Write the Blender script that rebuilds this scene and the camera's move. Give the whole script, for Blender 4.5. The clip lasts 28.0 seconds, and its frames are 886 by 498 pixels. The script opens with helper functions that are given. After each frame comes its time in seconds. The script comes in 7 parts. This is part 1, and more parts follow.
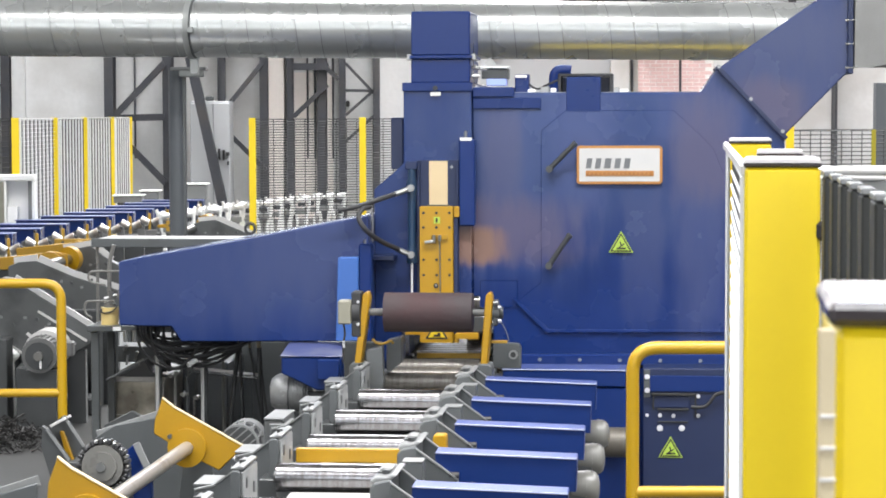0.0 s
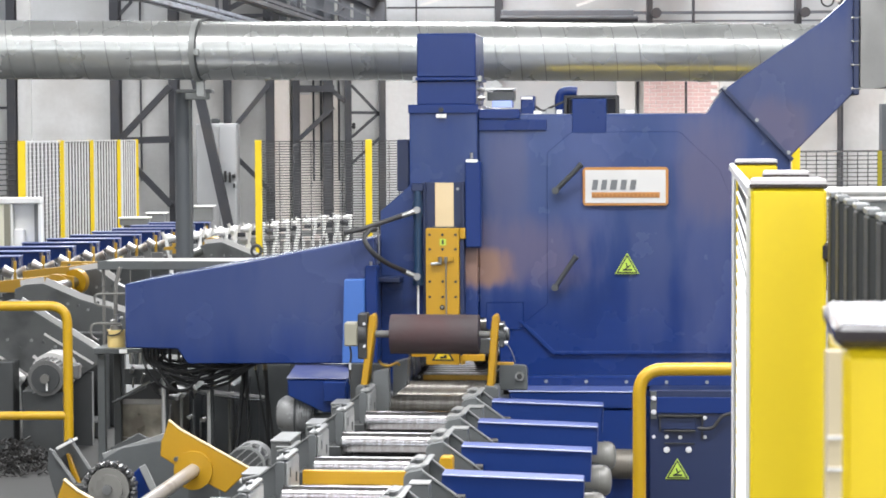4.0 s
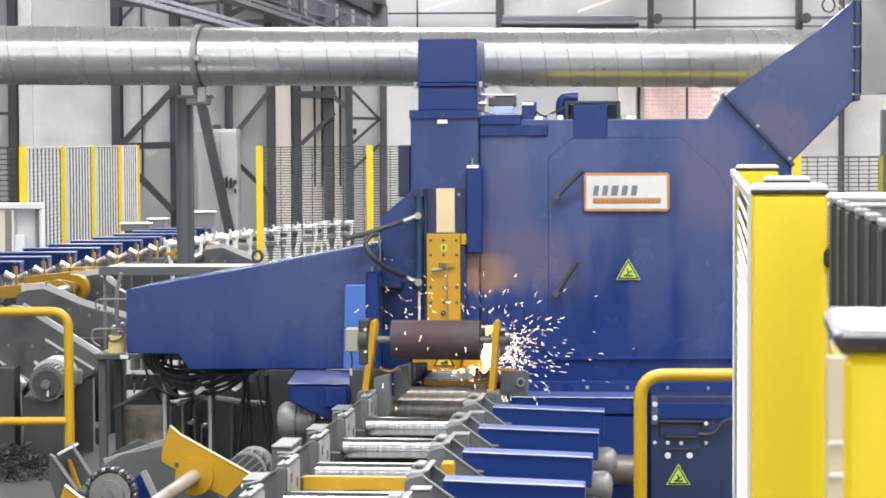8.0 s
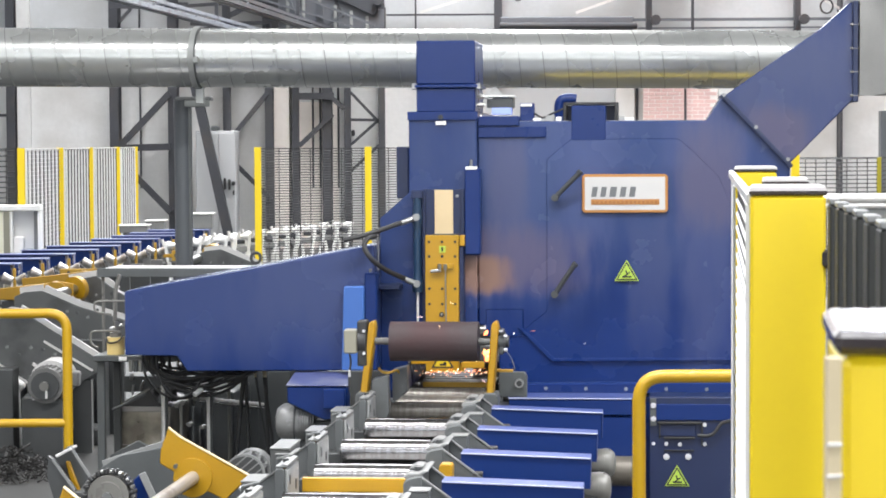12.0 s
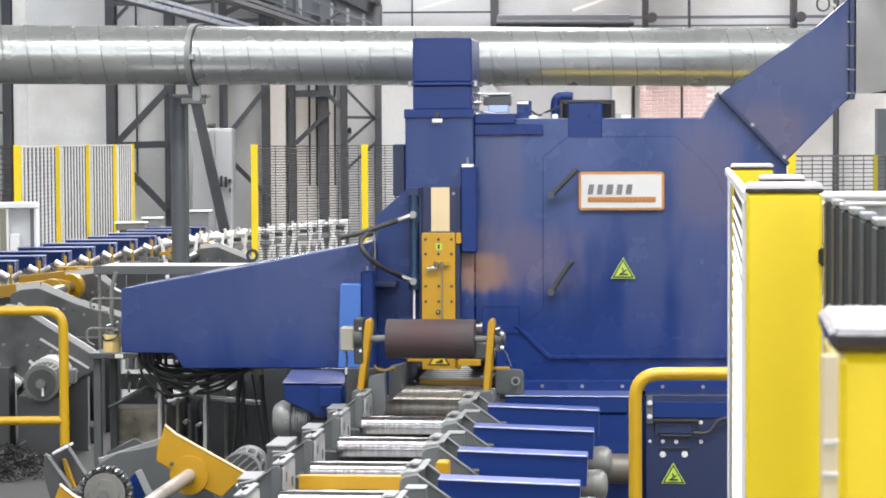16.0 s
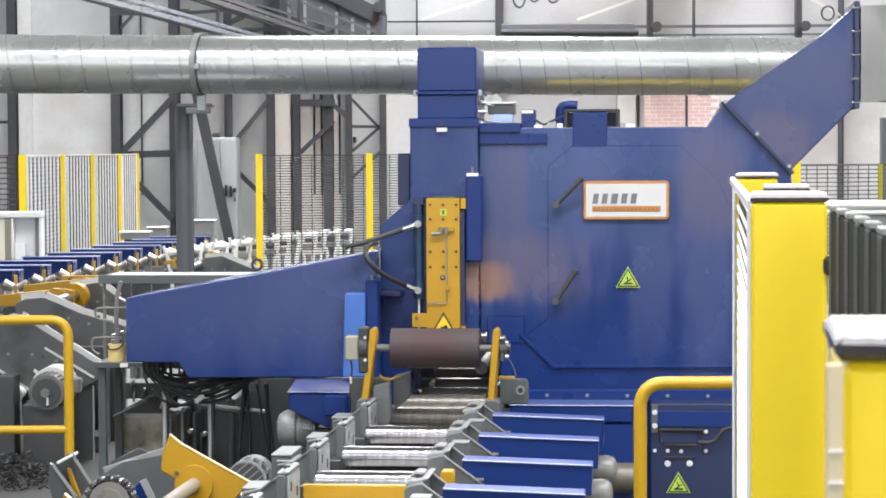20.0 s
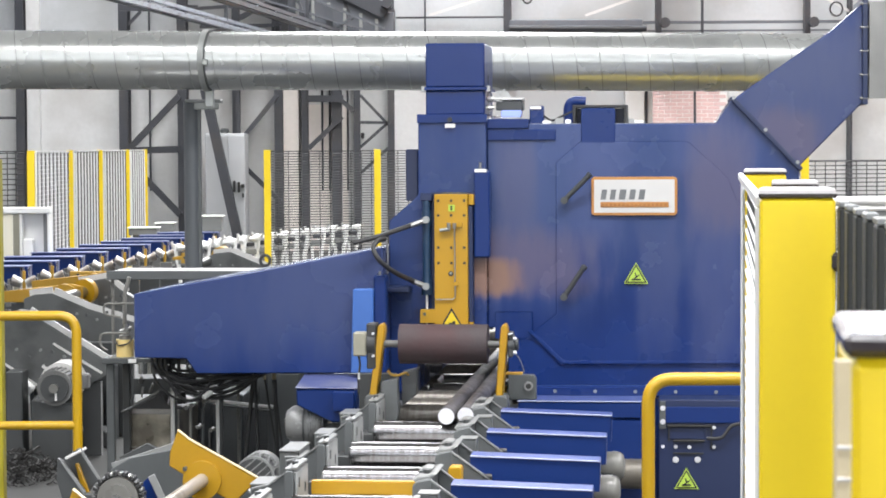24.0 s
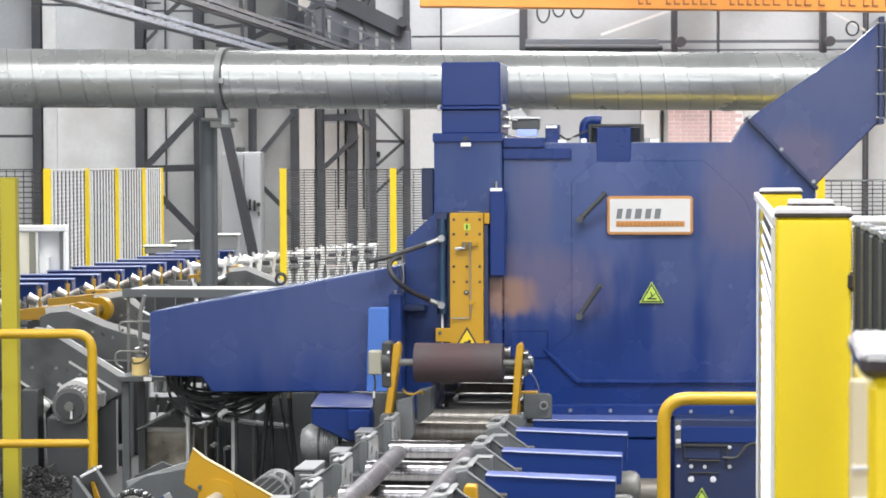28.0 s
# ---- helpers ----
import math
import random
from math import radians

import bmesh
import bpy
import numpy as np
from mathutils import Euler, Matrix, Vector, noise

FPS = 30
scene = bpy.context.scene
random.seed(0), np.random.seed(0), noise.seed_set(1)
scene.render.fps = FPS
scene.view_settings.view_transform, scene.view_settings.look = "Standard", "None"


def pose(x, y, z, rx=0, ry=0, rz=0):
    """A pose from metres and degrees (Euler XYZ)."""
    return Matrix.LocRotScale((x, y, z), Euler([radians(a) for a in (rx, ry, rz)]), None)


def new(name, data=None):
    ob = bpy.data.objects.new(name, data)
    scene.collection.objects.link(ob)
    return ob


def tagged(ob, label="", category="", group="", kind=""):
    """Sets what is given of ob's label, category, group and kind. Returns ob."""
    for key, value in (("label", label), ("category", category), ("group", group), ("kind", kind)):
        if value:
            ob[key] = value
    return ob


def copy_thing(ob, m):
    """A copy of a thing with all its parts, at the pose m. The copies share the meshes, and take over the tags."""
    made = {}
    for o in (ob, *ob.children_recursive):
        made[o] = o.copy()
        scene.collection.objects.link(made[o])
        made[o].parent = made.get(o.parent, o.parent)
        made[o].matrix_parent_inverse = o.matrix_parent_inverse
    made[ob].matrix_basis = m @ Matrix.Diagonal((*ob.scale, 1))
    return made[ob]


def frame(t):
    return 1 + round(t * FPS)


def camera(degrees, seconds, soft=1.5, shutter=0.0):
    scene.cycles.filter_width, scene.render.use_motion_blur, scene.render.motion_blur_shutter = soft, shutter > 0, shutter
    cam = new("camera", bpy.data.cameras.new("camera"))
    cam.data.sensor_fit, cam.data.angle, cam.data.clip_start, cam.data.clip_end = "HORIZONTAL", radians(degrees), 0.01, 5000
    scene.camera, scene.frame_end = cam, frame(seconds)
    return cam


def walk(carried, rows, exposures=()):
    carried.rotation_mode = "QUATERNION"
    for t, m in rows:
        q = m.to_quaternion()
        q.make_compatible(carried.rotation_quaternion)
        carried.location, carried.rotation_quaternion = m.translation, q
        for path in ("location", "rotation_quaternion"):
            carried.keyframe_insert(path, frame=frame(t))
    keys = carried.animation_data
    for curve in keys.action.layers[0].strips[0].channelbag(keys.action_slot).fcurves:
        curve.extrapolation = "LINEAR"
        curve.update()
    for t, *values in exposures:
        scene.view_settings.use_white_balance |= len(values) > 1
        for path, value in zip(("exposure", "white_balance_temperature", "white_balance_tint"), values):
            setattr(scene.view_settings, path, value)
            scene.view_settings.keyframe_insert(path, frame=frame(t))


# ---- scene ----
cam = camera(22.18, 28.0, soft=1.8)
cam.data.dof.use_dof, cam.data.dof.focus_distance, cam.data.dof.aperture_fstop = True, 12.0, 60.0
EYE, TILT, LEAN = 2.055, -3.405, 0.15
# seconds, turn to the left, turn upwards, picture's clockwise turn (degrees), from the first moment
PAN = [
    (0.0, 0.000, -0.000, 0.000),
    (0.5, 0.022, 0.084, 0.002),
    (1.0, 0.038, 0.247, -0.032),
    (1.5, 0.059, 0.367, -0.068),
    (2.0, 0.111, 0.391, -0.118),
    (2.5, 0.176, 0.503, -0.097),
    (3.0, 0.157, 0.470, -0.148),
    (3.5, 0.155, 0.490, -0.132),
    (5.5, 0.133, 0.745, -0.096),
    (6.0, 0.120, 0.656, -0.090),
    (6.5, 0.129, 0.704, -0.075),
    (7.0, 0.175, 0.672, -0.095),
    (7.5, 0.196, 0.703, -0.086),
    (8.0, 0.177, 0.698, -0.106),
    (8.5, 0.155, 0.776, -0.114),
    (9.0, 0.200, 0.835, -0.083),
    (9.5, 0.158, 0.653, -0.104),
    (10.0, 0.194, 0.707, -0.110),
    (10.5, 0.182, 0.764, -0.096),
    (11.0, 0.184, 0.787, -0.090),
    (11.5, 0.196, 0.764, -0.116),
    (12.0, 0.135, 0.734, -0.161),
    (12.5, 0.102, 0.740, -0.117),
    (14.5, 0.047, 0.697, -0.119),
    (15.0, 0.112, 0.786, -0.130),
    (15.5, 0.025, 0.638, -0.126),
    (16.0, 0.046, 0.672, -0.138),
    (16.5, 0.108, 0.679, -0.157),
    (17.0, 0.157, 0.757, -0.159),
    (17.5, 0.259, 0.930, -0.165),
    (18.0, 0.175, 0.730, -0.142),
    (18.5, 0.172, 0.727, -0.188),
    (19.0, 0.113, 0.815, -0.135),
    (19.5, 0.169, 0.913, -0.138),
    (20.0, 0.166, 0.905, -0.156),
    (20.5, 0.207, 0.872, -0.153),
    (21.0, 0.221, 0.820, -0.176),
    (21.5, 0.172, 0.854, -0.190),
    (23.5, 0.269, 0.797, -0.184),
    (24.0, 0.372, 0.802, -0.142),
    (24.5, 0.394, 0.852, -0.098),
    (25.0, 0.525, 0.868, -0.132),
    (25.5, 0.521, 1.039, -0.114),
    (26.0, 0.619, 1.192, -0.117),
    (26.5, 0.657, 1.202, -0.096),
    (27.0, 0.679, 1.273, -0.084),
    (27.5, 0.713, 1.203, -0.060),
    (28.0, 0.770, 1.281, -0.046),
]
walk(cam, [(t, pose(0, 0, EYE, 90 + TILT + up, LEAN - roll, turn)) for t, turn, up, roll in PAN], exposures=[(0.0, 0.0), (28.0, 0.0)])

# ---- light ----
HALL_W, HALL_N, HALL_S, ROOF = 15.0, 45.0, -13.0, 9.0
world = bpy.data.worlds.new("daylight")
scene.world = world
world.use_nodes = True
sky = world.node_tree.nodes.new("ShaderNodeTexSky")
sky.sky_type, sky.sun_disc, sky.sun_elevation, sky.sun_rotation = "NISHITA", False, radians(48), radians(200)
world.node_tree.links.new(sky.outputs[0], world.node_tree.nodes["Background"].inputs[0])
world.node_tree.nodes["Background"].inputs[1].default_value = 0.12
# skylights: middle, width, near end, far end, watts, spread
SKYLIGHTS = [(-7.5, 3.0, 4.0, 44.6, 3000, 120), (0.8, 8.0, 6.0, 7.0, 1000, 130), (0.0, 3.4, 18.0, 44.6, 3700, 165), (7.5, 3.0, 4.0, 44.6, 4300, 120)]
CROSS_Y0, CROSS_Y1 = -2.5, 0.5


def area_lamp(name, m, sx, sy, watts, colour, spread=180):
    lamp = bpy.data.lights.new(name, "AREA")
    lamp.shape, lamp.size, lamp.size_y, lamp.energy, lamp.color = "RECTANGLE", sx, sy, watts, colour
    lamp.spread = radians(spread)
    ob = new(name, lamp)
    ob.matrix_basis = m
    return ob


for x, w, y0, y1, watts, spread in SKYLIGHTS:
    area_lamp("skylight_daylight", pose(x, (y0 + y1) / 2, ROOF + 0.1), w - 0.1, y1 - y0 - 0.1, watts, (0.99, 0.985, 0.985), spread)
area_lamp("cross_skylight_daylight", pose(0, (CROSS_Y0 + CROSS_Y1) / 2, ROOF + 0.1), 25.8, CROSS_Y1 - CROSS_Y0 - 0.1, 2000, (0.98, 0.985, 1.0), 170)
area_lamp("window_daylight", pose(0, HALL_S - 0.05, 5.2, 90, 0, 0), 24, 4.4, 1450, (0.95, 0.97, 1.0))

# unseen window band, added above the wall's visible part to brighten tops
area_lamp("window_daylight", pose(0, HALL_N + 0.05, 7.2, -90, 0, 0), 26, 2.6, 1800, (0.95, 0.975, 1.0))

# ---- materials ----


def mat(name, colour, rough=0.5, metal=0.0, vary=0.12, scale=6.0, grain=0.0, grain_scale=200.0, bump=0.05, spec=0.5, coat=0.0, stain=None, stain_at=0.62):
    """A surface with broad and fine variation, relief, and stains of another colour."""
    m = bpy.data.materials.new(name)
    m.use_nodes = True
    n, l = m.node_tree.nodes, m.node_tree.links
    b = n["Principled BSDF"]
    b.inputs["Metallic"].default_value = metal
    b.inputs["Specular IOR Level"].default_value = spec
    b.inputs["Coat Weight"].default_value = coat
    b.inputs["Coat Roughness"].default_value = 0.12
    co = n.new("ShaderNodeTexCoord")
    info = n.new("ShaderNodeObjectInfo")
    big = n.new("ShaderNodeTexNoise")
    big.inputs["Scale"].default_value, big.inputs["Detail"].default_value = scale, 6
    fine = n.new("ShaderNodeTexNoise")
    fine.inputs["Scale"].default_value, fine.inputs["Detail"].default_value = grain_scale, 3
    for t in (big, fine):
        l.new(co.outputs["Object"], t.inputs["Vector"])
    mul = n.new("ShaderNodeMath")
    mul.operation, mul.inputs[1].default_value = "MULTIPLY_ADD", vary * 2
    l.new(big.outputs["Fac"], mul.inputs[0])
    mul.inputs[2].default_value = 1 - vary
    mul2 = n.new("ShaderNodeMath")
    mul2.operation, mul2.inputs[1].default_value = "MULTIPLY_ADD", grain * 2
    l.new(fine.outputs["Fac"], mul2.inputs[0])
    mul2.inputs[2].default_value = -grain
    rnd = n.new("ShaderNodeMath")
    rnd.operation, rnd.inputs[1].default_value, rnd.inputs[2].default_value = "MULTIPLY_ADD", 0.08, -0.04
    l.new(info.outputs["Random"], rnd.inputs[0])
    s1 = n.new("ShaderNodeMath")
    l.new(mul.outputs[0], s1.inputs[0])
    l.new(mul2.outputs[0], s1.inputs[1])
    s2 = n.new("ShaderNodeMath")
    l.new(s1.outputs[0], s2.inputs[0])
    l.new(rnd.outputs[0], s2.inputs[1])
    vm = n.new("ShaderNodeVectorMath")
    vm.operation = "SCALE"
    vm.inputs[0].default_value = colour
    l.new(s2.outputs[0], vm.inputs["Scale"])
    last = vm.outputs[0]
    if stain:
        st = n.new("ShaderNodeTexNoise")
        st.inputs["Scale"].default_value, st.inputs["Detail"].default_value = scale * 0.6, 8
        l.new(co.outputs["Object"], st.inputs["Vector"])
        rp = n.new("ShaderNodeValToRGB")
        rp.color_ramp.elements[0].position, rp.color_ramp.elements[1].position = stain_at - 0.08, stain_at + 0.12
        l.new(st.outputs["Fac"], rp.inputs[0])
        mx = n.new("ShaderNodeMix")
        mx.data_type = "RGBA"
        l.new(rp.outputs[0], mx.inputs[0])
        l.new(last, mx.inputs[6])
        mx.inputs[7].default_value = (*stain, 1)
        last = mx.outputs[2]
    l.new(last, b.inputs["Base Color"])
    ra = n.new("ShaderNodeMapRange")
    ra.inputs[3].default_value, ra.inputs[4].default_value = max(0.03, rough - 0.1), min(1, rough + 0.1)
    l.new(big.outputs["Fac"], ra.inputs[0])
    l.new(ra.outputs[0], b.inputs["Roughness"])
    bp = n.new("ShaderNodeBump")
    bp.inputs["Strength"].default_value, bp.inputs["Distance"].default_value = bump, 0.01
    l.new(fine.outputs["Fac"], bp.inputs["Height"])
    l.new(bp.outputs[0], b.inputs["Normal"])
    return m


BLUE = mat("blue_paint", (0.0062, 0.0235, 0.12), 0.3, 0, 0.12, 2.2, 0.04, 90, 0.04, 0.28, 0.03)
BLUE_LIGHT = mat("light_blue_paint", (0.04, 0.115, 0.36), 0.4, 0, 0.08, 4)
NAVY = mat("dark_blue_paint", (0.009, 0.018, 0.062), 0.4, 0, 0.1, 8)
YELLOW = mat("yellow_paint", (0.375, 0.207, 0.006), 0.36, 0, 0.12, 3, 0.05, 120, stain=(0.28, 0.14, 0.008), stain_at=0.66)
FENCE_YELLOW = mat("fence_yellow_paint", (0.86, 0.63, 0.012), 0.42, 0, 0.06, 4, 0.02, 60, 0.008)
GREY = mat("grey_paint", (0.075, 0.081, 0.083), 0.33, 0, 0.18, 6, 0.05, 90, stain=(0.06, 0.06, 0.058), stain_at=0.64)
# for light grey parts, and for tops and rims painted as if lit
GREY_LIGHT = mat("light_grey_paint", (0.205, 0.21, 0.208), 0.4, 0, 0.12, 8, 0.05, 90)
GREY_DARK = mat("dark_grey_paint", (0.05, 0.053, 0.054), 0.38, 0, 0.25, 5, 0.05, 90)
STEEL_DARK = mat("old_dark_steel", (0.042, 0.044, 0.052), 0.5, 0.1, 0.4, 2.2, 0.15, 40, stain=(0.062, 0.058, 0.057), stain_at=0.6)


def ringed_steel(name, bright, dark, rough, scale, metal=1.0):
    """Turned steel with rings of wear round the roller's axis."""
    m = mat(name, bright, rough, metal, 0.2, 14, 0.1, 160, 0.05)
    n, l = m.node_tree.nodes, m.node_tree.links
    b = n["Principled BSDF"]
    last = b.inputs["Base Color"].links[0].from_socket
    co = n.new("ShaderNodeTexCoord")
    mp = n.new("ShaderNodeMapping")
    mp.inputs["Scale"].default_value = (scale, 9.0, 9.0)
    no = n.new("ShaderNodeTexNoise")
    no.inputs["Scale"].default_value, no.inputs["Detail"].default_value = 1.0, 7
    no.inputs["Roughness"].default_value = 0.65
    rp = n.new("ShaderNodeValToRGB")
    rp.color_ramp.elements[0].position, rp.color_ramp.elements[1].position = 0.4, 0.72
    mx = n.new("ShaderNodeMix")
    mx.data_type = "RGBA"
    l.new(co.outputs["Object"], mp.inputs[0])
    l.new(mp.outputs[0], no.inputs["Vector"])
    l.new(no.outputs["Fac"], rp.inputs[0])
    l.new(rp.outputs[0], mx.inputs[0])
    l.new(last, mx.inputs[6])
    mx.inputs[7].default_value = (*dark, 1)
    l.new(mx.outputs[2], b.inputs["Base Color"])
    return m


CHROME = ringed_steel("polished_roller_steel", (0.255, 0.255, 0.265), (0.15, 0.135, 0.128), 0.24, 90)
CHROME_DIRTY = ringed_steel("dirty_roller_steel", (0.17, 0.16, 0.145), (0.09, 0.08, 0.068), 0.34, 60, 0.45)
STEEL = mat("bright_steel", (0.36, 0.36, 0.355), 0.36, 1.0, 0.12, 10)
CAST = mat("cast_motor_grey", (0.16, 0.157, 0.145), 0.3, 0.0, 0.15, 9, 0.05, 120)
BLACK = mat("black_rubber", (0.027, 0.027, 0.028), 0.5, 0, 0.2, 10)
CAP_PALE = mat("glossy_black_cap", (0.035, 0.028, 0.03), 0.12, 0, 0.15, 10, spec=0.6, coat=0.3)
CAP = mat("black_plastic_cap", (0.03, 0.027, 0.03), 0.2, 0, 0.1, 10)
# black cap's bright skylight reflection, painted as pale plastic
CAP_TOP = mat("skylight_sheen_plastic", (0.52, 0.49, 0.49), 0.3, 0, 0.15, 12)
BROWN = mat("brown_rubber_covering", (0.047, 0.038, 0.04), 0.62, 0, 0.25, 5, 0.15, 60, 0.12, 0.25, stain=(0.058, 0.03, 0.031), stain_at=0.54)
BAR = mat("rolled_steel_skin", (0.1, 0.094, 0.099), 0.5, 0.35, 0.45, 14, 0.6, 55, 0.5, stain=(0.2, 0.19, 0.2), stain_at=0.6)
BAR_END = mat("cut_steel_face", (0.58, 0.58, 0.61), 0.4, 0.05, 0.12, 30)
WHITE = mat("white_enamel", (0.8, 0.8, 0.78), 0.4, 0, 0.05, 5)
CREAM = mat("cream_paint", (0.6, 0.5, 0.32), 0.5, 0, 0.08, 8)
CREAM_PALE = mat("pale_cream_paint", (0.76, 0.73, 0.6), 0.5, 0, 0.06, 5)
BEIGE = mat("beige_plate", (0.6, 0.47, 0.28), 0.5, 0, 0.12, 8)
AMBER = mat("amber_plastic_jar", (0.66, 0.5, 0.2), 0.35, 0, 0.1, 12)
CABINET = mat("cabinet_grey_paint", (0.42, 0.43, 0.44), 0.5, 0, 0.06, 4)
CONCRETE = mat("concrete_floor", (0.042, 0.042, 0.041), 0.4, 0, 0.25, 0.6, 0.08, 30, 0.1, stain=(0.035, 0.035, 0.034), stain_at=0.6)
PLASTER = mat("whitewashed_wall", (0.61, 0.61, 0.605), 0.8, 0, 0.12, 0.6, 0.08, 12, 0.2, stain=(0.4, 0.385, 0.365), stain_at=0.56)
# greyer whitewash copy, toning down strong skylight high on the wall
PLASTER_GREY = mat("dimmed_upper_wall", (0.46, 0.475, 0.49), 0.8, 0, 0.12, 0.6, 0.08, 12, 0.2, stain=(0.34, 0.34, 0.335), stain_at=0.56)
PLASTER_WARM = mat("warm_wall_panel", (0.78, 0.72, 0.67), 0.8, 0, 0.12, 0.5, 0.05, 12, 0.2)
ROOFING = mat("roof_sheet", (0.66, 0.66, 0.65), 0.7, 0, 0.1, 1.0)
ORANGE = mat("crane_orange_paint", (0.7, 0.27, 0.05), 0.5, 0, 0.1, 2)
WIRE_DARK = mat("black_wire", (0.02, 0.02, 0.021), 0.5, 0, 0.1, 10)
GLASS_BLUE = mat("display_blue", (0.35, 0.45, 0.95), 0.3, 0, 0.05, 10)
SIGN_WHITE = mat("sign_white", (0.5, 0.495, 0.485), 0.45, 0, 0.08, 8)
SIGN_GREEN = mat("warning_green_yellow", (0.36, 0.5, 0.06), 0.5, 0, 0.05, 10)
SIGN_BLACK = mat("sign_black", (0.02, 0.02, 0.02), 0.5)
SIGN_ORANGE = mat("sign_orange", (0.4, 0.18, 0.045), 0.45, 0, 0.15, 30)
SIGN_GREY = mat("sign_grey", (0.13, 0.135, 0.14), 0.5)
CANVAS = mat("grey_canvas", (0.2, 0.2, 0.195), 0.7, 0, 0.25, 4, 0.05, 150, 0.2)


DUCT = mat("galvanised_spiral_duct", (0.4, 0.41, 0.4), 0.27, 0.6, 0.14, 2.2, 0.06, 40, 0.01)
# fence yellow mixed darker, so the shade on the post is in the paint
POST_YELLOW = mat("shade_toned_post_yellow", (0.34, 0.29, 0.012), 0.5, 0, 0.1, 4, 0.03, 60)


BRICK = mat("pale_red_brick", (0.76, 0.56, 0.54), 0.85, 0, 0.15, 6, 0.1, 60, 0.2)
MORTAR = mat("pale_lime_mortar", (0.86, 0.83, 0.81), 0.9, 0, 0.1, 4, 0.1, 80, 0.2)
SEAM = mat("duct_seam_steel", (0.22, 0.22, 0.215), 0.5, 1.0, 0.1, 6)
CLAMP_GREY = mat("zinc_grey_band", (0.3, 0.31, 0.3), 0.45, 0.4, 0.1, 6)
COLUMN_GREY = mat("column_grey_paint", (0.085, 0.092, 0.1), 0.45, 0, 0.1, 3, 0.04, 60)
WIRE_WHITE = mat("bright_zinc_wire", (0.74, 0.74, 0.74), 0.35, 0.1, 0.05, 10)
WIRE_FAR = mat("zinc_wire", (0.4, 0.4, 0.4), 0.5, 0.3, 0.1, 10)
SLAT = mat("black_slat", (0.024, 0.025, 0.023), 0.6, 0, 0.15, 6)
YELLOW_RAIL = mat("rail_yellow_paint", (0.41, 0.245, 0.006), 0.33, 0, 0.06, 6, 0.02, 150)
# paler copy of the blue: skylight on the lids put into colour
BLUE_TOP = mat("light_paled_blue_lid_paint", (0.066, 0.092, 0.25), 0.33, 0, 0.14, 5, 0.05, 90)
# highlight along folded sheet edges, painted pale
LIT_EDGE = mat("edge_highlight_paint", (0.42, 0.45, 0.6), 0.35, 0, 0.15, 20)
ROOF_DUST = mat("dusty_blue_roof_paint", (0.26, 0.27, 0.31), 0.55, 0, 0.25, 3, 0.1, 60, stain=(0.12, 0.14, 0.24), stain_at=0.56)
RIBBED = mat("dirty_ribbed_plate_steel", (0.15, 0.132, 0.115), 0.36, 0.4, 0.3, 10, 0.15, 80)
CAST_PALE = mat("pale_worn_cast_iron", (0.4, 0.39, 0.375), 0.36, 0.6, 0.3, 12, 0.1, 60, stain=(0.2, 0.15, 0.11), stain_at=0.6)
# dusty lid blue; the pale patches paint its lit part
DUSTY_LIT_LID = mat("dusty_lit_grey_blue_lid", (0.07, 0.085, 0.2), 0.34, 0, 0.3, 6, stain=(0.2, 0.205, 0.26), stain_at=0.58)
SIGN_YELLOW = mat("sign_yellow", (0.62, 0.45, 0.01), 0.5, 0, 0.08, 20)
TABLE_GREY = mat("table_grey_paint", (0.092, 0.098, 0.1), 0.35, 0, 0.18, 7, 0.05, 90, stain=(0.07, 0.07, 0.066), stain_at=0.66)
ARM_GREY = mat("arm_grey_paint", (0.088, 0.092, 0.092), 0.4, 0, 0.2, 5, 0.05, 80, stain=(0.035, 0.035, 0.035), stain_at=0.62)
TRAY = mat("oily_tray_steel", (0.36, 0.33, 0.27), 0.3, 0.4, 0.6, 7, 0.15, 60, stain=(0.12, 0.105, 0.08), stain_at=0.5)
MOTOR_GREY = mat("glossy_motor_grey_paint", (0.21, 0.212, 0.21), 0.28, 0.1, 0.2, 8, 0.06, 60)
CAST_DARK = mat("dusty_motor_grey", (0.13, 0.13, 0.126), 0.5, 0, 0.25, 8, 0.08, 60)
SWARF = mat("grey_swarf", (0.02, 0.019, 0.018), 0.65, 0.1, 0.5, 20)
SCALED = mat("scaled_brown_steel", (0.17, 0.145, 0.125), 0.5, 0.4, 0.3, 14, 0.15, 90, stain=(0.07, 0.055, 0.045), stain_at=0.55)
PALE_STEEL = mat("pale_steel_paint", (0.6, 0.59, 0.575), 0.4, 0.1, 0.1, 8)
GIRDER = mat("girder_grey_paint", (0.11, 0.118, 0.135), 0.55, 0, 0.2, 3)
GIRDER_PALE = mat("pale_rail_steel", (0.28, 0.3, 0.34), 0.4, 0.3, 0.3, 5, 0.1, 40, stain=(0.15, 0.15, 0.16), stain_at=0.56)
GIRDER_MARK = mat("girder_brown_mark", (0.2, 0.08, 0.03), 0.6)
YELLOW_DULL = mat("dirty_yellow_paint", (0.42, 0.25, 0.03), 0.5, 0, 0.25, 9, 0.1, 80)
STEEL_DULL = mat("dull_steel_sheet", (0.3, 0.29, 0.275), 0.34, 0.5, 0.2, 6, 0.08, 80)
# lighter roller steel, making up for missing light inside the tunnel
TUNNEL_ROLLER = mat("tunnel_roller_steel", (0.27, 0.255, 0.235), 0.34, 0.2, 0.2, 8, 0.1, 80)
OLIVE = mat("olive_grey_paint", (0.24, 0.23, 0.18), 0.5, 0, 0.08, 9)
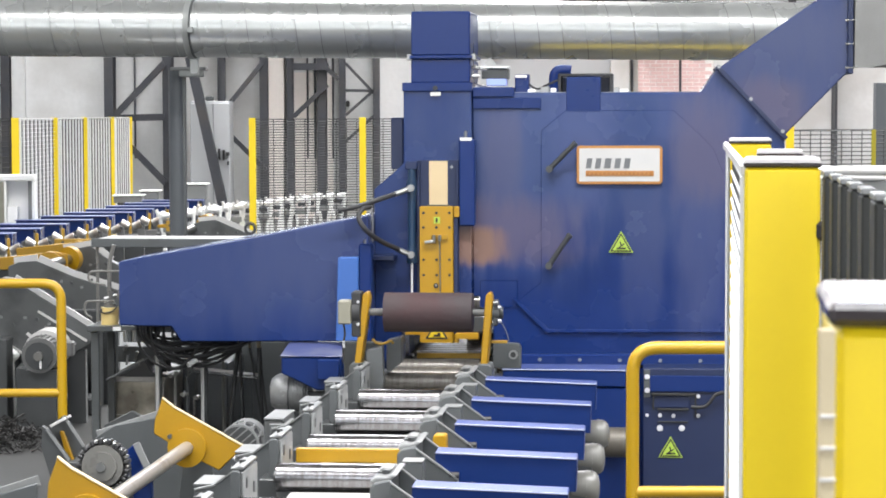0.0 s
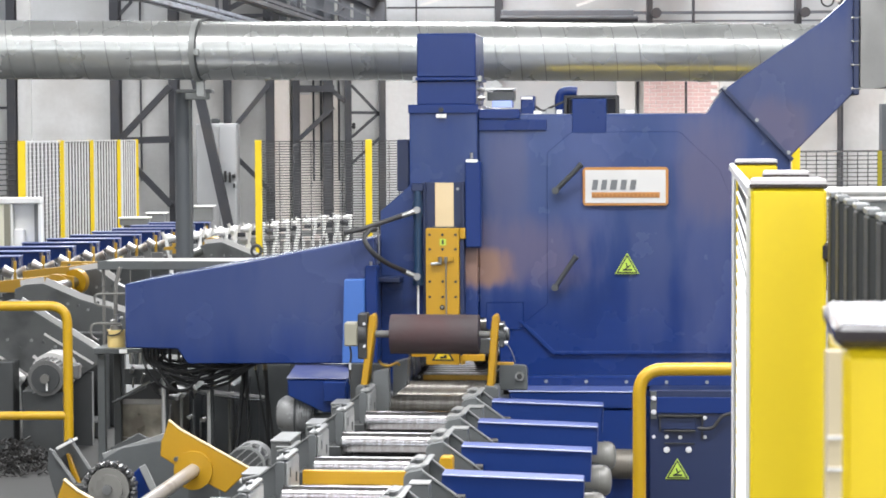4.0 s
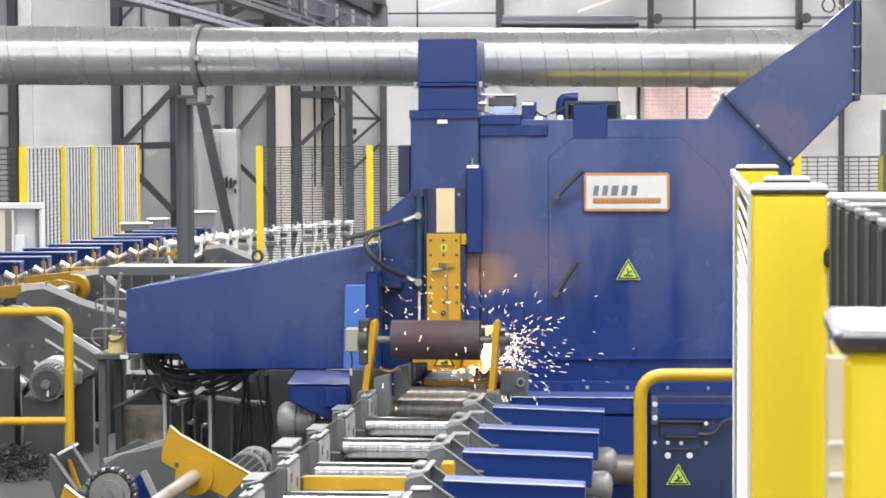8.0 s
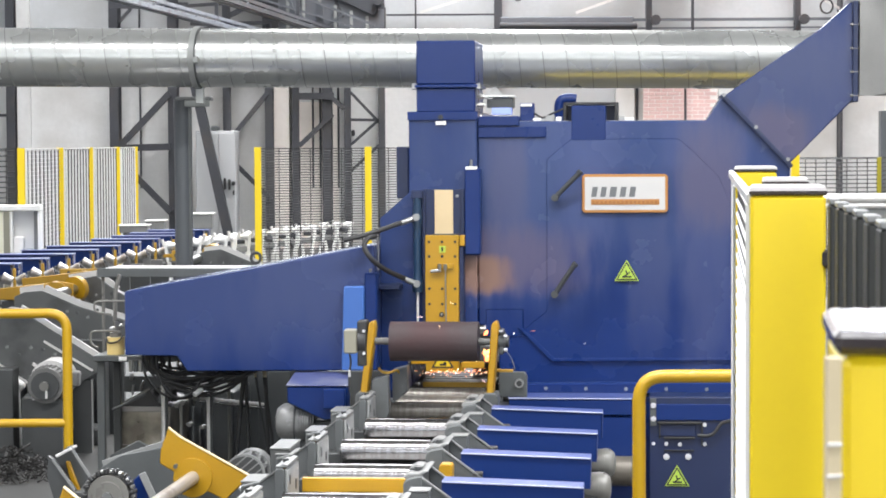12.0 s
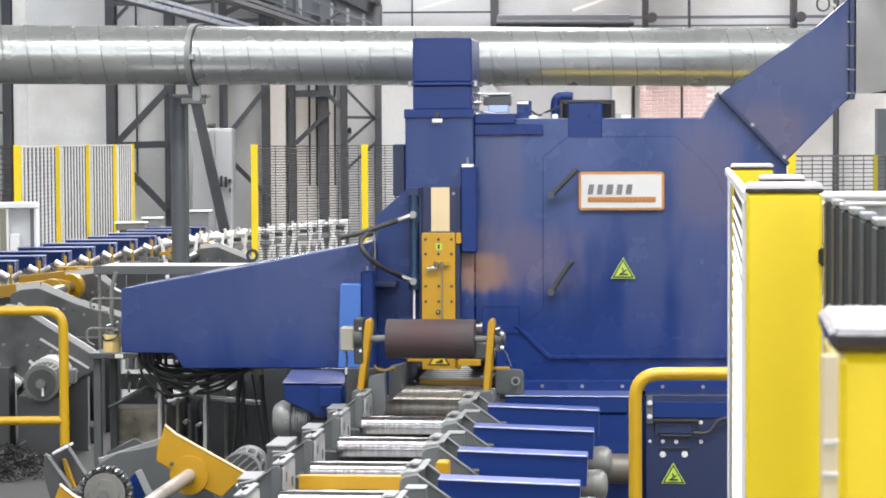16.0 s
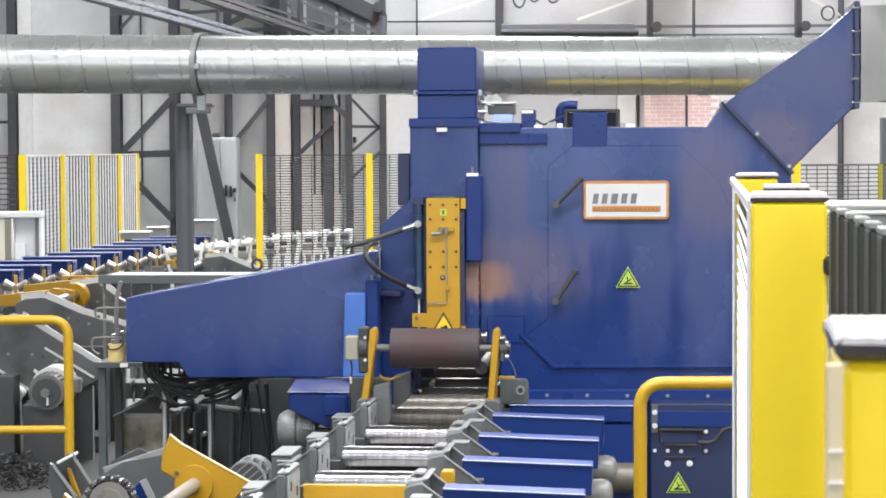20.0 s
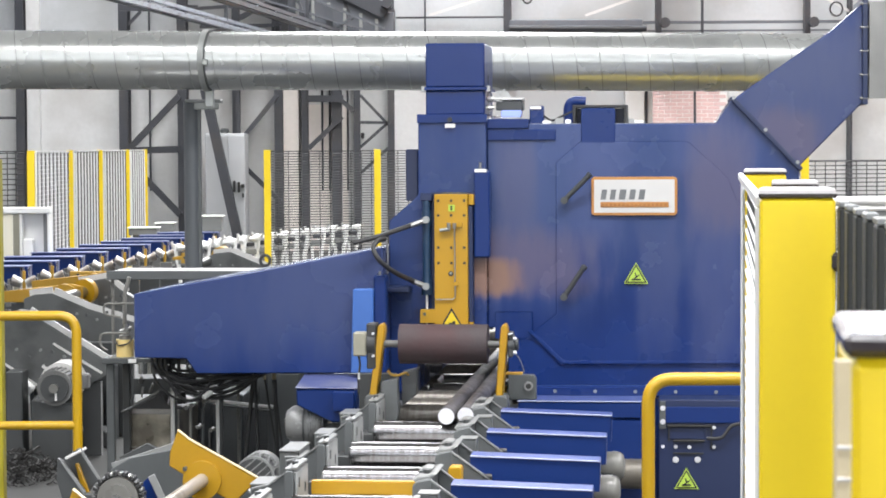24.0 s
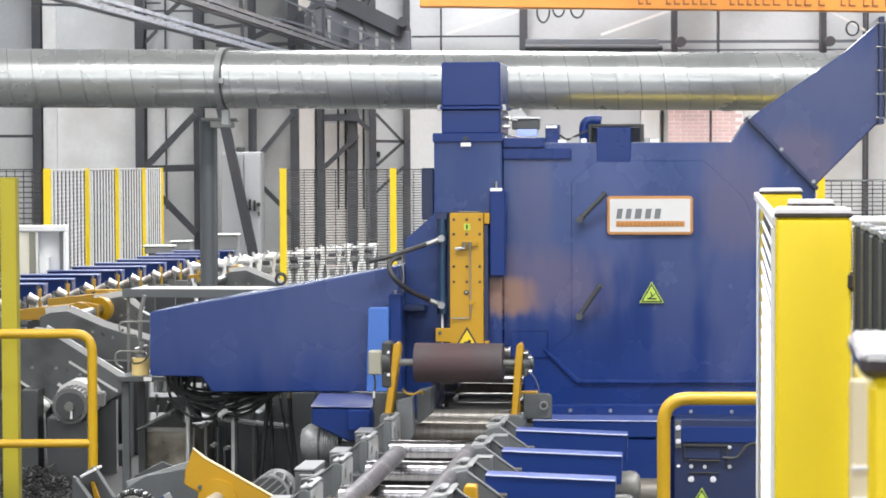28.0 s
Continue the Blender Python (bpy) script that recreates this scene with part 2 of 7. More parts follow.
MILL = mat("dirty_mill_steel", (0.12, 0.108, 0.09), 0.45, 0.3, 0.3, 8, 0.12, 70)
WORN_SHAFT = mat("worn_shaft_steel", (0.4, 0.37, 0.335), 0.35, 0.4, 0.15, 12, 0.1, 90, stain=(0.22, 0.17, 0.12), stain_at=0.64)
TEAL = mat("dark_teal_paint", (0.012, 0.035, 0.075), 0.35, 0, 0.1, 6)


def patched_blue(name, patches, dust=(0.16, 0.16, 0.3)):
    """The blue paint with patches of dirt and painted light: centre (x, z), half sizes, colour and strength of each."""
    m = mat(name, (0.0062, 0.0235, 0.12), 0.26, 0, 0.3, 2.6, 0.04, 90, 0.04, 0.28, 0.03)
    n, l = m.node_tree.nodes, m.node_tree.links
    b = n["Principled BSDF"]
    last = b.inputs["Base Color"].links[0].from_socket
    co = n.new("ShaderNodeTexCoord")
    wob = n.new("ShaderNodeTexNoise")
    wob.inputs["Scale"].default_value, wob.inputs["Detail"].default_value = 6.0, 12
    smear = n.new("ShaderNodeMapping")
    smear.inputs["Scale"].default_value = (1.5, 1.5, 0.4)
    l.new(co.outputs["Object"], smear.inputs[0])
    l.new(smear.outputs[0], wob.inputs["Vector"])
    for cx, cz, hx, hz, colour, strength, edge in patches:
        mp = n.new("ShaderNodeMapping")
        mp.vector_type = "TEXTURE"
        mp.inputs["Location"].default_value = (cx, 0, cz)
        mp.inputs["Scale"].default_value = (hx, 1000, hz)
        l.new(co.outputs["Object"], mp.inputs[0])
        ln = n.new("ShaderNodeVectorMath")
        ln.operation = "LENGTH"
        sq = n.new("ShaderNodeVectorMath")
        sq.operation = "MULTIPLY"
        l.new(mp.outputs[0], sq.inputs[0])
        l.new(mp.outputs[0], sq.inputs[1])
        l.new(sq.outputs[0], ln.inputs[0])
        ad = n.new("ShaderNodeMath")
        ad.operation, ad.inputs[1].default_value = "MULTIPLY_ADD", 2.4
        l.new(wob.outputs["Fac"], ad.inputs[0])
        l.new(ln.outputs["Value"], ad.inputs[2])
        rg = n.new("ShaderNodeMapRange")
        rg.interpolation_type = "SMOOTHSTEP"
        rg.inputs[1].default_value, rg.inputs[2].default_value = 2.2 + edge, 2.2 - edge
        rg.inputs[3].default_value, rg.inputs[4].default_value = 0.0, strength
        l.new(ad.outputs[0], rg.inputs[0])
        mx = n.new("ShaderNodeMix")
        mx.data_type = "RGBA"
        l.new(rg.outputs[0], mx.inputs[0])
        l.new(last, mx.inputs[6])
        mx.inputs[7].default_value = (*colour, 1)
        last = mx.outputs[2]
    l.new(last, b.inputs["Base Color"])
    return m


# pale blue patches mix dust with painted sheen; brown and orange are stains
CABIN_BLUE = patched_blue("dust_and_sheen_blue_paint", [
    (-0.2, 1.55, 0.4, 0.6, (0.03, 0.048, 0.13), 0.6, 0.9),
    (0.85, 1.95, 1.0, 0.5, (0.033, 0.054, 0.142), 0.75, 1.1),
    (0.46, 1.75, 0.3, 0.5, (0.06, 0.087, 0.19), 0.4, 0.9),
    (1.02, 1.5, 0.1, 0.45, (0.06, 0.075, 0.16), 0.45, 0.8),
    (1.32, 1.6, 0.13, 0.65, (0.07, 0.085, 0.18), 0.5, 0.8),
    (0.7, 1.95, 0.12, 0.4, (0.06, 0.08, 0.19), 0.5, 0.8),
    (0.971, 2.06, 0.6, 0.12, (0.055, 0.08, 0.2), 0.4, 0.8),
    (0.34, 1.46, 0.36, 0.16, (0.11, 0.09, 0.135), 0.65, 0.9),
    (0.3, 1.84, 0.09, 0.26, (0.1, 0.094, 0.15), 0.4, 0.8),
    (1.33, 1.88, 0.14, 0.26, (0.105, 0.088, 0.13), 0.5, 0.9),
    (1.0, 1.93, 0.09, 0.3, (0.022, 0.045, 0.14), 0.6, 0.7),
    (0.11, 1.385, 0.19, 0.09, (0.25, 0.145, 0.09), 0.75, 0.75),
])
# pale patches lighten the beam's upper part and the chute; the last is brown
BEAM_BLUE = patched_blue("patched_beam_blue_paint", [
    (-1.0, 1.3, 0.95, 0.3, (0.042, 0.06, 0.15), 0.7, 1.0),
    (-0.6, 1.4, 0.4, 0.25, (0.05, 0.066, 0.15), 0.6, 0.9),
    (1.75, 2.25, 0.5, 0.45, (0.055, 0.068, 0.14), 0.75, 1.0),
    (1.68, 2.08, 0.16, 0.14, (0.11, 0.088, 0.125), 0.5, 0.9),
])

# ---- mesh helpers ----


def bm_new():
    return bmesh.new()


def box(bm, x0, x1, y0, y1, z0, z1, bevel=0.0):
    r = bmesh.ops.create_cube(bm, size=1.0, matrix=Matrix.Translation(((x0 + x1) / 2, (y0 + y1) / 2, (z0 + z1) / 2)) @ Matrix.Diagonal((abs(x1 - x0), abs(y1 - y0), abs(z1 - z0), 1)))
    if bevel:
        es = list({e for v in r["verts"] for e in v.link_edges})
        bmesh.ops.bevel(bm, geom=es, offset=bevel, segments=1, affect="EDGES", profile=0.5)
    return bm


def prism(bm, poly, y0, y1, bevel=0.0):
    """A plate cut to an outline of (x, z) points, from depth y0 to y1."""
    vs = [bm.verts.new((x, y0, z)) for x, z in poly]
    f = bm.faces.new(vs)
    r = bmesh.ops.extrude_face_region(bm, geom=[f])
    nv = [g for g in r["geom"] if isinstance(g, bmesh.types.BMVert)]
    for v in nv:
        v.co.y = y1
    allv = vs + nv
    es = list({e for v in allv for e in v.link_edges})
    bmesh.ops.recalc_face_normals(bm, faces=list({q for v in allv for q in v.link_faces}))
    if bevel:
        bmesh.ops.bevel(bm, geom=es, offset=bevel, segments=1, affect="EDGES", profile=0.5)
    return bm


def side_prism(bm, poly, x0, x1, bevel=0.0):
    """A body with an outline of (y, z) points, from x0 to x1."""
    vs = [bm.verts.new((x0, y, z)) for y, z in poly]
    r = bmesh.ops.extrude_face_region(bm, geom=[bm.faces.new(vs)])
    nv = [g for g in r["geom"] if isinstance(g, bmesh.types.BMVert)]
    for v in nv:
        v.co.x = x1
    allv = vs + nv
    bmesh.ops.recalc_face_normals(bm, faces=list({q for v in allv for q in v.link_faces}))
    if bevel:
        bmesh.ops.bevel(bm, geom=list({q for v in allv for q in v.link_edges}), offset=bevel, segments=1, affect="EDGES", profile=0.5)
    return bm


def turned(bm, outline, centre, axis="X", seg=24):
    """A body turned from (distance along the axis, radius) pairs."""
    rings = []
    for d, r in outline:
        ring = []
        for k in range(seg):
            u, v = r * math.cos(2 * math.pi * k / seg), r * math.sin(2 * math.pi * k / seg)
            ring.append(bm.verts.new(Vector(centre) + (Vector((d, u, v)) if axis == "X" else Vector((u, d, v)) if axis == "Y" else Vector((u, v, d)))))
        rings.append(ring)
    for A, B in zip(rings, rings[1:]):
        for k in range(seg):
            bm.faces.new((A[k], A[(k + 1) % seg], B[(k + 1) % seg], B[k]))
    bm.faces.new(rings[0])
    bm.faces.new(rings[-1])
    bmesh.ops.recalc_face_normals(bm, faces=bm.faces)
    return bm


def rod(bm, p, q, r, seg=12, r2=None):
    """A round bar from p to q."""
    p, q = Vector(p), Vector(q)
    d = q - p
    turn = d.to_track_quat("Z", "Y").to_matrix().to_4x4()
    bmesh.ops.create_cone(bm, cap_ends=True, cap_tris=False, segments=seg, radius1=r, radius2=r if r2 is None else r2, depth=d.length, matrix=Matrix.Translation((p + q) / 2) @ turn)
    return bm


def beam(bm, p, q, w, h, bevel=0.0):
    """A square bar from p to q."""
    p, q = Vector(p), Vector(q)
    d = q - p
    turn = d.to_track_quat("Z", "Y").to_matrix().to_4x4()
    r = bmesh.ops.create_cube(bm, size=1.0, matrix=Matrix.Translation((p + q) / 2) @ turn @ Matrix.Diagonal((w, h, d.length, 1)))
    if bevel:
        bmesh.ops.bevel(bm, geom=list({e for v in r["verts"] for e in v.link_edges}), offset=bevel, segments=1, affect="EDGES", profile=0.5)
    return bm


def tube(bm, pts, r, seg=10, steps=6):
    """A bent tube along a smooth line through pts."""
    P = [Vector(p) for p in pts]
    line = []
    for i in range(len(P) - 1):
        a, b, c, d = P[max(i - 1, 0)], P[i], P[i + 1], P[min(i + 2, len(P) - 1)]
        for k in range(steps):
            t = k / steps
            line.append(0.5 * ((2 * b) + (c - a) * t + (2 * a - 5 * b + 4 * c - d) * t * t + (3 * b - a - 3 * c + d) * t ** 3))
    line.append(P[-1])
    return pipe(bm, line, r, seg)


def pipe(bm, line, r, seg=10):
    rings = []
    up = Vector((0.13, 0.31, 0.94)).normalized()
    for i, p in enumerate(line):
        d = (line[min(i + 1, len(line) - 1)] - line[max(i - 1, 0)]).normalized()
        u = (up - d * up.dot(d)).normalized()
        up = u
        w = d.cross(u)
        rings.append([bm.verts.new(p + r * (math.cos(a) * u + math.sin(a) * w)) for a in (2 * math.pi * k / seg for k in range(seg))])
    for A, B in zip(rings, rings[1:]):
        for k in range(seg):
            bm.faces.new((A[k], A[(k + 1) % seg], B[(k + 1) % seg], B[k]))
    bm.faces.new(rings[0][::-1])
    bm.faces.new(rings[-1])
    bmesh.ops.recalc_face_normals(bm, faces=bm.faces)
    return bm


def rounded_path(pts, radius, n=6):
    """Straight runs with rounded corners."""
    P = [Vector(p) for p in pts]
    out = [P[0]]
    for a, b, c in zip(P, P[1:], P[2:]):
        u, v = (a - b).normalized(), (c - b).normalized()
        s, e = b + u * radius, b + v * radius
        for k in range(n + 1):
            t = k / n
            out.append((1 - t) ** 2 * s + 2 * t * (1 - t) * b + t * t * e)
    out.append(P[-1])
    return out


def mesh_of(name, bm, material, smooth=True):
    me = bpy.data.meshes.new(name)
    bm.to_mesh(me)
    bm.free()
    me.materials.append(material)
    if smooth:
        me.polygons.foreach_set("use_smooth", [True] * len(me.polygons))
        me.set_sharp_from_angle(angle=radians(35))
    return me


def part(name, bm, material, parent=None, label=""):
    ob = new(name, mesh_of(name, bm, material))
    if parent is not None:
        ob.parent = parent
    return tagged(ob, label)


def thing(name, label, category, m=None, group="", kind=""):
    ob = new(name)
    ob.empty_display_size = 0.1
    if m is not None:
        ob.matrix_basis = m
    return tagged(ob, label, category, group, kind)


def solid(name, bm, material, label, category, group="", kind="", m=None):
    ob = new(name, mesh_of(name, bm, material))
    if m is not None:
        ob.matrix_basis = m
    return tagged(ob, label, category, group, kind)


TURN = -5.65
LINE = pose(0, 11.6, 0, 0, 0, TURN)  # the saw's and the roller table's own axes


def on_line(a, b, z=0.0):
    return LINE @ pose(a, b, z)

# ---- the hall ----
b = box(bm_new(), -HALL_W, HALL_W, HALL_S, HALL_N, -0.2, 0.0)
solid("floor", b, CONCRETE, "smooth grey concrete hall floor, stained", "floor", kind="structure")
WALL_SPLIT = 3.599
BX0, BX1 = 3.870, 5.377
b = box(bm_new(), -HALL_W, BX0, HALL_N, HALL_N + 0.3, 0, WALL_SPLIT)
box(b, BX0, BX1, HALL_N, HALL_N + 0.3, 3.208, WALL_SPLIT)
box(b, BX1, HALL_W, HALL_N, HALL_N + 0.3, 0, WALL_SPLIT)
solid("wall_north", b, PLASTER, "whitewashed hall wall with grey stains", "wall", kind="structure")
b = box(bm_new(), -HALL_W, HALL_W, HALL_N, HALL_N + 0.3, WALL_SPLIT, 5.85)
# these pieces leave an opening for the added north windows
box(b, -HALL_W, HALL_W, HALL_N, HALL_N + 0.3, 8.55, ROOF)
box(b, -HALL_W, -13.05, HALL_N, HALL_N + 0.3, 5.85, 8.55)
box(b, 13.05, HALL_W, HALL_N, HALL_N + 0.3, 5.85, 8.55)
solid("wall_north_upper", b, PLASTER_GREY, "upper hall wall, whitewash greyed as if less lit", "wall", kind="structure")
infill = solid("brick_infill", box(bm_new(), BX0, BX1, HALL_N + 0.05, HALL_N + 0.28, 0, 3.208), MORTAR, "pale red brick infill in the whitewashed wall", "wall", kind="structure")
solid("wall_west", box(bm_new(), -HALL_W - 0.3, -HALL_W, HALL_S, HALL_N, 0, ROOF), PLASTER, "whitewashed side wall of the hall", "wall", kind="structure")
solid("wall_east", box(bm_new(), HALL_W, HALL_W + 0.3, HALL_S, HALL_N, 0, ROOF), PLASTER, "whitewashed side wall of the hall", "wall", kind="structure")
b = box(bm_new(), -HALL_W, HALL_W, HALL_S - 0.3, HALL_S, 0, 3.0)
box(b, -HALL_W, HALL_W, HALL_S - 0.3, HALL_S, 7.4, ROOF)
box(b, -HALL_W, -12, HALL_S - 0.3, HALL_S, 3.0, 7.4)
box(b, 12, HALL_W, HALL_S - 0.3, HALL_S, 3.0, 7.4)
solid("wall_south", b, PLASTER, "whitewashed wall with a long window band", "wall", kind="structure")
b = box(bm_new(), -HALL_W, HALL_W, HALL_S, CROSS_Y0, ROOF, ROOF + 0.25)
for e in (-1, 1):
    box(b, e * 13.0, e * HALL_W, CROSS_Y0, CROSS_Y1, ROOF, ROOF + 0.25)
cuts = sorted({CROSS_Y1, HALL_N} | {v for row in SKYLIGHTS for v in row[2:4]})
for y0, y1 in zip(cuts[:-1], cuts[1:]):
    at = -HALL_W
    for x, w, v0, v1, _, _ in SKYLIGHTS:
        if v0 <= y0 and v1 >= y1:
            box(b, at, x - w / 2, y0, y1, ROOF, ROOF + 0.25)
            at = x + w / 2
    box(b, at, HALL_W, y0, y1, ROOF, ROOF + 0.25)
solid("ceiling", b, ROOFING, "grey sheet roof with long skylight openings", "ceiling", kind="structure")
# ---- the cut-off saw ----
saw = thing("cut_off_saw", "large blue abrasive cut-off saw with sloping beam and chute", "machine", LINE)


def saw_plate(name, poly, b0, b1, material=BLUE, parent=saw, label="", bevel=0.006):
    return part(name, prism(bm_new(), poly, b0, b1, bevel), material, parent, label)


def rect(x0, z0, x1, z1):
    return [(x0, z0), (x1, z0), (x1, z1), (x0, z1)]


def bolt(parent, a, b, z, r=0.009, material=STEEL, name="bolt"):
    """A hexagonal bolt head with its washer, proud of a face that looks towards -y."""
    r *= 0.75
    bm = rod(bm_new(), (a, b - 0.009, z), (a, b, z), r, 6)
    rod(bm, (a, b - 0.003, z), (a, b, z), r * 1.5, 12)
    return part(name, bm, material, parent)


# cabin and its raised front plate
saw_plate("cabin", [(0.151, 2.165), (1.314, 2.164), (1.394, 2.286), (1.734, 1.941), (1.734, 0.803), (0.256, 0.787), (0.256, 1.020), (0.238, 1.122), (0.151, 1.121)], 0, 1.5, CABIN_BLUE)
saw_plate("front_plate", [(0.503, 1.972), (0.627, 2.075), (1.177, 2.075), (1.376, 1.886), (1.456, 1.692), (1.456, 0.951), (0.529, 0.942), (0.373, 1.092), (0.503, 1.197)], -0.006, -0.001, CABIN_BLUE, bevel=0.004)
saw_plate("edge_strip", [(0.353, 1.110), (0.373, 1.116), (0.541, 0.955), (1.456, 0.960), (1.456, 0.946), (0.529, 0.937)], -0.017, -0.011, CABIN_BLUE, bevel=0.002)
saw_plate("ledge", [(0.189, 1.205), (0.383, 1.207), (0.383, 1.067), (0.189, 1.066)], -0.006, -0.001, CABIN_BLUE, label="small blue ledge plate")
saw_plate("flange", [(0.311, 0.827), (1.738, 0.842), (1.738, 0.784), (0.311, 0.768)], -0.05, 0.0, BLUE)
for i in range(5):
    bolt(saw, 0.499 + 0.204 * i, -0.05, 0.803, 0.0085, STEEL)
saw_plate("base", [(0.352, 0.759), (1.740, 0.774), (1.740, 0.0), (0.352, 0.0)], -0.02, 1.1)
saw_plate("base_cover", rect(0.327, 0.695, 0.942, 0.776), -0.3, -0.021, BLUE, label="blue cover box over the base")
part("cover_sheet", box(bm_new(), 0.322, 0.946, -0.3, -0.051, 0.7765, 0.781, 0.0015), BLUE_TOP, saw, "top sheet of the base cover, blue paled as if lit")
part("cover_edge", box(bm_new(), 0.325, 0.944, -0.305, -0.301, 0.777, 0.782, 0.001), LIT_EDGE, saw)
saw_plate("base_front", rect(0.335, 0.0, 0.945, 0.689), -0.29, -0.021, BLUE)
part("drain_drum", rod(rod(bm_new(), (0.83, -0.38, 0.43), (0.95, -0.38, 0.43), 0.075, 28), (0.95, -0.38, 0.43), (0.965, -0.38, 0.43), 0.06, 24), MILL, saw, "brown-grey drum before the base")

part("roof_sheet", box(bm_new(), 0.16, 1.3, 0.02, 1.49, 2.1655, 2.1685), ROOF_DUST, saw, "dusty pale roof sheet")

# base front door with bolts
door = saw_plate("base_door", rect(1.025, 0.05, 1.561, 0.786), -0.25, -0.02, NAVY, label="dark blue bolted base door")
saw_plate("crossbar", rect(1.025, 0.670, 1.560, 0.750), -0.262, -0.251, BLUE, door, bevel=0.003)
saw_plate("strip", rect(1.031, 0.642, 1.062, 0.781), -0.275, -0.263, GREY, door, bevel=0.002)
saw_plate("hinge_plate", rect(1.07, 0.588, 1.258, 0.648), -0.258, -0.251, NAVY, door, bevel=0.003)
saw_plate("hinge_bar", rect(1.07, 0.651, 1.285, 0.662), -0.275, -0.251, SIGN_BLACK, door, bevel=0.002)
saw_plate("hinge_bar", rect(1.1, 0.577, 1.255, 0.586), -0.272, -0.251, SIGN_BLACK, door, bevel=0.002)
saw_plate("hinge_bar", rect(1.1, 0.515, 1.25, 0.521), -0.26, -0.251, SIGN_BLACK, door, bevel=0.001)
saw_plate("hinge_bar", rect(1.075, 0.578, 1.083, 0.65), -0.27, -0.251, SIGN_BLACK, door, bevel=0.001)
saw_plate("hinge_bar", rect(1.285, 0.54, 1.293, 0.66), -0.262, -0.251, SIGN_BLACK, door, bevel=0.001)
for a, z, r in ((1.048, 0.745, 0.012), (1.048, 0.677, 0.012)):
    bolt(door, a, -0.276, z, r, BAR_END)
for a, z, r in ((1.048, 0.55, 0.008), (1.112, 0.55, 0.009), (1.179, 0.548, 0.009), (1.302, 0.647, 0.009), (1.302, 0.55, 0.009), (1.112, 0.485, 0.014), (1.221, 0.486, 0.014)):
    bolt(door, a, -0.251, z, r, BAR_END)
part("hose", tube(bm_new(), [(1.268, -0.27, 0.595), (1.338, -0.28, 0.601), (1.388, -0.28, 0.659), (1.449, -0.28, 0.676)], 0.009, 8), BLACK, door)

# tower over the slide
saw_plate("tower_body", [(-0.349, 1.674), (-0.197, 1.804), (-0.197, 2.216), (0.151, 2.216), (0.151, 1.126), (-0.209, 1.123), (-0.209, 0.788), (-0.349, 0.787)], -0.06, 1.5, CABIN_BLUE)
saw_plate("tower_lid", rect(-0.202, 2.173, 0.157, 2.218), -0.072, -0.061, BLUE, bevel=0.003)
saw_plate("tower_neck", rect(-0.159, 2.216, 0.143, 2.339), -0.04, 0.45)
saw_plate("tower_head", rect(-0.159, 2.357, 0.143, 2.580), -0.04, 0.45)
saw_plate("tower_joint", rect(-0.166, 2.340, 0.156, 2.356), -0.055, 0.47, BLUE, bevel=0.002)
for a in (-0.169, 0.161):
    part("clamp", box(bm_new(), a - 0.012, a + 0.012, -0.05, -0.01, 2.331, 2.363, 0.003), STEEL, saw)
saw_plate("side_box", rect(-0.275, 1.772, -0.210, 2.040), 0.05, 0.4, NAVY)
part("label_plate", box(bm_new(), -0.057, -0.005, -0.078, -0.073, 2.150, 2.170), WHITE, saw)
part("knob", rod(bm_new(), (-0.031, -0.1, 2.190), (-0.031, -0.073, 2.190), 0.012, 16), BLACK, saw)
pillar = saw_plate("pillar", rect(0.093, 1.490, 0.173, 1.929), -0.12, -0.061, BLUE)
part("pillar_cap", box(bm_new(), 0.098, 0.156, -0.124, -0.08, 1.923, 1.938), WHITE, pillar)
part("pin", rod(bm_new(), (0.125, -0.1, 1.938), (0.125, -0.1, 1.972), 0.008, 10), STEEL, pillar)

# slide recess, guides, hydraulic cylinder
# flat dark plate put here for the depth of the recess
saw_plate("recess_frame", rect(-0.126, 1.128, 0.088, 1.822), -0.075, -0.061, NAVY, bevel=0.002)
saw_plate("backing_plate", rect(-0.064, 1.560, 0.031, 1.819), -0.085, -0.076, BEIGE, label="beige wear plate behind the slide", bevel=0.002)
for x in (-0.118, 0.081):
    part("guide_rail", box(bm_new(), x - 0.008, x + 0.008, -0.1, -0.076, 1.129, 1.819, 0.002), NAVY, saw)
bolt(saw, 0.051, -0.076, 1.788, 0.007)
cyl_a, cyl_b = -0.149, -0.12
part("hydraulic_cylinder", rod(rod(rod(bm_new(), (cyl_a, cyl_b, 1.3), (cyl_a, cyl_b, 1.800), 0.02, 20), (cyl_a, cyl_b, 1.647), (cyl_a, cyl_b, 1.725), 0.025, 20), (cyl_a, cyl_b, 1.3), (cyl_a, cyl_b, 1.374), 0.026, 20), TEAL, saw, "dark teal hydraulic cylinder")
part("piston_rod", rod(bm_new(), (cyl_a, cyl_b - 0.012, 1.0), (cyl_a, cyl_b, 1.3), 0.0062, 14), PALE_STEEL, saw, "bright piston rod")
part("cylinder_bracket", box(bm_new(), cyl_a - 0.03, cyl_a + 0.03, cyl_b - 0.02, -0.061, 1.777, 1.817, 0.004), NAVY, saw)


def hose(name, pts, r, ferrule):
    h = part(name, tube(bm_new(), pts, r, 10, 8), BLACK, saw, "black hydraulic hose")
    part("ferrule", tube(bm_new(), ferrule, r * 1.15, 10, 3), STEEL, h)
    e = Vector(ferrule[-1])
    part("banjo_fitting", rod(bm_new(), e + Vector((0, -0.02, 0)), e + Vector((0, 0.035, 0)), 0.018, 16), STEEL, h)
    return h


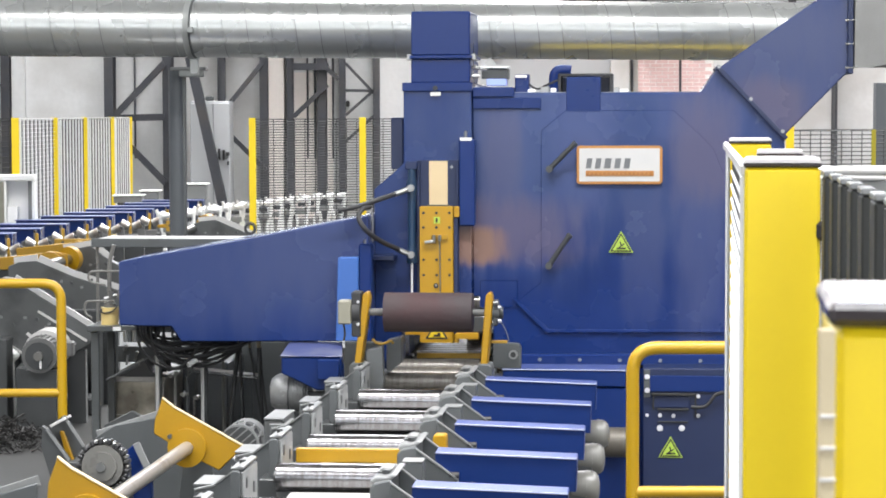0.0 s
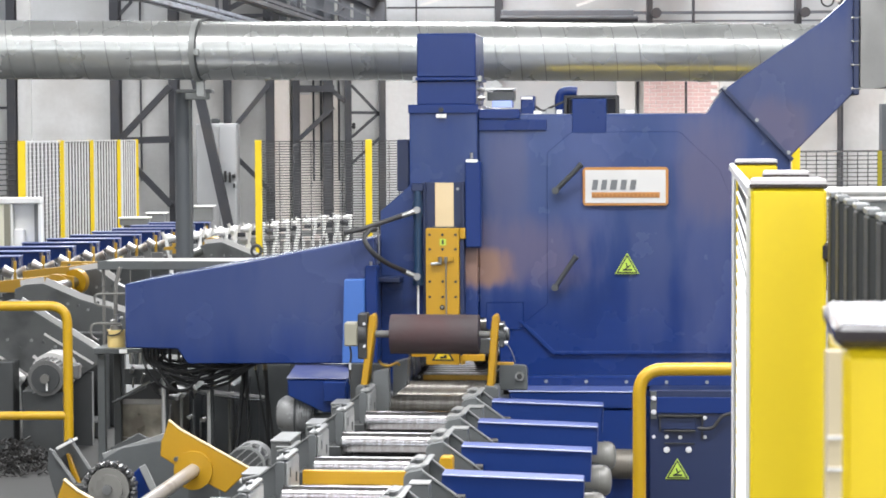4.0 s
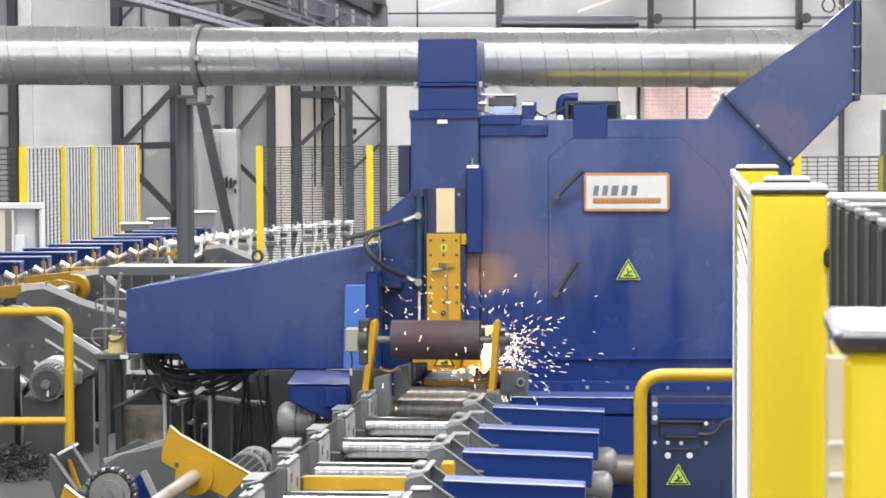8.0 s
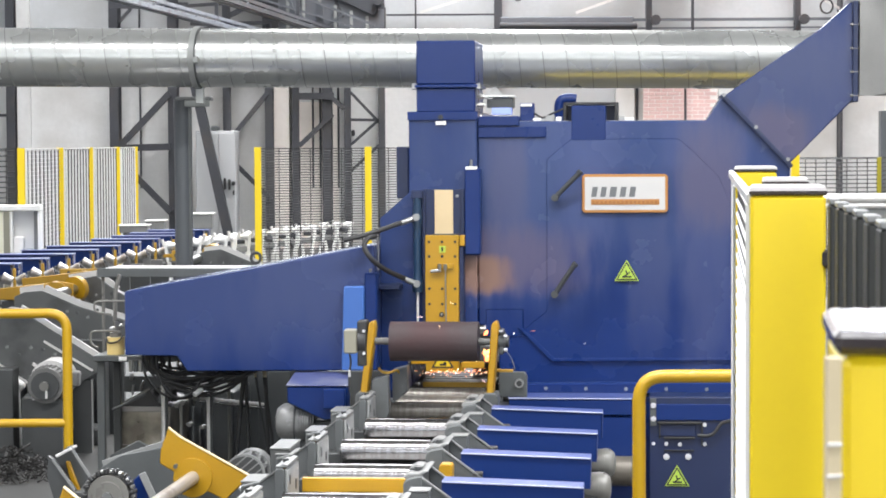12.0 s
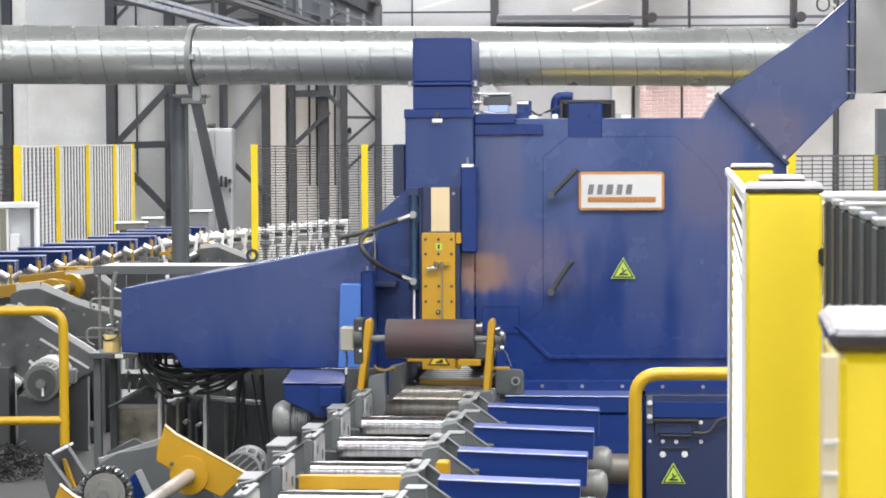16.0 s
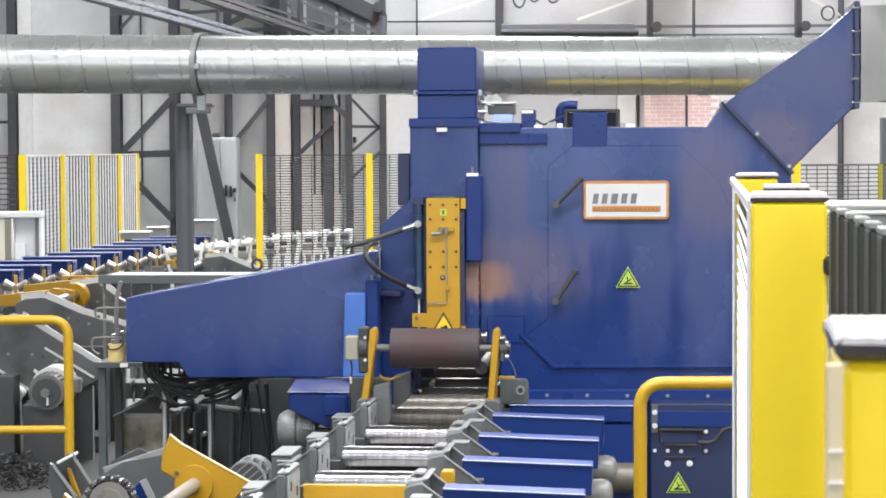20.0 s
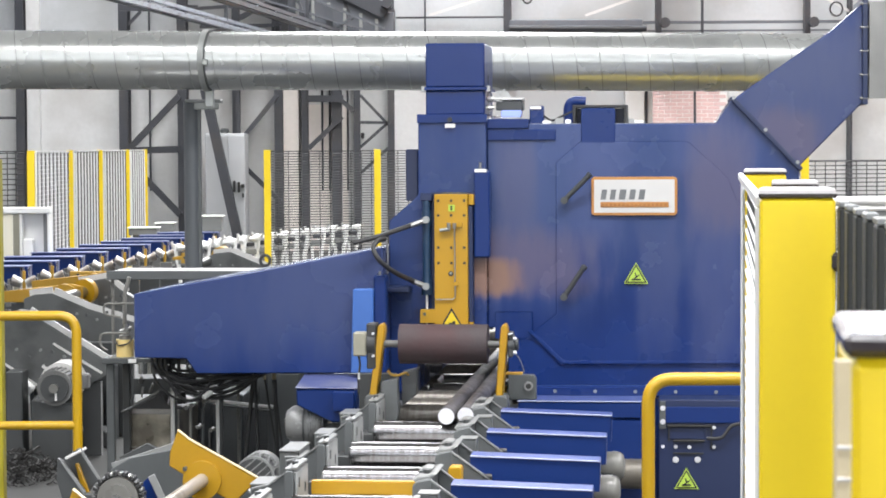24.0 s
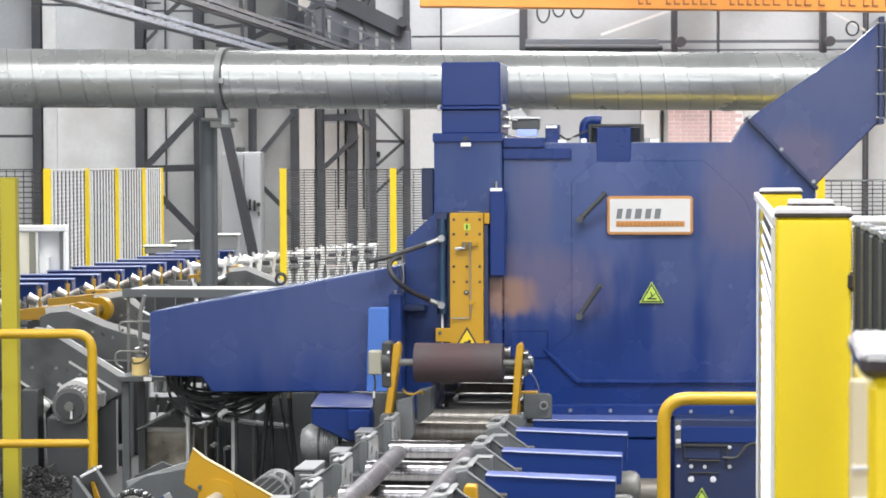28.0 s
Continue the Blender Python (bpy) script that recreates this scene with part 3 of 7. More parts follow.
hose("hydraulic_hose", [(-0.479, -0.45, 1.580), (-0.367, -0.4, 1.606), (-0.225, -0.17, 1.655)], 0.0125, [(-0.231, -0.172, 1.652), (-0.191, -0.165, 1.666), (-0.149, -0.15, 1.683)])
hose("hydraulic_hose", [(-0.333, -0.36, 1.595), (-0.360, -0.42, 1.588), (-0.377, -0.45, 1.546), (-0.338, -0.45, 1.482), (-0.274, -0.35, 1.421), (-0.213, -0.18, 1.375)], 0.0125, [(-0.222, -0.172, 1.376), (-0.186, -0.165, 1.359), (-0.149, -0.15, 1.344)])
part("feed_pipe", tube(bm_new(), [(-0.391, -0.2, 1.579), (-0.368, -0.2, 1.573), (-0.342, -0.2, 1.562), (-0.340, -0.2, 1.413)], 0.005, 8), STEEL, saw)

# left side: bracket column, light blue guard
saw_plate("bracket_column", rect(-0.384, 0.925, -0.324, 1.412), -0.4, -0.3, BLUE)
saw_plate("bracket_arm", rect(-0.351, 1.314, -0.230, 1.344), -0.2, -0.061, NAVY)
saw_plate("guard_panel", [(-0.486, 1.347), (-0.384, 1.348), (-0.387, 0.927), (-0.500, 0.926)], -0.42, -0.36, BLUE_LIGHT, label="light blue guard panel")
part("column_knob", rod(bm_new(), (-0.360, -0.35, 1.409), (-0.360, -0.35, 1.432), 0.008, 10), STEEL, saw)

# sloping beam
beam_box = saw_plate("beam", [(-1.617, 1.316), (-0.345, 1.550), (-0.345, 0.921), (-1.298, 0.911), (-1.350, 0.988), (-1.617, 0.992)], -0.35, 0.2, BEAM_BLUE, label="long blue sloping beam housing")
part("lifting_eye", tube(bm_new(), [(-0.987 + 0.025 * math.cos(t * math.pi / 6), -0.1, 1.473 + 0.027 * math.sin(t * math.pi / 6)) for t in range(12)] + [(-0.987 + 0.025, -0.1, 1.473)], 0.008, 8, 2), BLACK, beam_box)
for z in (0.974, 0.945):
    part("bolt", rod(bm_new(), (-1.332, -0.32, z), (-1.344, -0.32, z), 0.009, 8), STEEL, beam_box)

# small blue drive box with its motor, beside the roller table
drive = thing("drive_unit", "small blue drive box with grey electric motor", "motor", LINE)
part("housing", prism(bm_new(), [(-0.745, 0.864), (-0.446, 0.866), (-0.446, 0.712), (-0.565, 0.700), (-0.745, 0.785)], -0.6, -0.3, 0.006), BLUE, drive)
part("sloping_lid", side_prism(bm_new(), [(-0.606, 0.867), (-0.606, 0.873), (-0.33, 0.912), (-0.3, 0.912), (-0.3, 0.867)], -0.75, -0.444, 0.003), DUSTY_LIT_LID, drive, "dusty sloping lid with its lit part painted in")
part("switch_box", box(bm_new(), -0.56, -0.452, -0.64, -0.601, 0.76, 0.856, 0.004), BLUE, drive)
part("motor", turned(bm_new(), [(0.0, 0.095), (-0.1, 0.098), (-0.14, 0.092), (-0.17, 0.07), (-0.182, 0.03)], (-0.645, -0.45, 0.672), "X", 36), MOTOR_GREY, drive)
for k in range(7):
    part("cooling_rib", rod(bm_new(), (-0.7 + 0.012 * k, -0.45, 0.672), (-0.696 + 0.012 * k, -0.45, 0.672), 0.104, 28), MOTOR_GREY, drive)
part("rim", rod(bm_new(), (-0.725, -0.45, 0.672), (-0.718, -0.45, 0.672), 0.106, 32), GREY_DARK, drive)
part("stand", box(bm_new(), -0.708, -0.480, -0.5, -0.35, 0, 0.685, 0.006), GREY_DARK, drive)

# chute, its joint flange, the end flange and canvas sleeve
chute = saw_plate("chute", [(1.400, 2.286), (1.897, 2.631), (2.052, 2.769), (2.052, 2.268), (1.730, 1.941)], 0.02, 0.6, BEAM_BLUE, label="rising blue extraction chute")
bm = prism(bm_new(), [(1.382, 2.289), (1.399, 2.303), (1.751, 1.935), (1.734, 1.921)], -0.03, 0.62, 0.002)
part("joint_flange", bm, NAVY, chute)
for t in (0.03, 0.5, 0.97):
    part("bolt", rod(bm_new(), (1.393 * (1 - t) + 1.733 * t, -0.035, 2.288 * (1 - t) + 1.941 * t + 0.015), (1.393 * (1 - t) + 1.733 * t, 0.0, 2.288 * (1 - t) + 1.941 * t + 0.015), 0.01, 8), STEEL, chute)
part("end_flange", box(bm_new(), 2.045, 2.073, -0.01, 0.64, 2.254, 2.793, 0.003), NAVY, chute)
for y in range(5):
    z = 2.285 + (2.759 - 2.285) * y / 4
    part("bolt", rod(bm_new(), (2.033, -0.004, z), (2.078, -0.004, z), 0.007, 8), CAST, chute)
bm = bm_new()
sleeve_z0, sleeve_z1 = 2.296, 2.770
rings = []
for k in range(25):
    a = 2.078 + 0.02 * k
    ring = []
    for j in range(17):
        z = sleeve_z0 + (sleeve_z1 - sleeve_z0) * j / 16
        fold = 0.012 * math.sin(a * 31 + 4.0 * z + 1.3 * math.sin(z * 9)) + 0.008 * noise.noise((a * 7, z * 3, 0.0))
        ring.append(bm.verts.new((a, -0.012 + fold - 0.01 * math.sin(math.pi * j / 16), z + 0.012 * math.sin(a * 17) * (1 - j / 16))))
    ring += [bm.verts.new((a, 0.6, sleeve_z1)), bm.verts.new((a, 0.6, sleeve_z0))]
    rings.append(ring)
for A, B in zip(rings, rings[1:]):
    for k in range(19):
        bm.faces.new((A[k], A[(k + 1) % 19], B[(k + 1) % 19], B[k]))
bmesh.ops.recalc_face_normals(bm, faces=bm.faces)
part("canvas_sleeve", bm, CANVAS, chute, "wrinkled grey canvas sleeve")

# levers on the cabin front
for x0, z0, x1, z1 in ((0.548, 1.777, 0.670, 1.898), (0.545, 1.284, 0.644, 1.431)):
    lv = part("lever", rod(bm_new(), (x0, -0.05, z0), (x1, -0.08, z1), 0.0125, 12), GREY_DARK, saw, "dark grey locking lever")
    part("hub", rod(bm_new(), (x0, -0.07, z0), (x0, -0.014, z0), 0.018, 18), GREY_DARK, lv)
    part("tip", rod(bm_new(), (x1, -0.08, z1), (x1 + 0.012, -0.082, z1 + 0.014), 0.015, 12), GREY_DARK, lv)

# things on the cabin roof
saw_plate("roof_step", rect(0.153, 2.084, 0.503, 2.138), -0.013, -0.001, BLUE, bevel=0.003)
saw_plate("roof_step", rect(0.154, 2.144, 0.365, 2.193), -0.02, 0.3, BLUE, bevel=0.003)
dev = part("roof_device", box(bm_new(), 0.190, 0.327, 0.1, 0.25, 2.238, 2.290, 0.004), GREY_DARK, saw, "dark sensor box with pale blue display")
part("display", box(bm_new(), 0.217, 0.319, 0.088, 0.2, 2.203, 2.238, 0.002), GLASS_BLUE, dev)
part("device_lid", box(bm_new(), 0.184, 0.330, 0.09, 0.26, 2.293, 2.302, 0.002), WHITE, dev)
part("device_bracket", beam(bm_new(), (0.219, 0.15, 2.302), (0.248, 0.15, 2.331), 0.012, 0.05), STEEL, dev)
saw_plate("roof_box", rect(0.366, 2.165, 0.438, 2.260), 0.05, 0.16, BLUE, bevel=0.004)
part("label_plate", box(bm_new(), 0.369, 0.427, 0.044, 0.049, 2.243, 2.257), WHITE, saw)
rf = part("roof_frame", box(box(box(bm_new(), 0.584, 0.601, 0.1, 0.3, 2.165, 2.261, 0.002), 0.848, 0.865, 0.1, 0.3, 2.165, 2.260, 0.002), 0.584, 0.865, 0.1, 0.3, 2.249, 2.263, 0.002), BLACK, saw, "black roof frame")
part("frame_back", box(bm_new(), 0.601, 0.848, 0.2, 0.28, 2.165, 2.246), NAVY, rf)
saw_plate("roof_hatch", rect(0.632, 2.064, 0.805, 2.244), -0.006, 0.1, BLUE, bevel=0.003)
part("elbow", tube(bm_new(), [(0.551, 0.4, 2.153), (0.551, 0.4, 2.257), (0.581, 0.4, 2.287), (0.640, 0.4, 2.284)], 0.028, 14), BLUE, saw)
part("roof_hose", tube(bm_new(), [(0.436, 0.1, 2.209), (0.477, 0.1, 2.185), (0.521, 0.1, 2.203), (0.585, 0.1, 2.231)], 0.006, 8), BLACK, saw)
for i, (x0, x1, h) in enumerate(((0.432, 0.473, 0.012), (0.496, 0.543, 0.026), (0.549, 0.578, 0.018), (0.872, 0.901, 0.02), (0.901, 0.947, 0.012))):
    part("roof_fitting", box(bm_new(), x0, x1, 0.04, 0.09, 2.165, 2.171 + h, 0.003), (WHITE, STEEL)[i % 2], saw)
for z in (2.294, 2.251, 2.185):
    part("side_fitting", rod(rod(bm_new(), (0.146, 0.02, z), (0.186, 0.02, z), 0.01, 8), (0.163, 0.02, z), (0.172, 0.02, z), 0.017, 8), STEEL, saw)
part("side_pipe", rod(bm_new(), (0.163, 0.03, 2.288), (0.221, 0.08, 2.283), 0.005, 8), STEEL, saw)

# name board and warning signs
board = thing("name_board", "white name board with orange border and grey shapes", "sign", on_line(0, -0.02))
sx0, sx1, sz0, sz1 = 0.685, 1.120, 1.699, 1.895
ch = 0.012
bm = prism(bm_new(), [(sx0 + ch, sz0), (sx1 - ch, sz0), (sx1, sz0 + ch), (sx1, sz1 - ch), (sx1 - ch, sz1), (sx0 + ch, sz1), (sx0, sz1 - ch), (sx0, sz0 + ch)], -0.004, 0.004, 0.002)
part("border", bm, SIGN_ORANGE, board)
part("face", prism(bm_new(), rect(sx0 + 0.014, sz0 + 0.014, sx1 - 0.014, sz1 - 0.014), -0.006, -0.0045), SIGN_WHITE, board)
lx, lz0, lz1 = 0.731, 1.780, 1.831
for k in range(5):
    w = (0.034, 0.034, 0.04, 0.036, 0.036)[k]
    s = 0.008
    part("letter_shape", prism(bm_new(), [(lx, lz0), (lx + w - 0.007, lz0), (lx + w - 0.007 + s, lz1), (lx + s, lz1)], -0.0085, -0.0065), SIGN_GREY, board)
    lx += w + 0.012
part("stripe", prism(bm_new(), rect(0.731, 1.740, 1.077, 1.768), -0.0085, -0.0065), SIGN_ORANGE, board)
SIGN_BROWN = mat("sign_brown", (0.3, 0.12, 0.03), 0.5)
for k in range(16):
    a = 0.736 + k * 0.0212
    part("letter_bar", prism(bm_new(), rect(a, 1.745, a + 0.012, 1.760), -0.0105, -0.0087), SIGN_BROWN, board)


def warning(a, z, w, m, label="green-yellow triangular warning sign with black border"):
    t = thing("warning_sign", label, "sign", m, group="warning signs")
    h = w * 0.87
    part("border", prism(bm_new(), [(a - w / 2, z), (a + w / 2, z), (a, z + h)], -0.003, 0.0, 0.0), SIGN_GREEN, t)
    k = 0.86
    c = z + h / 3
    tri = lambda k: [(a - k * w / 2, c - k * h / 3), (a + k * w / 2, c - k * h / 3), (a, c + k * 2 * h / 3)]
    part("outline", prism(bm_new(), tri(0.88), -0.005, -0.0035), SIGN_BLACK, t)
    part("field", prism(bm_new(), tri(0.7), -0.007, -0.0055), SIGN_GREEN, t)
    bm = beam(bm_new(), (a - 0.12 * w, -0.008, z + 0.2 * h), (a + 0.14 * w, -0.008, z + 0.42 * h), 0.004, 0.05 * w)
    beam(bm, (a - 0.18 * w, -0.008, z + 0.2 * h), (a + 0.2 * w, -0.008, z + 0.2 * h), 0.004, 0.06 * w)
    beam(bm, (a + 0.02 * w, -0.008, z + 0.3 * h), (a - 0.04 * w, -0.008, z + 0.52 * h), 0.004, 0.05 * w)
    part("symbol", bm, SIGN_BLACK, t)
    return t


warning(0.911, 1.351, 0.125, on_line(0, -0.015))
warning(1.165, 0.338, 0.122, on_line(0, -0.252))

# sliding clamp
slide = thing("clamp_slide", "yellow bolted clamp slide on the blue saw", "clamp", on_line(0, -0.12))
SLIDE_TOP, SLIDE_LOW = 1.590, 0.895
plate = part("plate", prism(bm_new(), [(-0.106, SLIDE_TOP), (0.064, SLIDE_TOP), (0.064, SLIDE_LOW), (-0.106, SLIDE_LOW), (-0.106, 0.935), (-0.182, 0.934), (-0.182, 1.004), (-0.106, 1.004)], -0.03, 0.015, 0.003), YELLOW, slide)
part("side_rail", box(bm_new(), 0.064 + 0.001, 0.087, -0.01, 0.02, SLIDE_LOW, SLIDE_TOP - 0.06, 0.002), NAVY, slide)
part("side_lug", box(bm_new(), 0.067, 0.095, -0.02, 0.02, SLIDE_TOP - 0.055, SLIDE_TOP, 0.003), YELLOW, slide)
part("side_lug", box(bm_new(), 0.067, 0.090, -0.02, 0.02, SLIDE_LOW, SLIDE_LOW + 0.045, 0.003), YELLOW, slide)
part("top_strip", box(bm_new(), -0.072, 0.044, -0.005, 0.015, SLIDE_TOP, SLIDE_TOP + 0.007), GREY_DARK, slide)
for a in (-0.086, -0.020, 0.046):
    for z in (1.557, 1.483, 1.319, 1.241):
        part("socket_screw", rod(bm_new(), (a, -0.034, z), (a, -0.028, z), 0.0072, 12), SIGN_BLACK, slide)
part("tag", box(bm_new(), -0.034, -0.002, -0.033, -0.0305, 1.503, 1.537), SIGN_GREEN, slide)
part("tag_mark", box(bm_new(), -0.023, -0.014, -0.036, -0.0335, 1.509, 1.531), SIGN_BLACK, slide)
part("manifold", box(bm_new(), -0.043, 0.038, -0.045, -0.031, 1.422, 1.445, 0.002), YELLOW, slide)
bm = rod(bm_new(), (-0.077, -0.05, 1.408), (-0.025, -0.05, 1.414), 0.009, 10)
rod(bm, (-0.031, -0.052, 1.417), (-0.031, -0.052, 1.445), 0.009, 8)
rod(bm, (-0.002, -0.052, 1.417), (-0.002, -0.052, 1.445), 0.009, 8)
part("valve_fitting", bm, STEEL, slide)
part("grease_pipe", pipe(bm_new(), rounded_path([(-0.002, -0.045, 1.417), (0.000, -0.04, 1.057), (-0.100, -0.04, 1.056)], 0.02), 0.0035, 8), STEEL, slide)
part("pipe_clip", box(bm_new(), -0.011, 0.018, -0.045, -0.031, 1.126, 1.146, 0.001), YELLOW, slide)
part("eye_hole", rod(bm_new(), (-0.023, -0.034, 1.187), (-0.023, -0.028, 1.187), 0.013, 18), SIGN_BLACK, slide)
part("eye_core", rod(bm_new(), (-0.023, -0.037, 1.189), (-0.023, -0.0345, 1.189), 0.006, 14), STEEL, slide)
bolt(slide, -0.158, -0.031, 0.981, 0.008, GREY)
wa, wz, ww = -0.020, 0.916, 0.115
part("sign_outline", prism(bm_new(), [(wa - ww / 2, wz), (wa + ww / 2, wz), (wa, wz + 0.098)], -0.033, -0.0305), SIGN_BLACK, slide)
part("sign_field", prism(bm_new(), [(wa - ww * 0.38, wz + 0.007), (wa + ww * 0.38, wz + 0.007), (wa, wz + 0.08)], -0.0355, -0.0335), SIGN_YELLOW, slide)
part("sign_symbol", rod(box(bm_new(), wa - 0.015, wa + 0.02, -0.038, -0.036, wz + 0.012, wz + 0.022), (wa + 0.012, -0.038, wz + 0.022), (wa + 0.012, -0.036, wz + 0.022), 0.009, 12), SIGN_BLACK, slide)

# lower clamp jaw behind the press roller
jaw = thing("clamp_jaw", "yellow lower clamp jaw behind the press roller", "clamp", on_line(0, -0.2))
part("jaw", box(bm_new(), 0.083, 0.197, -0.02, 0.02, 0.921, 0.953, 0.003), YELLOW, jaw)
part("jaw_stem", box(bm_new(), 0.088, 0.151, 0.0, 0.018, 0.953, 1.036, 0.003), YELLOW, jaw)
part("jaw_holder", box(bm_new(), 0.152, 0.222, 0.021, 0.045, 0.954, 1.03, 0.004), GREY_DARK, jaw, "dark grey jaw holder")
# ---- roller table ----
PITCH, FIRST = 0.738, -1.35


def roller_mesh():
    bm = rod(bm_new(), (-0.25, 0, 0.752), (0.188, 0, 0.752), 0.053, 40)
    return bm


def make_station():
    st = thing("roller_station", "steel conveyor roller with grey bearing blocks and blue drive cover", "conveyor roller", on_line(0, FIRST), group="rollers of the table")
    part("roller", roller_mesh(), CHROME, st, "worn bright steel roller")
    part("shaft", rod(bm_new(), (-0.262, 0, 0.752), (0.3, 0, 0.752), 0.022, 16), GREY_DARK, st)
    # left guide block: a bolted block with a clip on top, on a low frame
    blk = part("guide_block", prism(bm_new(), [(-0.297, 0.735), (-0.264, 0.735), (-0.262, 0.868), (-0.27, 0.878), (-0.29, 0.876), (-0.297, 0.866)], 0.09, 0.36, 0.003), TABLE_GREY, st)
    part("side_plate", prism(bm_new(), [(-0.261, 0.745), (-0.252, 0.745), (-0.252, 0.868), (-0.261, 0.874)], 0.1, 0.35, 0.002), GREY_LIGHT, blk)
    for y, z in ((0.15, 0.83), (0.28, 0.795)):
        part("slot", box(bm_new(), -0.253, -0.2485, y - 0.008, y + 0.008, z - 0.018, z + 0.018, 0.001), GREY_DARK, blk)
    part("head_clip", prism(bm_new(), [(-0.296, 0.879), (-0.252, 0.881), (-0.252, 0.889), (-0.27, 0.893), (-0.28, 0.886), (-0.296, 0.887)], 0.1, 0.34, 0.002), GREY_LIGHT, blk)
    part("clip_screw", rod(bm_new(), (-0.275, 0.2, 0.887), (-0.275, 0.2, 0.899), 0.012, 8), GREY_DARK, blk)
    part("foot", box(bm_new(), -0.33, -0.265, 0.06, 0.34, 0.54, 0.734, 0.004), GREY_DARK, blk)
    part("gusset", prism(bm_new(), [(-0.298, 0.6), (-0.298, 0.862), (-0.375, 0.805), (-0.44, 0.79), (-0.44, 0.6)], 0.2, 0.214, 0.003), TABLE_GREY, st)
    # pale rim paints in the light on the gusset's top edge
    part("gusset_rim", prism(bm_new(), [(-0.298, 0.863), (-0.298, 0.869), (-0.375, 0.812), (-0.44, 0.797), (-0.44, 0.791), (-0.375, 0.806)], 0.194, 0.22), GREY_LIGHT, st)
    eb = part("end_box", box(bm_new(), -0.455, -0.385, 0.26, 0.44, 0.6, 0.798, 0.004), TABLE_GREY, st)
    part("lid", box(bm_new(), -0.457, -0.383, 0.258, 0.442, 0.799, 0.806, 0.002), GREY_LIGHT, eb)
    # right bracket with gusset, strap and clip
    br = part("bracket", prism(bm_new(), [(0.19, 0.6), (0.262, 0.6), (0.262, 0.88), (0.205, 0.868), (0.19, 0.85)], -0.06, 0.24, 0.006), TABLE_GREY, st)
    # bracket head toned lighter, for the light on its top
    part("bracket_head", prism(bm_new(), [(0.188, 0.872), (0.21, 0.885), (0.245, 0.886), (0.262, 0.896), (0.28, 0.892), (0.262, 0.878), (0.24, 0.868), (0.2, 0.862)], -0.05, 0.2, 0.004), GREY_LIGHT, br)
    part("clip_screw", rod(bm_new(), (0.235, 0.02, 0.88), (0.235, 0.02, 0.9), 0.014, 8), GREY_DARK, br)
    part("gusset", prism(bm_new(), [(0.262, 0.872), (0.41, 0.765), (0.41, 0.74), (0.262, 0.72)], -0.1, -0.086, 0.003), TABLE_GREY, br)
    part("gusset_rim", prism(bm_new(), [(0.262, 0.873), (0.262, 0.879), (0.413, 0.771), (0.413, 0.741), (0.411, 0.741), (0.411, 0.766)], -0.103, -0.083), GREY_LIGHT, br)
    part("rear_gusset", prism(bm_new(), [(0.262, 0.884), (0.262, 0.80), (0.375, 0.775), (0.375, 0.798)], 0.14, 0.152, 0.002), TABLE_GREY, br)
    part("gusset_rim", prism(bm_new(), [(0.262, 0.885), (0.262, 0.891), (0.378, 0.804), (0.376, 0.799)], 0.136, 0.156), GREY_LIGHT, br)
    part("clip_hook", prism(bm_new(), [(0.2, 0.888), (0.222, 0.9), (0.25, 0.897), (0.25, 0.889)], 0.06, 0.16, 0.002), GREY_LIGHT, br)
    part("clip_slot", box(bm_new(), 0.205, 0.25, 0.03, 0.05, 0.886, 0.891), GREY_DARK, br)
    part("pin", rod(bm_new(), (0.38, -0.09, 0.782), (0.415, -0.09, 0.782), 0.012, 10), BLACK, br)
    part("apron", box(bm_new(), -0.24, 0.18, 0.08, 0.66, 0.655, 0.66, 0.002), PALE_STEEL, st, "pale steel apron plate between the rollers")
    # blue drive cover: folded sheet with a lit top and open underside
    tilt = pose(0.33, 0, 0.858, 0, 1.9, 0)
    cv = part("cover", box(bm_new(), 0.0, 0.5, -0.075, -0.072, -0.115, 0.0), BLUE, st, "blue folded sheet drive cover")
    cv.matrix_basis = tilt
    part("top", box(bm_new(), 0.0, 0.5, -0.078, 0.035, 0.001, 0.006, 0.002), BLUE_TOP, cv, "blue top, paled for light from above")
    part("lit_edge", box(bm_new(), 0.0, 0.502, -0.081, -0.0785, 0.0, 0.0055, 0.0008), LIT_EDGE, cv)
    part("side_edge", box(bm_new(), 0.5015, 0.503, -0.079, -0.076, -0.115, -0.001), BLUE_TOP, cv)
    part("end_sheet", box(bm_new(), 0.497, 0.501, -0.075, 0.03, -0.115, 0.0), BLUE, cv)
    part("back_sheet", box(bm_new(), 0.0, 0.497, 0.028, 0.032, -0.115, 0.0), BLUE, cv)
    mo = part("motor", turned(bm_new(), [(0.76, 0.05), (0.78, 0.064), (0.85, 0.067), (0.868, 0.062), (0.88, 0.048), (0.886, 0.02)], (0, 0.06, 0.598), "X", 28), CAST, st, "cast grey gear motor")
    part("cooling_ring", rod(bm_new(), (0.83, 0.06, 0.598), (0.836, 0.06, 0.598), 0.0695, 28), CAST, mo)
    # legs and cross member
    for a in (-0.3, 0.29):
        part("leg", box(bm_new(), a - 0.03, a + 0.03, 0.02, 0.09, 0.0, 0.6, 0.004), GREY_DARK, st)
    part("cross_member", box(bm_new(), -0.5, 0.84, 0.0, 0.06, 0.54, 0.6, 0.004), GREY_DARK, st)
    return st


station_one = make_station()
for i in range(1, 10):
    copy_thing(station_one, on_line(0, FIRST - PITCH * i))

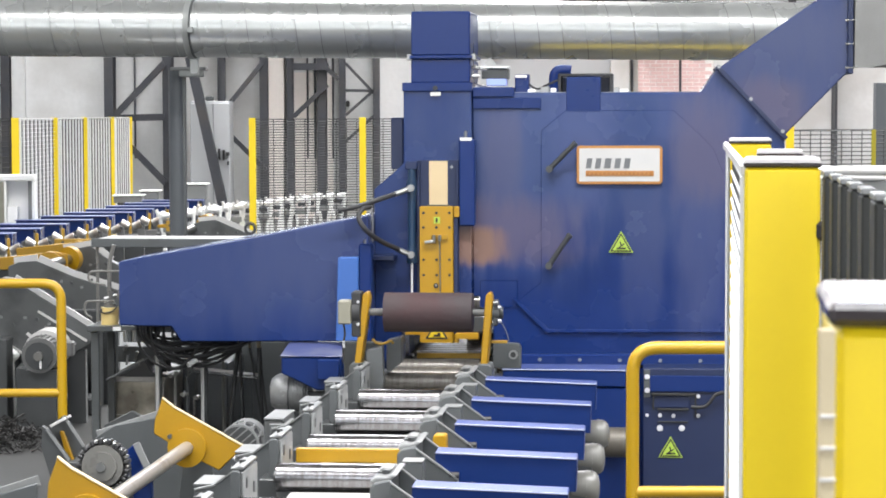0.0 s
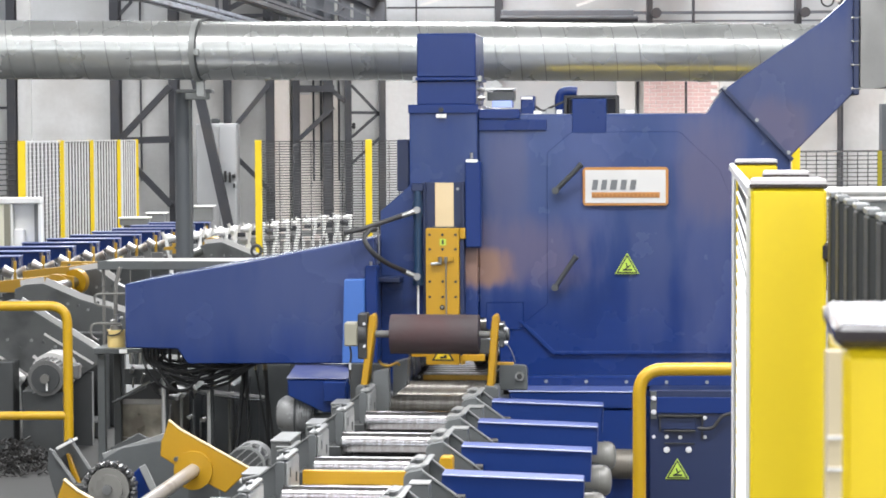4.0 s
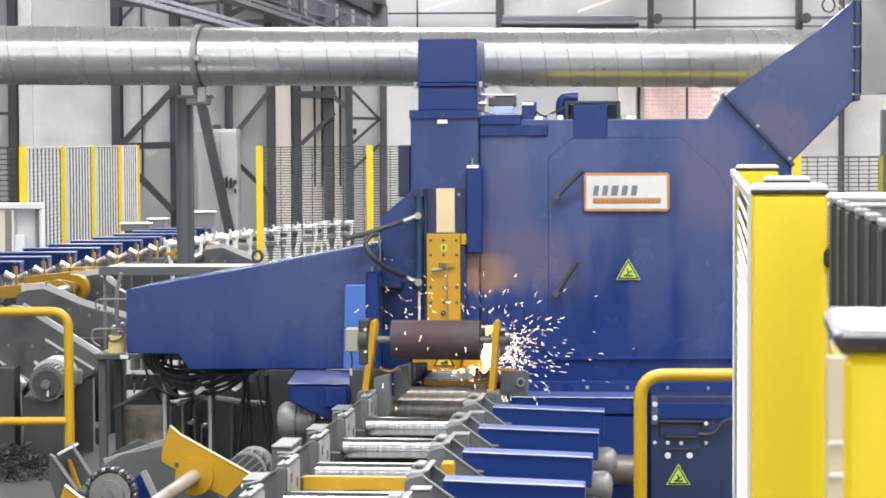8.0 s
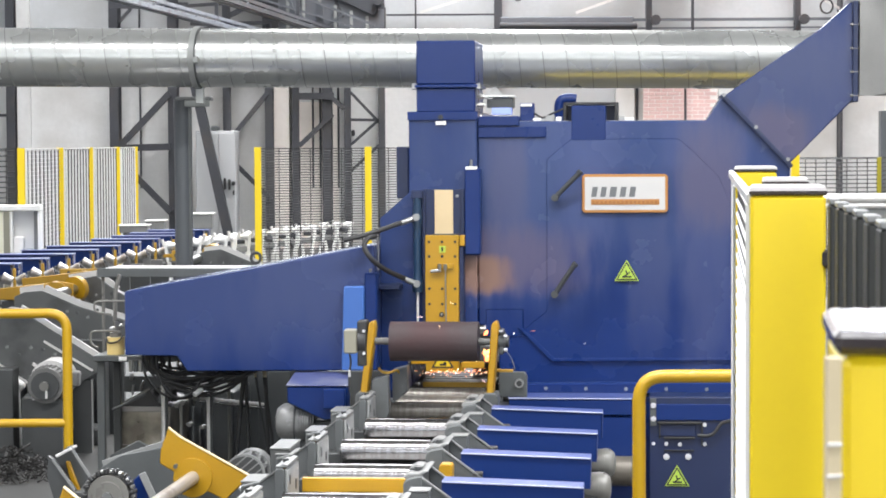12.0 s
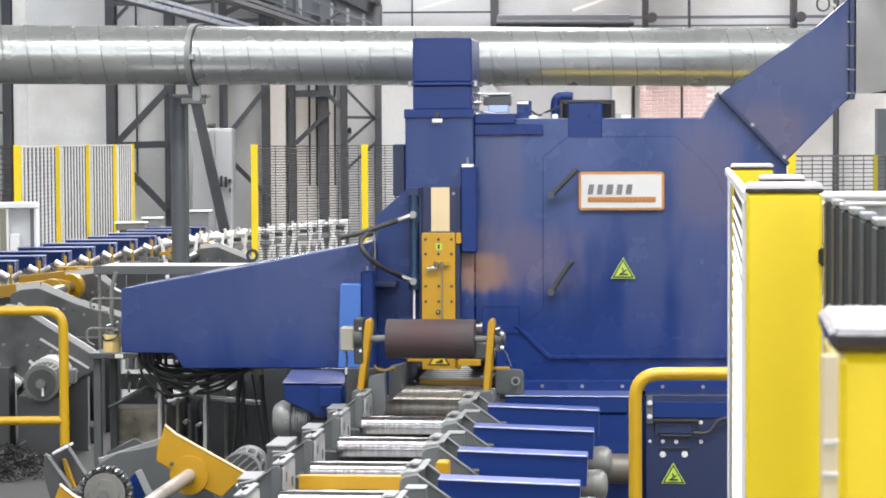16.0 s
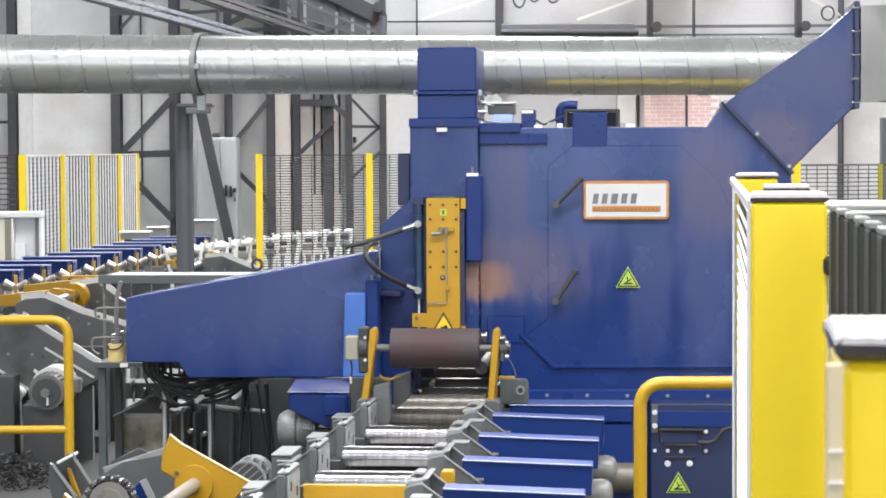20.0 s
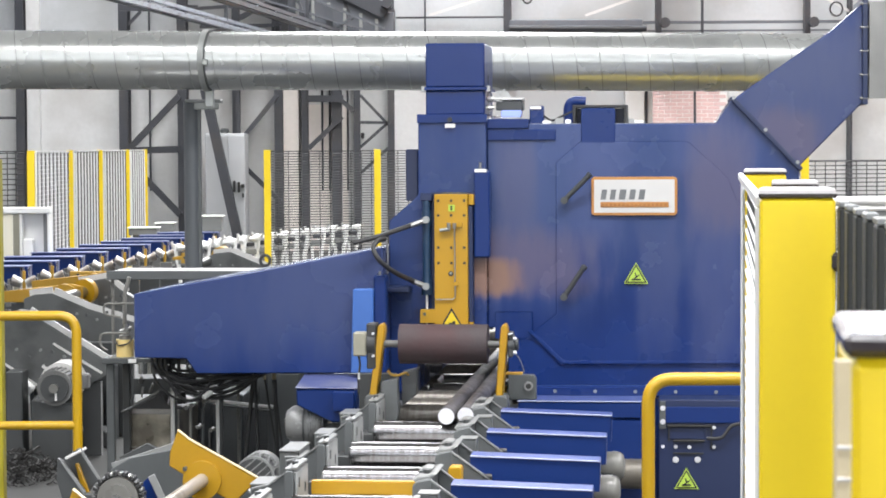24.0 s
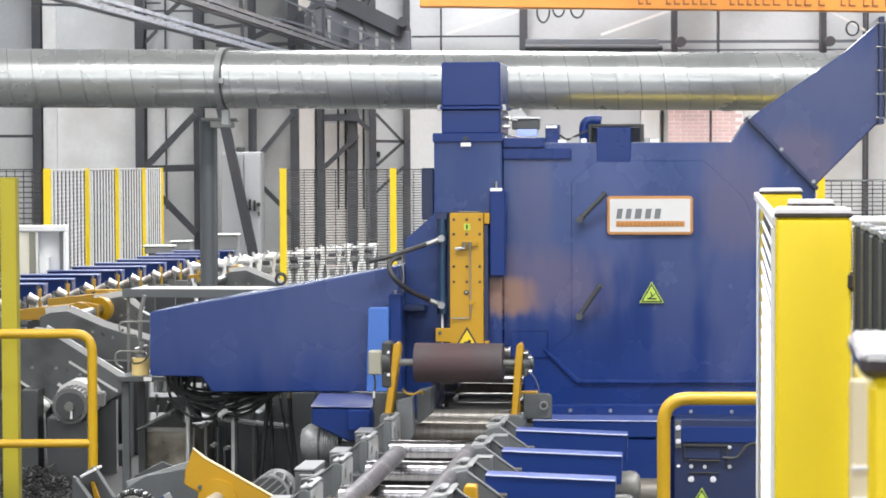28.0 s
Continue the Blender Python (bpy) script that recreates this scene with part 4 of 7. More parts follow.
for a in (-0.3, 0.28):
    solid("table_beam", box(bm_new(), a - 0.04, a + 0.04, FIRST - PITCH * 9.3, -0.55, 0.42, 0.535, 0.004), GREY_DARK, "dark grey steel beam under the roller table", "beam", m=LINE)

# grey terminal box beside the table
tbx = thing("terminal_box", "grey steel terminal box with pale lid beside the roller table", "box", LINE)
part("body", box(bm_new(), -0.480, -0.399, -2.55, -2.29, 0.0, 0.820, 0.004), TABLE_GREY, tbx)
part("lid", box(bm_new(), -0.482, -0.397, -2.553, -2.287, 0.820 + 0.001, 0.825 + 0.004, 0.002), GREY_LIGHT, tbx)

# stop blocks between the brackets
for i, m in ((0, TABLE_GREY), (1, TABLE_GREY), (2, YELLOW), (3, TABLE_GREY), (5, TABLE_GREY)):
    y_ = m is YELLOW
    s = thing("stop_block", "yellow painted stop block on the roller table" if y_ else "grey rounded stop block on the roller table", "stop block", on_line(0.035 if y_ else 0, FIRST - PITCH * i - (0.3 if y_ else 0.24)), group="stop blocks")
    w = 0.05 if y_ else 0.07
    part("block", prism(bm_new(), [(0.235, 0.54), (0.235 + w, 0.54), (0.235 + w, 0.842), (0.23 + w, 0.852), (0.24, 0.852), (0.235, 0.842)], -0.03, 0.05, 0.003), m, s)
    if not y_:
        part("lid", box(bm_new(), 0.233, 0.307, -0.032, 0.052, 0.853, 0.859, 0.002), GREY_LIGHT, s)
    part("foot", box(bm_new(), 0.225, 0.32, -0.04, 0.06, 0.52, 0.54), GREY_DARK, s)

# yellow transfer bar between two rollers
tb = thing("transfer_bar", "flat yellow transfer bar across the roller table", "bar", on_line(0, FIRST - PITCH * 2 - 0.33))
part("bar", box(bm_new(), -0.248, 0.2, -0.012, 0.012, 0.745, 0.8, 0.003), YELLOW, tb)
part("carrier", box(bm_new(), -0.1, 0.05, -0.03, 0.03, 0.535, 0.745, 0.004), GREY_DARK, tb)

# closely set rollers at the saw's mouth
for i, (b, top) in enumerate(((-0.7, 0.805), (-0.45, 0.805), (-0.09, 0.805), (0.57, 0.775), (1.07, 0.775), (1.75, 0.8), (2.8, 0.8), (3.8, 0.8), (4.8, 0.8), (5.8, 0.8), (6.3, 0.8))):
    r = thing("mouth_roller", "dull steel roller at the saw mouth", "conveyor roller", on_line(0, b), group="rollers at the mouth")
    part("barrel", rod(bm_new(), (-0.235 if b < 0.2 else -0.19, 0, top - 0.045), (0.19, 0, top - 0.045), 0.045, 32), TUNNEL_ROLLER if 0.2 < b < 1.5 else CHROME_DIRTY, r)
    part("axle", rod(bm_new(), (-0.25, 0, top - 0.045), (0.25, 0, top - 0.045), 0.018, 14), STEEL, r)
    for a in (-0.25, 0.25):
        part("bearing", box(bm_new(), a - 0.03, a + 0.03, -0.05, 0.05, 0.0, top - 0.015, 0.006), TABLE_GREY, r)

mouth = thing("mouth_plates", "grey guide plates and brown cross strip at the saw mouth", "guide plate", on_line(0, 0))
part("cross_strip", box(bm_new(), -0.17, 0.2, 0.28, 0.3, 0.74, 0.768, 0.002), SCALED, mouth)
part("sill", box(bm_new(), -0.18, 0.2, 0.31, 0.84, 0.66, 0.7, 0.003), STEEL_DULL, mouth)
part("guide_plate", prism(bm_new(), [(-0.2, 0.968), (-0.128, 0.986), (-0.128, 0.86), (-0.15, 0.845), (-0.2, 0.8)], -0.78, -0.68, 0.004), TABLE_GREY, mouth)
part("guide_plate", prism(bm_new(), [(-0.277, 0.938), (-0.2, 0.956), (-0.195, 0.777), (-0.215, 0.744), (-0.272, 0.716), (-0.279, 0.864)], -0.94, -0.87, 0.004), TABLE_GREY, mouth)
part("side_plate", prism(bm_new(), [(0.310, 0.957), (0.435, 0.953), (0.446, 0.936), (0.446, 0.832), (0.310, 0.831)], -0.72, -0.68, 0.004), GREY, mouth)
ring_plate = part("ring", rod(bm_new(), (0.409, -0.735, 0.900), (0.409, -0.721, 0.900), 0.022, 24), STEEL, mouth, "bright steel ring")
part("ring_hole", rod(bm_new(), (0.409, -0.738, 0.900), (0.409, -0.7355, 0.900), 0.013, 20), BLACK, ring_plate)
part("side_plate", box(bm_new(), -0.416, -0.232, -0.72, -0.68, 0.719, 0.956, 0.004), GREY_DARK, mouth)
# dark bed added to cover the bright floor behind the mouth
part("infeed_bed", box(bm_new(), -0.4, 0.45, 1.52, 6.6, 0.6, 0.64, 0.004), GREY_DARK, mouth)
part("infeed_leg", box(bm_new(), -0.2, 0.25, 2.2, 2.3, 0.0, 0.62, 0.004), GREY_DARK, mouth)
part("infeed_leg", box(bm_new(), -0.2, 0.25, 5.6, 5.7, 0.0, 0.62, 0.004), GREY_DARK, mouth)
part("bed_plate", box(bm_new(), -0.2, 0.19, -1.25, 0.27, 0.69, 0.7, 0.002), STEEL_DULL, mouth)
part("tunnel_floor", box(bm_new(), -0.2, 0.22, -0.3, 1.5, 0.6, 0.66, 0.004), MILL, mouth)
part("chip_lump", box(box(bm_new(), -0.32, -0.19, 0.9, 1.2, 0.661, 0.76, 0.02), -0.2, -0.13, 1.0, 1.15, 0.661, 0.72, 0.02), SCALED, mouth, "brown lump of chips")
# three added blinds keep the bright hall behind out of the mouth
part("rear_threshold", box(bm_new(), -0.4, 0.4, 1.36, 1.4, 0.55, 0.8, 0.006), SCALED, mouth, "brown plate added to hide the bright bed behind")
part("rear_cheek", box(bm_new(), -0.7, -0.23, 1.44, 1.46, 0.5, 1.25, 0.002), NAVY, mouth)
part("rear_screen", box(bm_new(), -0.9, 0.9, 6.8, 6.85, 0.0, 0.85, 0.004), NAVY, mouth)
part("underframe", box(bm_new(), -0.42, -0.24, -0.9, -0.1, 0.0, 0.7, 0.005), GREY_DARK, mouth)
part("underframe", box(bm_new(), 0.26, 0.4, -0.72, -0.1, 0.0, 0.74, 0.005), GREY_DARK, mouth)

# tipping flap behind the press roller
flap = thing("tipping_flap", "dull steel tipping flap behind the press roller", "flap", on_line(0.2, 0.35, 0.8))
part("plate", box(bm_new(), -0.38, 0.0, 0.0, 0.92, -0.012, 0.0, 0.002), RIBBED, flap)
part("edge_strip", box(bm_new(), -0.37, -0.005, -0.07, -0.05, -0.03, -0.003, 0.002), YELLOW_DULL, flap, "dirty yellow edge strip")
part("edge_lip", box(bm_new(), -0.375, 0.0, -0.049, -0.001, -0.012, -0.001, 0.002), SCALED, flap)
part("hinge", rod(bm_new(), (0.0, 0.0, -0.012), (0.0, 0.92, -0.012), 0.012, 12), TABLE_GREY, flap)
for k in range(9):
    part("rib", box(bm_new(), -0.38, -0.01, 0.06 + 0.1 * k, 0.07 + 0.1 * k, 0.001, 0.005), RIBBED, flap)
part("wall_bracket", box(bm_new(), 0.0, 0.05, 0.1, 0.3, -0.1, -0.03), GREY_DARK, flap)

# press roller
press = thing("press_roller", "brown rubber-covered press roller on yellow arms", "roller", on_line(0, -0.9))
pz = 1.117
barrel = part("barrel", rod(bm_new(), (-0.191, 0, pz), (0.229, 0, pz), 0.094, 48), BROWN, press, "brown rubber barrel")
part("shaft", rod(bm_new(), (-0.332, 0, pz), (0.357, 0, pz), 0.017, 20), CAST_DARK, press)
for x0, x1 in ((-0.277, -0.317), (0.309, 0.285)):
    arm = part("arm", prism(bm_new(), [(x1 - 0.018, 0.857), (x1 + 0.015, 0.857), (x0 + 0.018, 1.176), (x0 + 0.014, 1.206), (x0 + 0.004, 1.217), (x0 - 0.014, 1.206), (x0 - 0.018, 1.176)], -0.05, 0.05, 0.005), YELLOW, press, "yellow painted arm")
    part("arm_foot", prism(bm_new(), [(x1 - 0.035, 0.803), (x1 + 0.04, 0.803), (x1 + 0.04, 0.863), (x1 + 0.026, 0.879), (x1 - 0.026, 0.879), (x1 - 0.035, 0.863)], -0.09, 0.06, 0.004), TABLE_GREY, press)
    part("arm_post", box(bm_new(), x1 - 0.03, x1 + 0.03, -0.04, 0.04, 0.0, 0.819, 0.004), GREY_DARK, press)
bx = part("bearing", rod(bm_new(), (-0.343, 0, pz), (-0.305, 0, pz), 0.068, 24), BLACK, press, "black flange bearing")
for dz in (-0.053, 0.053):
    part("bolt", rod(bm_new(), (-0.312, -0.068, pz + dz), (-0.312, -0.055, pz + dz), 0.007, 8), BAR_END, bx)
part("bearing_plate", box(bm_new(), -0.345, -0.299, -0.055, 0.05, pz - 0.115, pz + 0.1, 0.006), BLACK, press)
part("sensor_box", box(bm_new(), -0.410, -0.345, -0.06, 0.03, pz - 0.055, pz + 0.058, 0.006), OLIVE, press, "olive-grey sensor box")
part("sensor_cable", tube(bm_new(), [(-0.386, -0.03, pz - 0.055), (-0.380, -0.03, pz - 0.1), (-0.388, -0.03, pz - 0.16), (-0.386, -0.03, pz - 0.24)], 0.005, 8), BLACK, press)
part("cable_gland", rod(bm_new(), (-0.386, -0.03, pz - 0.168), (-0.386, -0.03, pz - 0.135), 0.0065, 8), CABINET, press)
rb = part("right_bearing", rod(rod(bm_new(), (0.325, 0, pz), (0.357, 0, pz), 0.045, 24), (0.346, 0, pz), (0.373, 0, pz), 0.028, 20), GREY_DARK, press)
part("lock_nut", rod(bm_new(), (0.33, -0.05, pz + 0.05), (0.352, -0.05, pz + 0.053), 0.009, 8), STEEL, rb)
for dz, dy in ((0.03, -0.045), (-0.035, -0.045)):
    part("bolt", rod(bm_new(), (0.352, dy, pz + dz), (0.368, dy, pz + dz), 0.008, 8), BAR_END, rb)
part("bearing_plate", box(bm_new(), 0.326, 0.35, -0.04, 0.05, pz - 0.06, pz + 0.06, 0.006), GREY_DARK, press)
part("tie_wire", tube(bm_new(), [(0.346, -0.02, pz - 0.03), (0.381, -0.02, pz - 0.07), (0.402, -0.02, pz - 0.13)], 0.002, 6), CAST_DARK, press)
part("spring_bow", tube(bm_new(), [(-0.261, 0.08, 0.980), (-0.239, 0.06, 0.963), (-0.207, 0.05, 0.961), (-0.174, 0.07, 0.972), (-0.166, 0.1, 0.959)], 0.006, 8), YELLOW_DULL, press)
part("spring_strip", box(bm_new(), 0.306, 0.385, 0.09, 0.12, 0.962, 0.975, 0.002), YELLOW_DULL, press)

# cut bars and offcuts
BAR_LENGTH = 5.1


def steel_bar(name, length, end_material, label):
    t = thing(name, label, "steel bar", LINE, group="round bars")
    part("body", rod(bm_new(), (0, 0.004, 0), (0, length - 0.004, 0), 0.0365, 28), BAR, t)
    part("cut_face", rod(bm_new(), (0, 0, 0), (0, 0.0035, 0), 0.036, 28), end_material, t)
    part("rear_face", rod(bm_new(), (0, length - 0.0035, 0), (0, length, 0), 0.036, 28), end_material, t)
    return t


bar_one = steel_bar("round_bar", BAR_LENGTH, BAR_END, "dark rolled round steel bar with bright sawn end")
bar_two = steel_bar("round_bar", BAR_LENGTH, BAR_END, "dark rolled round steel bar with bright sawn end")
cut_one = steel_bar("bar_offcut", 0.27, BAR, "short dark offcut of round steel bar")
cut_two = steel_bar("bar_offcut", 0.27, BAR, "short dark offcut of round steel bar")
# ---- tilting lever beside the roller table ----
tilt_lever = thing("tilting_lever", "yellow tilting lever plates on a steel shaft", "lever", LINE)
SH_Z = 0.6
sa = -0.946
for k, b in enumerate((-1.85, -3.57)):
    a0 = sa + (0.0 if k == 0 else 0.0)
    pl = part("lever_plate", prism(bm_new(), [(a0 - 0.11, SH_Z + 0.215), (a0 - 0.06, SH_Z + 0.175), (a0 + 0.25, SH_Z + 0.005), (a0 + 0.14, SH_Z - 0.1), (a0 + 0.0, SH_Z - 0.03), (a0 - 0.1, SH_Z + 0.03), (a0 - 0.15, SH_Z + 0.06), (a0 - 0.145, SH_Z + 0.12)], b - 0.012, b + 0.012, 0.004), YELLOW, tilt_lever)
    # cream strip paints the highlight along the plate's upper edge
    part("rim", prism(bm_new(), [(a0 - 0.11, SH_Z + 0.216), (a0 - 0.11, SH_Z + 0.22), (a0 - 0.06, SH_Z + 0.18), (a0 + 0.25, SH_Z + 0.01), (a0 + 0.25, SH_Z + 0.006), (a0 - 0.06, SH_Z + 0.176)], b - 0.014, b + 0.014), CREAM, pl)
    part("hub", rod(bm_new(), (a0, b - 0.03, SH_Z), (a0, b + 0.03, SH_Z), 0.085, 36), YELLOW, pl)
    part("hub_bolt", rod(bm_new(), (a0 - 0.075, b - 0.035, SH_Z + 0.05), (a0 - 0.075, b + 0.03, SH_Z + 0.05), 0.01, 8), GREY, pl)
part("shaft", rod(bm_new(), (sa, -3.9, SH_Z), (sa, -1.6, SH_Z), 0.03, 28), WORN_SHAFT, tilt_lever, "bright steel shaft")
for b in (-1.65, -3.7):
    part("pedestal", prism(bm_new(), [(sa - 0.12, 0.0), (sa + 0.12, 0.0), (sa + 0.06, SH_Z - 0.02), (sa + 0.03, SH_Z + 0.04), (sa - 0.03, SH_Z + 0.04), (sa - 0.06, SH_Z - 0.02)], b - 0.01, b + 0.01, 0.004), GREY, tilt_lever)

# chain drive with guard frame
drive2 = thing("chain_drive", "grey sprocket with black roller chain and shaft", "chain drive", LINE)
ca, cb, cz = -1.132, -2.6, 0.635
part("sprocket", rod(rod(bm_new(), (ca, cb - 0.03, cz), (ca, cb + 0.02, cz), 0.085, 40), (ca, cb - 0.045, cz), (ca, cb - 0.03, cz), 0.06, 32), CAST, drive2)
part("nut", rod(bm_new(), (ca, cb - 0.06, cz), (ca, cb - 0.045, cz), 0.02, 8), STEEL, drive2)
for k in range(34):
    an = 2 * math.pi * k / 34
    c, s = math.cos(an), math.sin(an)
    w = 0.011 if k % 2 else 0.007
    bm = box(bm_new(), -w, w, -0.022 - 0.004 * (k % 2), 0.022, -0.0075, 0.0075, 0.003)
    ob = part("chain_link", bm, BLACK if k % 2 else STEEL, drive2)
    ob.matrix_basis = pose(ca + 0.1 * c, cb, cz + 0.1 * s, 0, -math.degrees(an), 0)
part("backing_disc", rod(bm_new(), (ca, cb + 0.025, cz), (ca, cb + 0.04, cz), 0.095, 36), GREY_DARK, drive2)
part("pedestal", prism(bm_new(), [(ca - 0.15, 0), (ca + 0.15, 0), (ca + 0.09, cz), (ca - 0.09, cz)], cb + 0.045, cb + 0.08, 0.004), GREY_DARK, drive2)
part("blue_bracket", prism(bm_new(), [(-1.070, 0.672), (-1.030, 0.708), (-0.960, 0.557), (-0.960, 0.482), (-1.070, 0.480)], -2.5, -2.46, 0.003), BLUE, drive2, "blue bracket beside the sprocket")
part("blue_bracket_edge", beam(bm_new(), (-1.018, -2.52, 0.715), (-0.948, -2.52, 0.565), 0.008, 0.03, 0.002), GREY_LIGHT, drive2)

# loose looking frame left of the sprocket
fr = thing("tilted_stop", "tilted grey steel stop with open middle", "stop", LINE)
b0 = -2.2
part("left_cheek", prism(bm_new(), [(-1.502, 0.737), (-1.480, 0.725), (-1.384, 0.593), (-1.394, 0.550), (-1.463, 0.500), (-1.507, 0.645)], b0, b0 + 0.03, 0.003), GREY_DARK, fr)
part("back_sheet", prism(bm_new(), [(-1.508, 0.713), (-1.439, 0.766), (-1.347, 0.637), (-1.397, 0.571)], b0 + 0.1, b0 + 0.11, 0.002), GREY_DARK, fr)
# pale strips paint the light on the cheek edges
for p, q in (((-1.480, 0.725), (-1.384, 0.591)), ((-1.404, 0.782), (-1.319, 0.652))):
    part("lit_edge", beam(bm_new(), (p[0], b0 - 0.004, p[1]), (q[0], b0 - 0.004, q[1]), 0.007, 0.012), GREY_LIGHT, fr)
p, q = (-1.461, 0.737), (-1.395, 0.772)
part("bridge", beam(bm_new(), (p[0], b0 + 0.03, p[1]), (q[0], b0 + 0.03, q[1]), 0.1, 0.012, 0.002), PALE_STEEL, fr)
p, q = (-1.447, 0.702), (-1.413, 0.566)
part("yellow_tongue", prism(bm_new(), [(p[0], p[1]), (p[0] + 0.015, p[1]), (q[0] + 0.03, q[1]), (q[0], q[1])], -2.12, -2.1, 0.002), YELLOW, fr)
part("post", box(bm_new(), -1.394, -1.302, -2.22, -2.16, 0.0, 0.587, 0.004), GREY_DARK, fr)

# large grey side plate under the lever
sp = thing("support_frame", "grey steel side plates of the transfer frame", "frame", LINE)
part("side_plate", prism(bm_new(), [(-1.497, 0.561), (-1.404, 0.620), (-1.178, 0.663), (-0.874, 0.496), (-0.716, 0.340), (-0.716, 0.0), (-1.497, 0.0)], -1.32, -1.3, 0.004), GREY, sp)
# lighter strips on this plate and the near one paint lit upper rims
part("side_rim", beam(bm_new(), (-1.489, -1.31, 0.568), (-1.171, -1.31, 0.672), 0.01, 0.05, 0.002), GREY_LIGHT, sp)
part("near_plate", prism(bm_new(), [(-1.499, 0.579), (-1.236, 0.661), (-1.236, 0.383), (-1.499, 0.116)], -3.22, -3.2, 0.004), GREY, sp)
part("near_plate_leg", box(bm_new(), -1.455, -1.280, -3.24, -3.18, 0.0, 0.446, 0.004), GREY_DARK, sp)
part("near_rim", beam(bm_new(), (-1.490, -3.21, 0.588), (-1.228, -3.21, 0.671), 0.008, 0.04, 0.002), GREY_LIGHT, sp)
part("far_plate", prism(bm_new(), [(-1.558, 0.563), (-1.420, 0.634), (-1.227, 0.540), (-1.227, 0.0), (-1.558, 0.0)], -0.92, -0.9, 0.004), GREY_DARK, sp)

# fan-cooled motor standing among the frames
fm = thing("fan_motor", "grey motor with ribbed fan cowl", "motor", LINE)
fa, fb, fz = -0.866, -1.1, 0.5
part("drum", rod(bm_new(), (fa, fb + 0.02, fz), (fa, fb + 0.24, fz), 0.083, 36), STEEL_DARK, fm, "dark drum inside the cowl")
part("cowl_face", rod(bm_new(), (fa, fb, fz), (fa, fb + 0.0195, fz), 0.088, 36), GREY_DARK, fm)
for b0, b1 in ((0.012, 0.03), (0.15, 0.24)):
    part("cowl_ring", rod(bm_new(), (fa, fb + b0, fz), (fa, fb + b1, fz), 0.097, 40), GREY_LIGHT, fm, "light grey cowl ring")
for k in range(13):
    a0, a1 = math.pi * k / 12, math.pi * (k + (0.8 if k % 2 else -0.8)) / 12
    part("cowl_strut", beam(bm_new(), (fa + 0.091 * math.cos(a0), fb + 0.028, fz + 0.091 * math.sin(a0)), (fa + 0.091 * math.cos(a1), fb + 0.152, fz + 0.091 * math.sin(a1)), 0.008, 0.012), GREY_LIGHT, fm)
for k in range(5):
    d = -0.06 + 0.03 * k
    h = math.sqrt(0.088 ** 2 - d ** 2)
    c, s = math.cos(0.7), math.sin(0.7)
    part("grille_bar", beam(bm_new(), (fa - d * s - h * c, fb - 0.004, fz + d * c - h * s), (fa - d * s + h * c, fb - 0.004, fz + d * c + h * s), 0.005, 0.006), GREY_LIGHT, fm)
part("tray", box(bm_new(), fa - 0.1, fa + 0.2, fb - 0.12, fb - 0.01, fz - 0.055, fz - 0.04, 0.004), PALE_STEEL, fm)
part("tray_front", box(bm_new(), fa - 0.1, fa + 0.2, fb - 0.12, fb - 0.1, 0.0, fz - 0.056, 0.004), GREY, fm)
part("tray_step", box(bm_new(), fa - 0.06, fa + 0.22, fb - 0.2, fb - 0.121, fz - 0.1, fz - 0.085, 0.004), PALE_STEEL, fm)
part("step_front", box(bm_new(), fa - 0.06, fa + 0.22, fb - 0.2, fb - 0.18, 0.0, fz - 0.101, 0.004), GREY, fm)
part("base", box(bm_new(), fa - 0.08, fa + 0.08, fb - 0.08, fb + 0.18, 0.0, fz - 0.115, 0.004), GREY_DARK, fm)

# ---- under and behind the beam: hoses, pipes, stand ----
stand = thing("pipe_stand", "grey steel frame table with tubes and hoses", "frame", LINE)
part("table_top", box(bm_new(), -1.931, -1.067, 0.3, 0.75, 1.353, 1.389, 0.006), PALE_STEEL, stand, "pale grey table top")
part("table_edge", box(bm_new(), -1.922, -1.065, 0.285, 0.299, 1.350, 1.398, 0.003), GREY, stand)
for x in (-1.900, -1.219):
    part("table_leg", rod(bm_new(), (x, 0.33, 0.0), (x, 0.33, 1.350), 0.009, 12), CAST, stand)
shelf = part("shelf", box(bm_new(), -1.851, -1.405, -0.1, 0.25, 0.935, 0.965, 0.004), GREY, stand)
part("shelf_tag", box(bm_new(), -1.711, -1.670, -0.106, -0.101, 0.941, 0.962), WHITE, shelf)
part("stand_leg", box(bm_new(), -1.843, -1.801, -0.05, -0.02, 0.0, 0.930, 0.004), GREY, stand)
part("stand_leg", box(bm_new(), -1.807, -1.767, 0.15, 0.18, 0.0, 0.911, 0.004), GREY_DARK, stand)
part("tube", pipe(bm_new(), rounded_path([(-1.697, 0.0, 1.243), (-1.865, 0.0, 1.241), (-1.865, 0.0, 1.185), (-1.772, 0.0, 1.171)], 0.03), 0.006, 8), CAST, stand)
part("tube", pipe(bm_new(), rounded_path([(-1.720, -0.03, 1.090), (-1.879, -0.03, 1.088), (-1.879, -0.03, 1.018), (-1.840, -0.03, 1.000)], 0.03), 0.006, 8), CAST, stand)
part("tube", pipe(bm_new(), rounded_path([(-1.739, 0.05, 1.378), (-1.763, 0.05, 1.295), (-1.769, 0.05, 1.057)], 0.03), 0.011, 10), CAST, stand)
part("tap", rod(rod(bm_new(), (-1.740, -0.02, 1.093), (-1.740, -0.02, 1.137), 0.014, 10), (-1.773, -0.02, 1.099), (-1.710, -0.02, 1.120), 0.009, 10), STEEL, stand)
jar = thing("oil_jar", "amber plastic oil jar with grey lid", "jar", LINE)
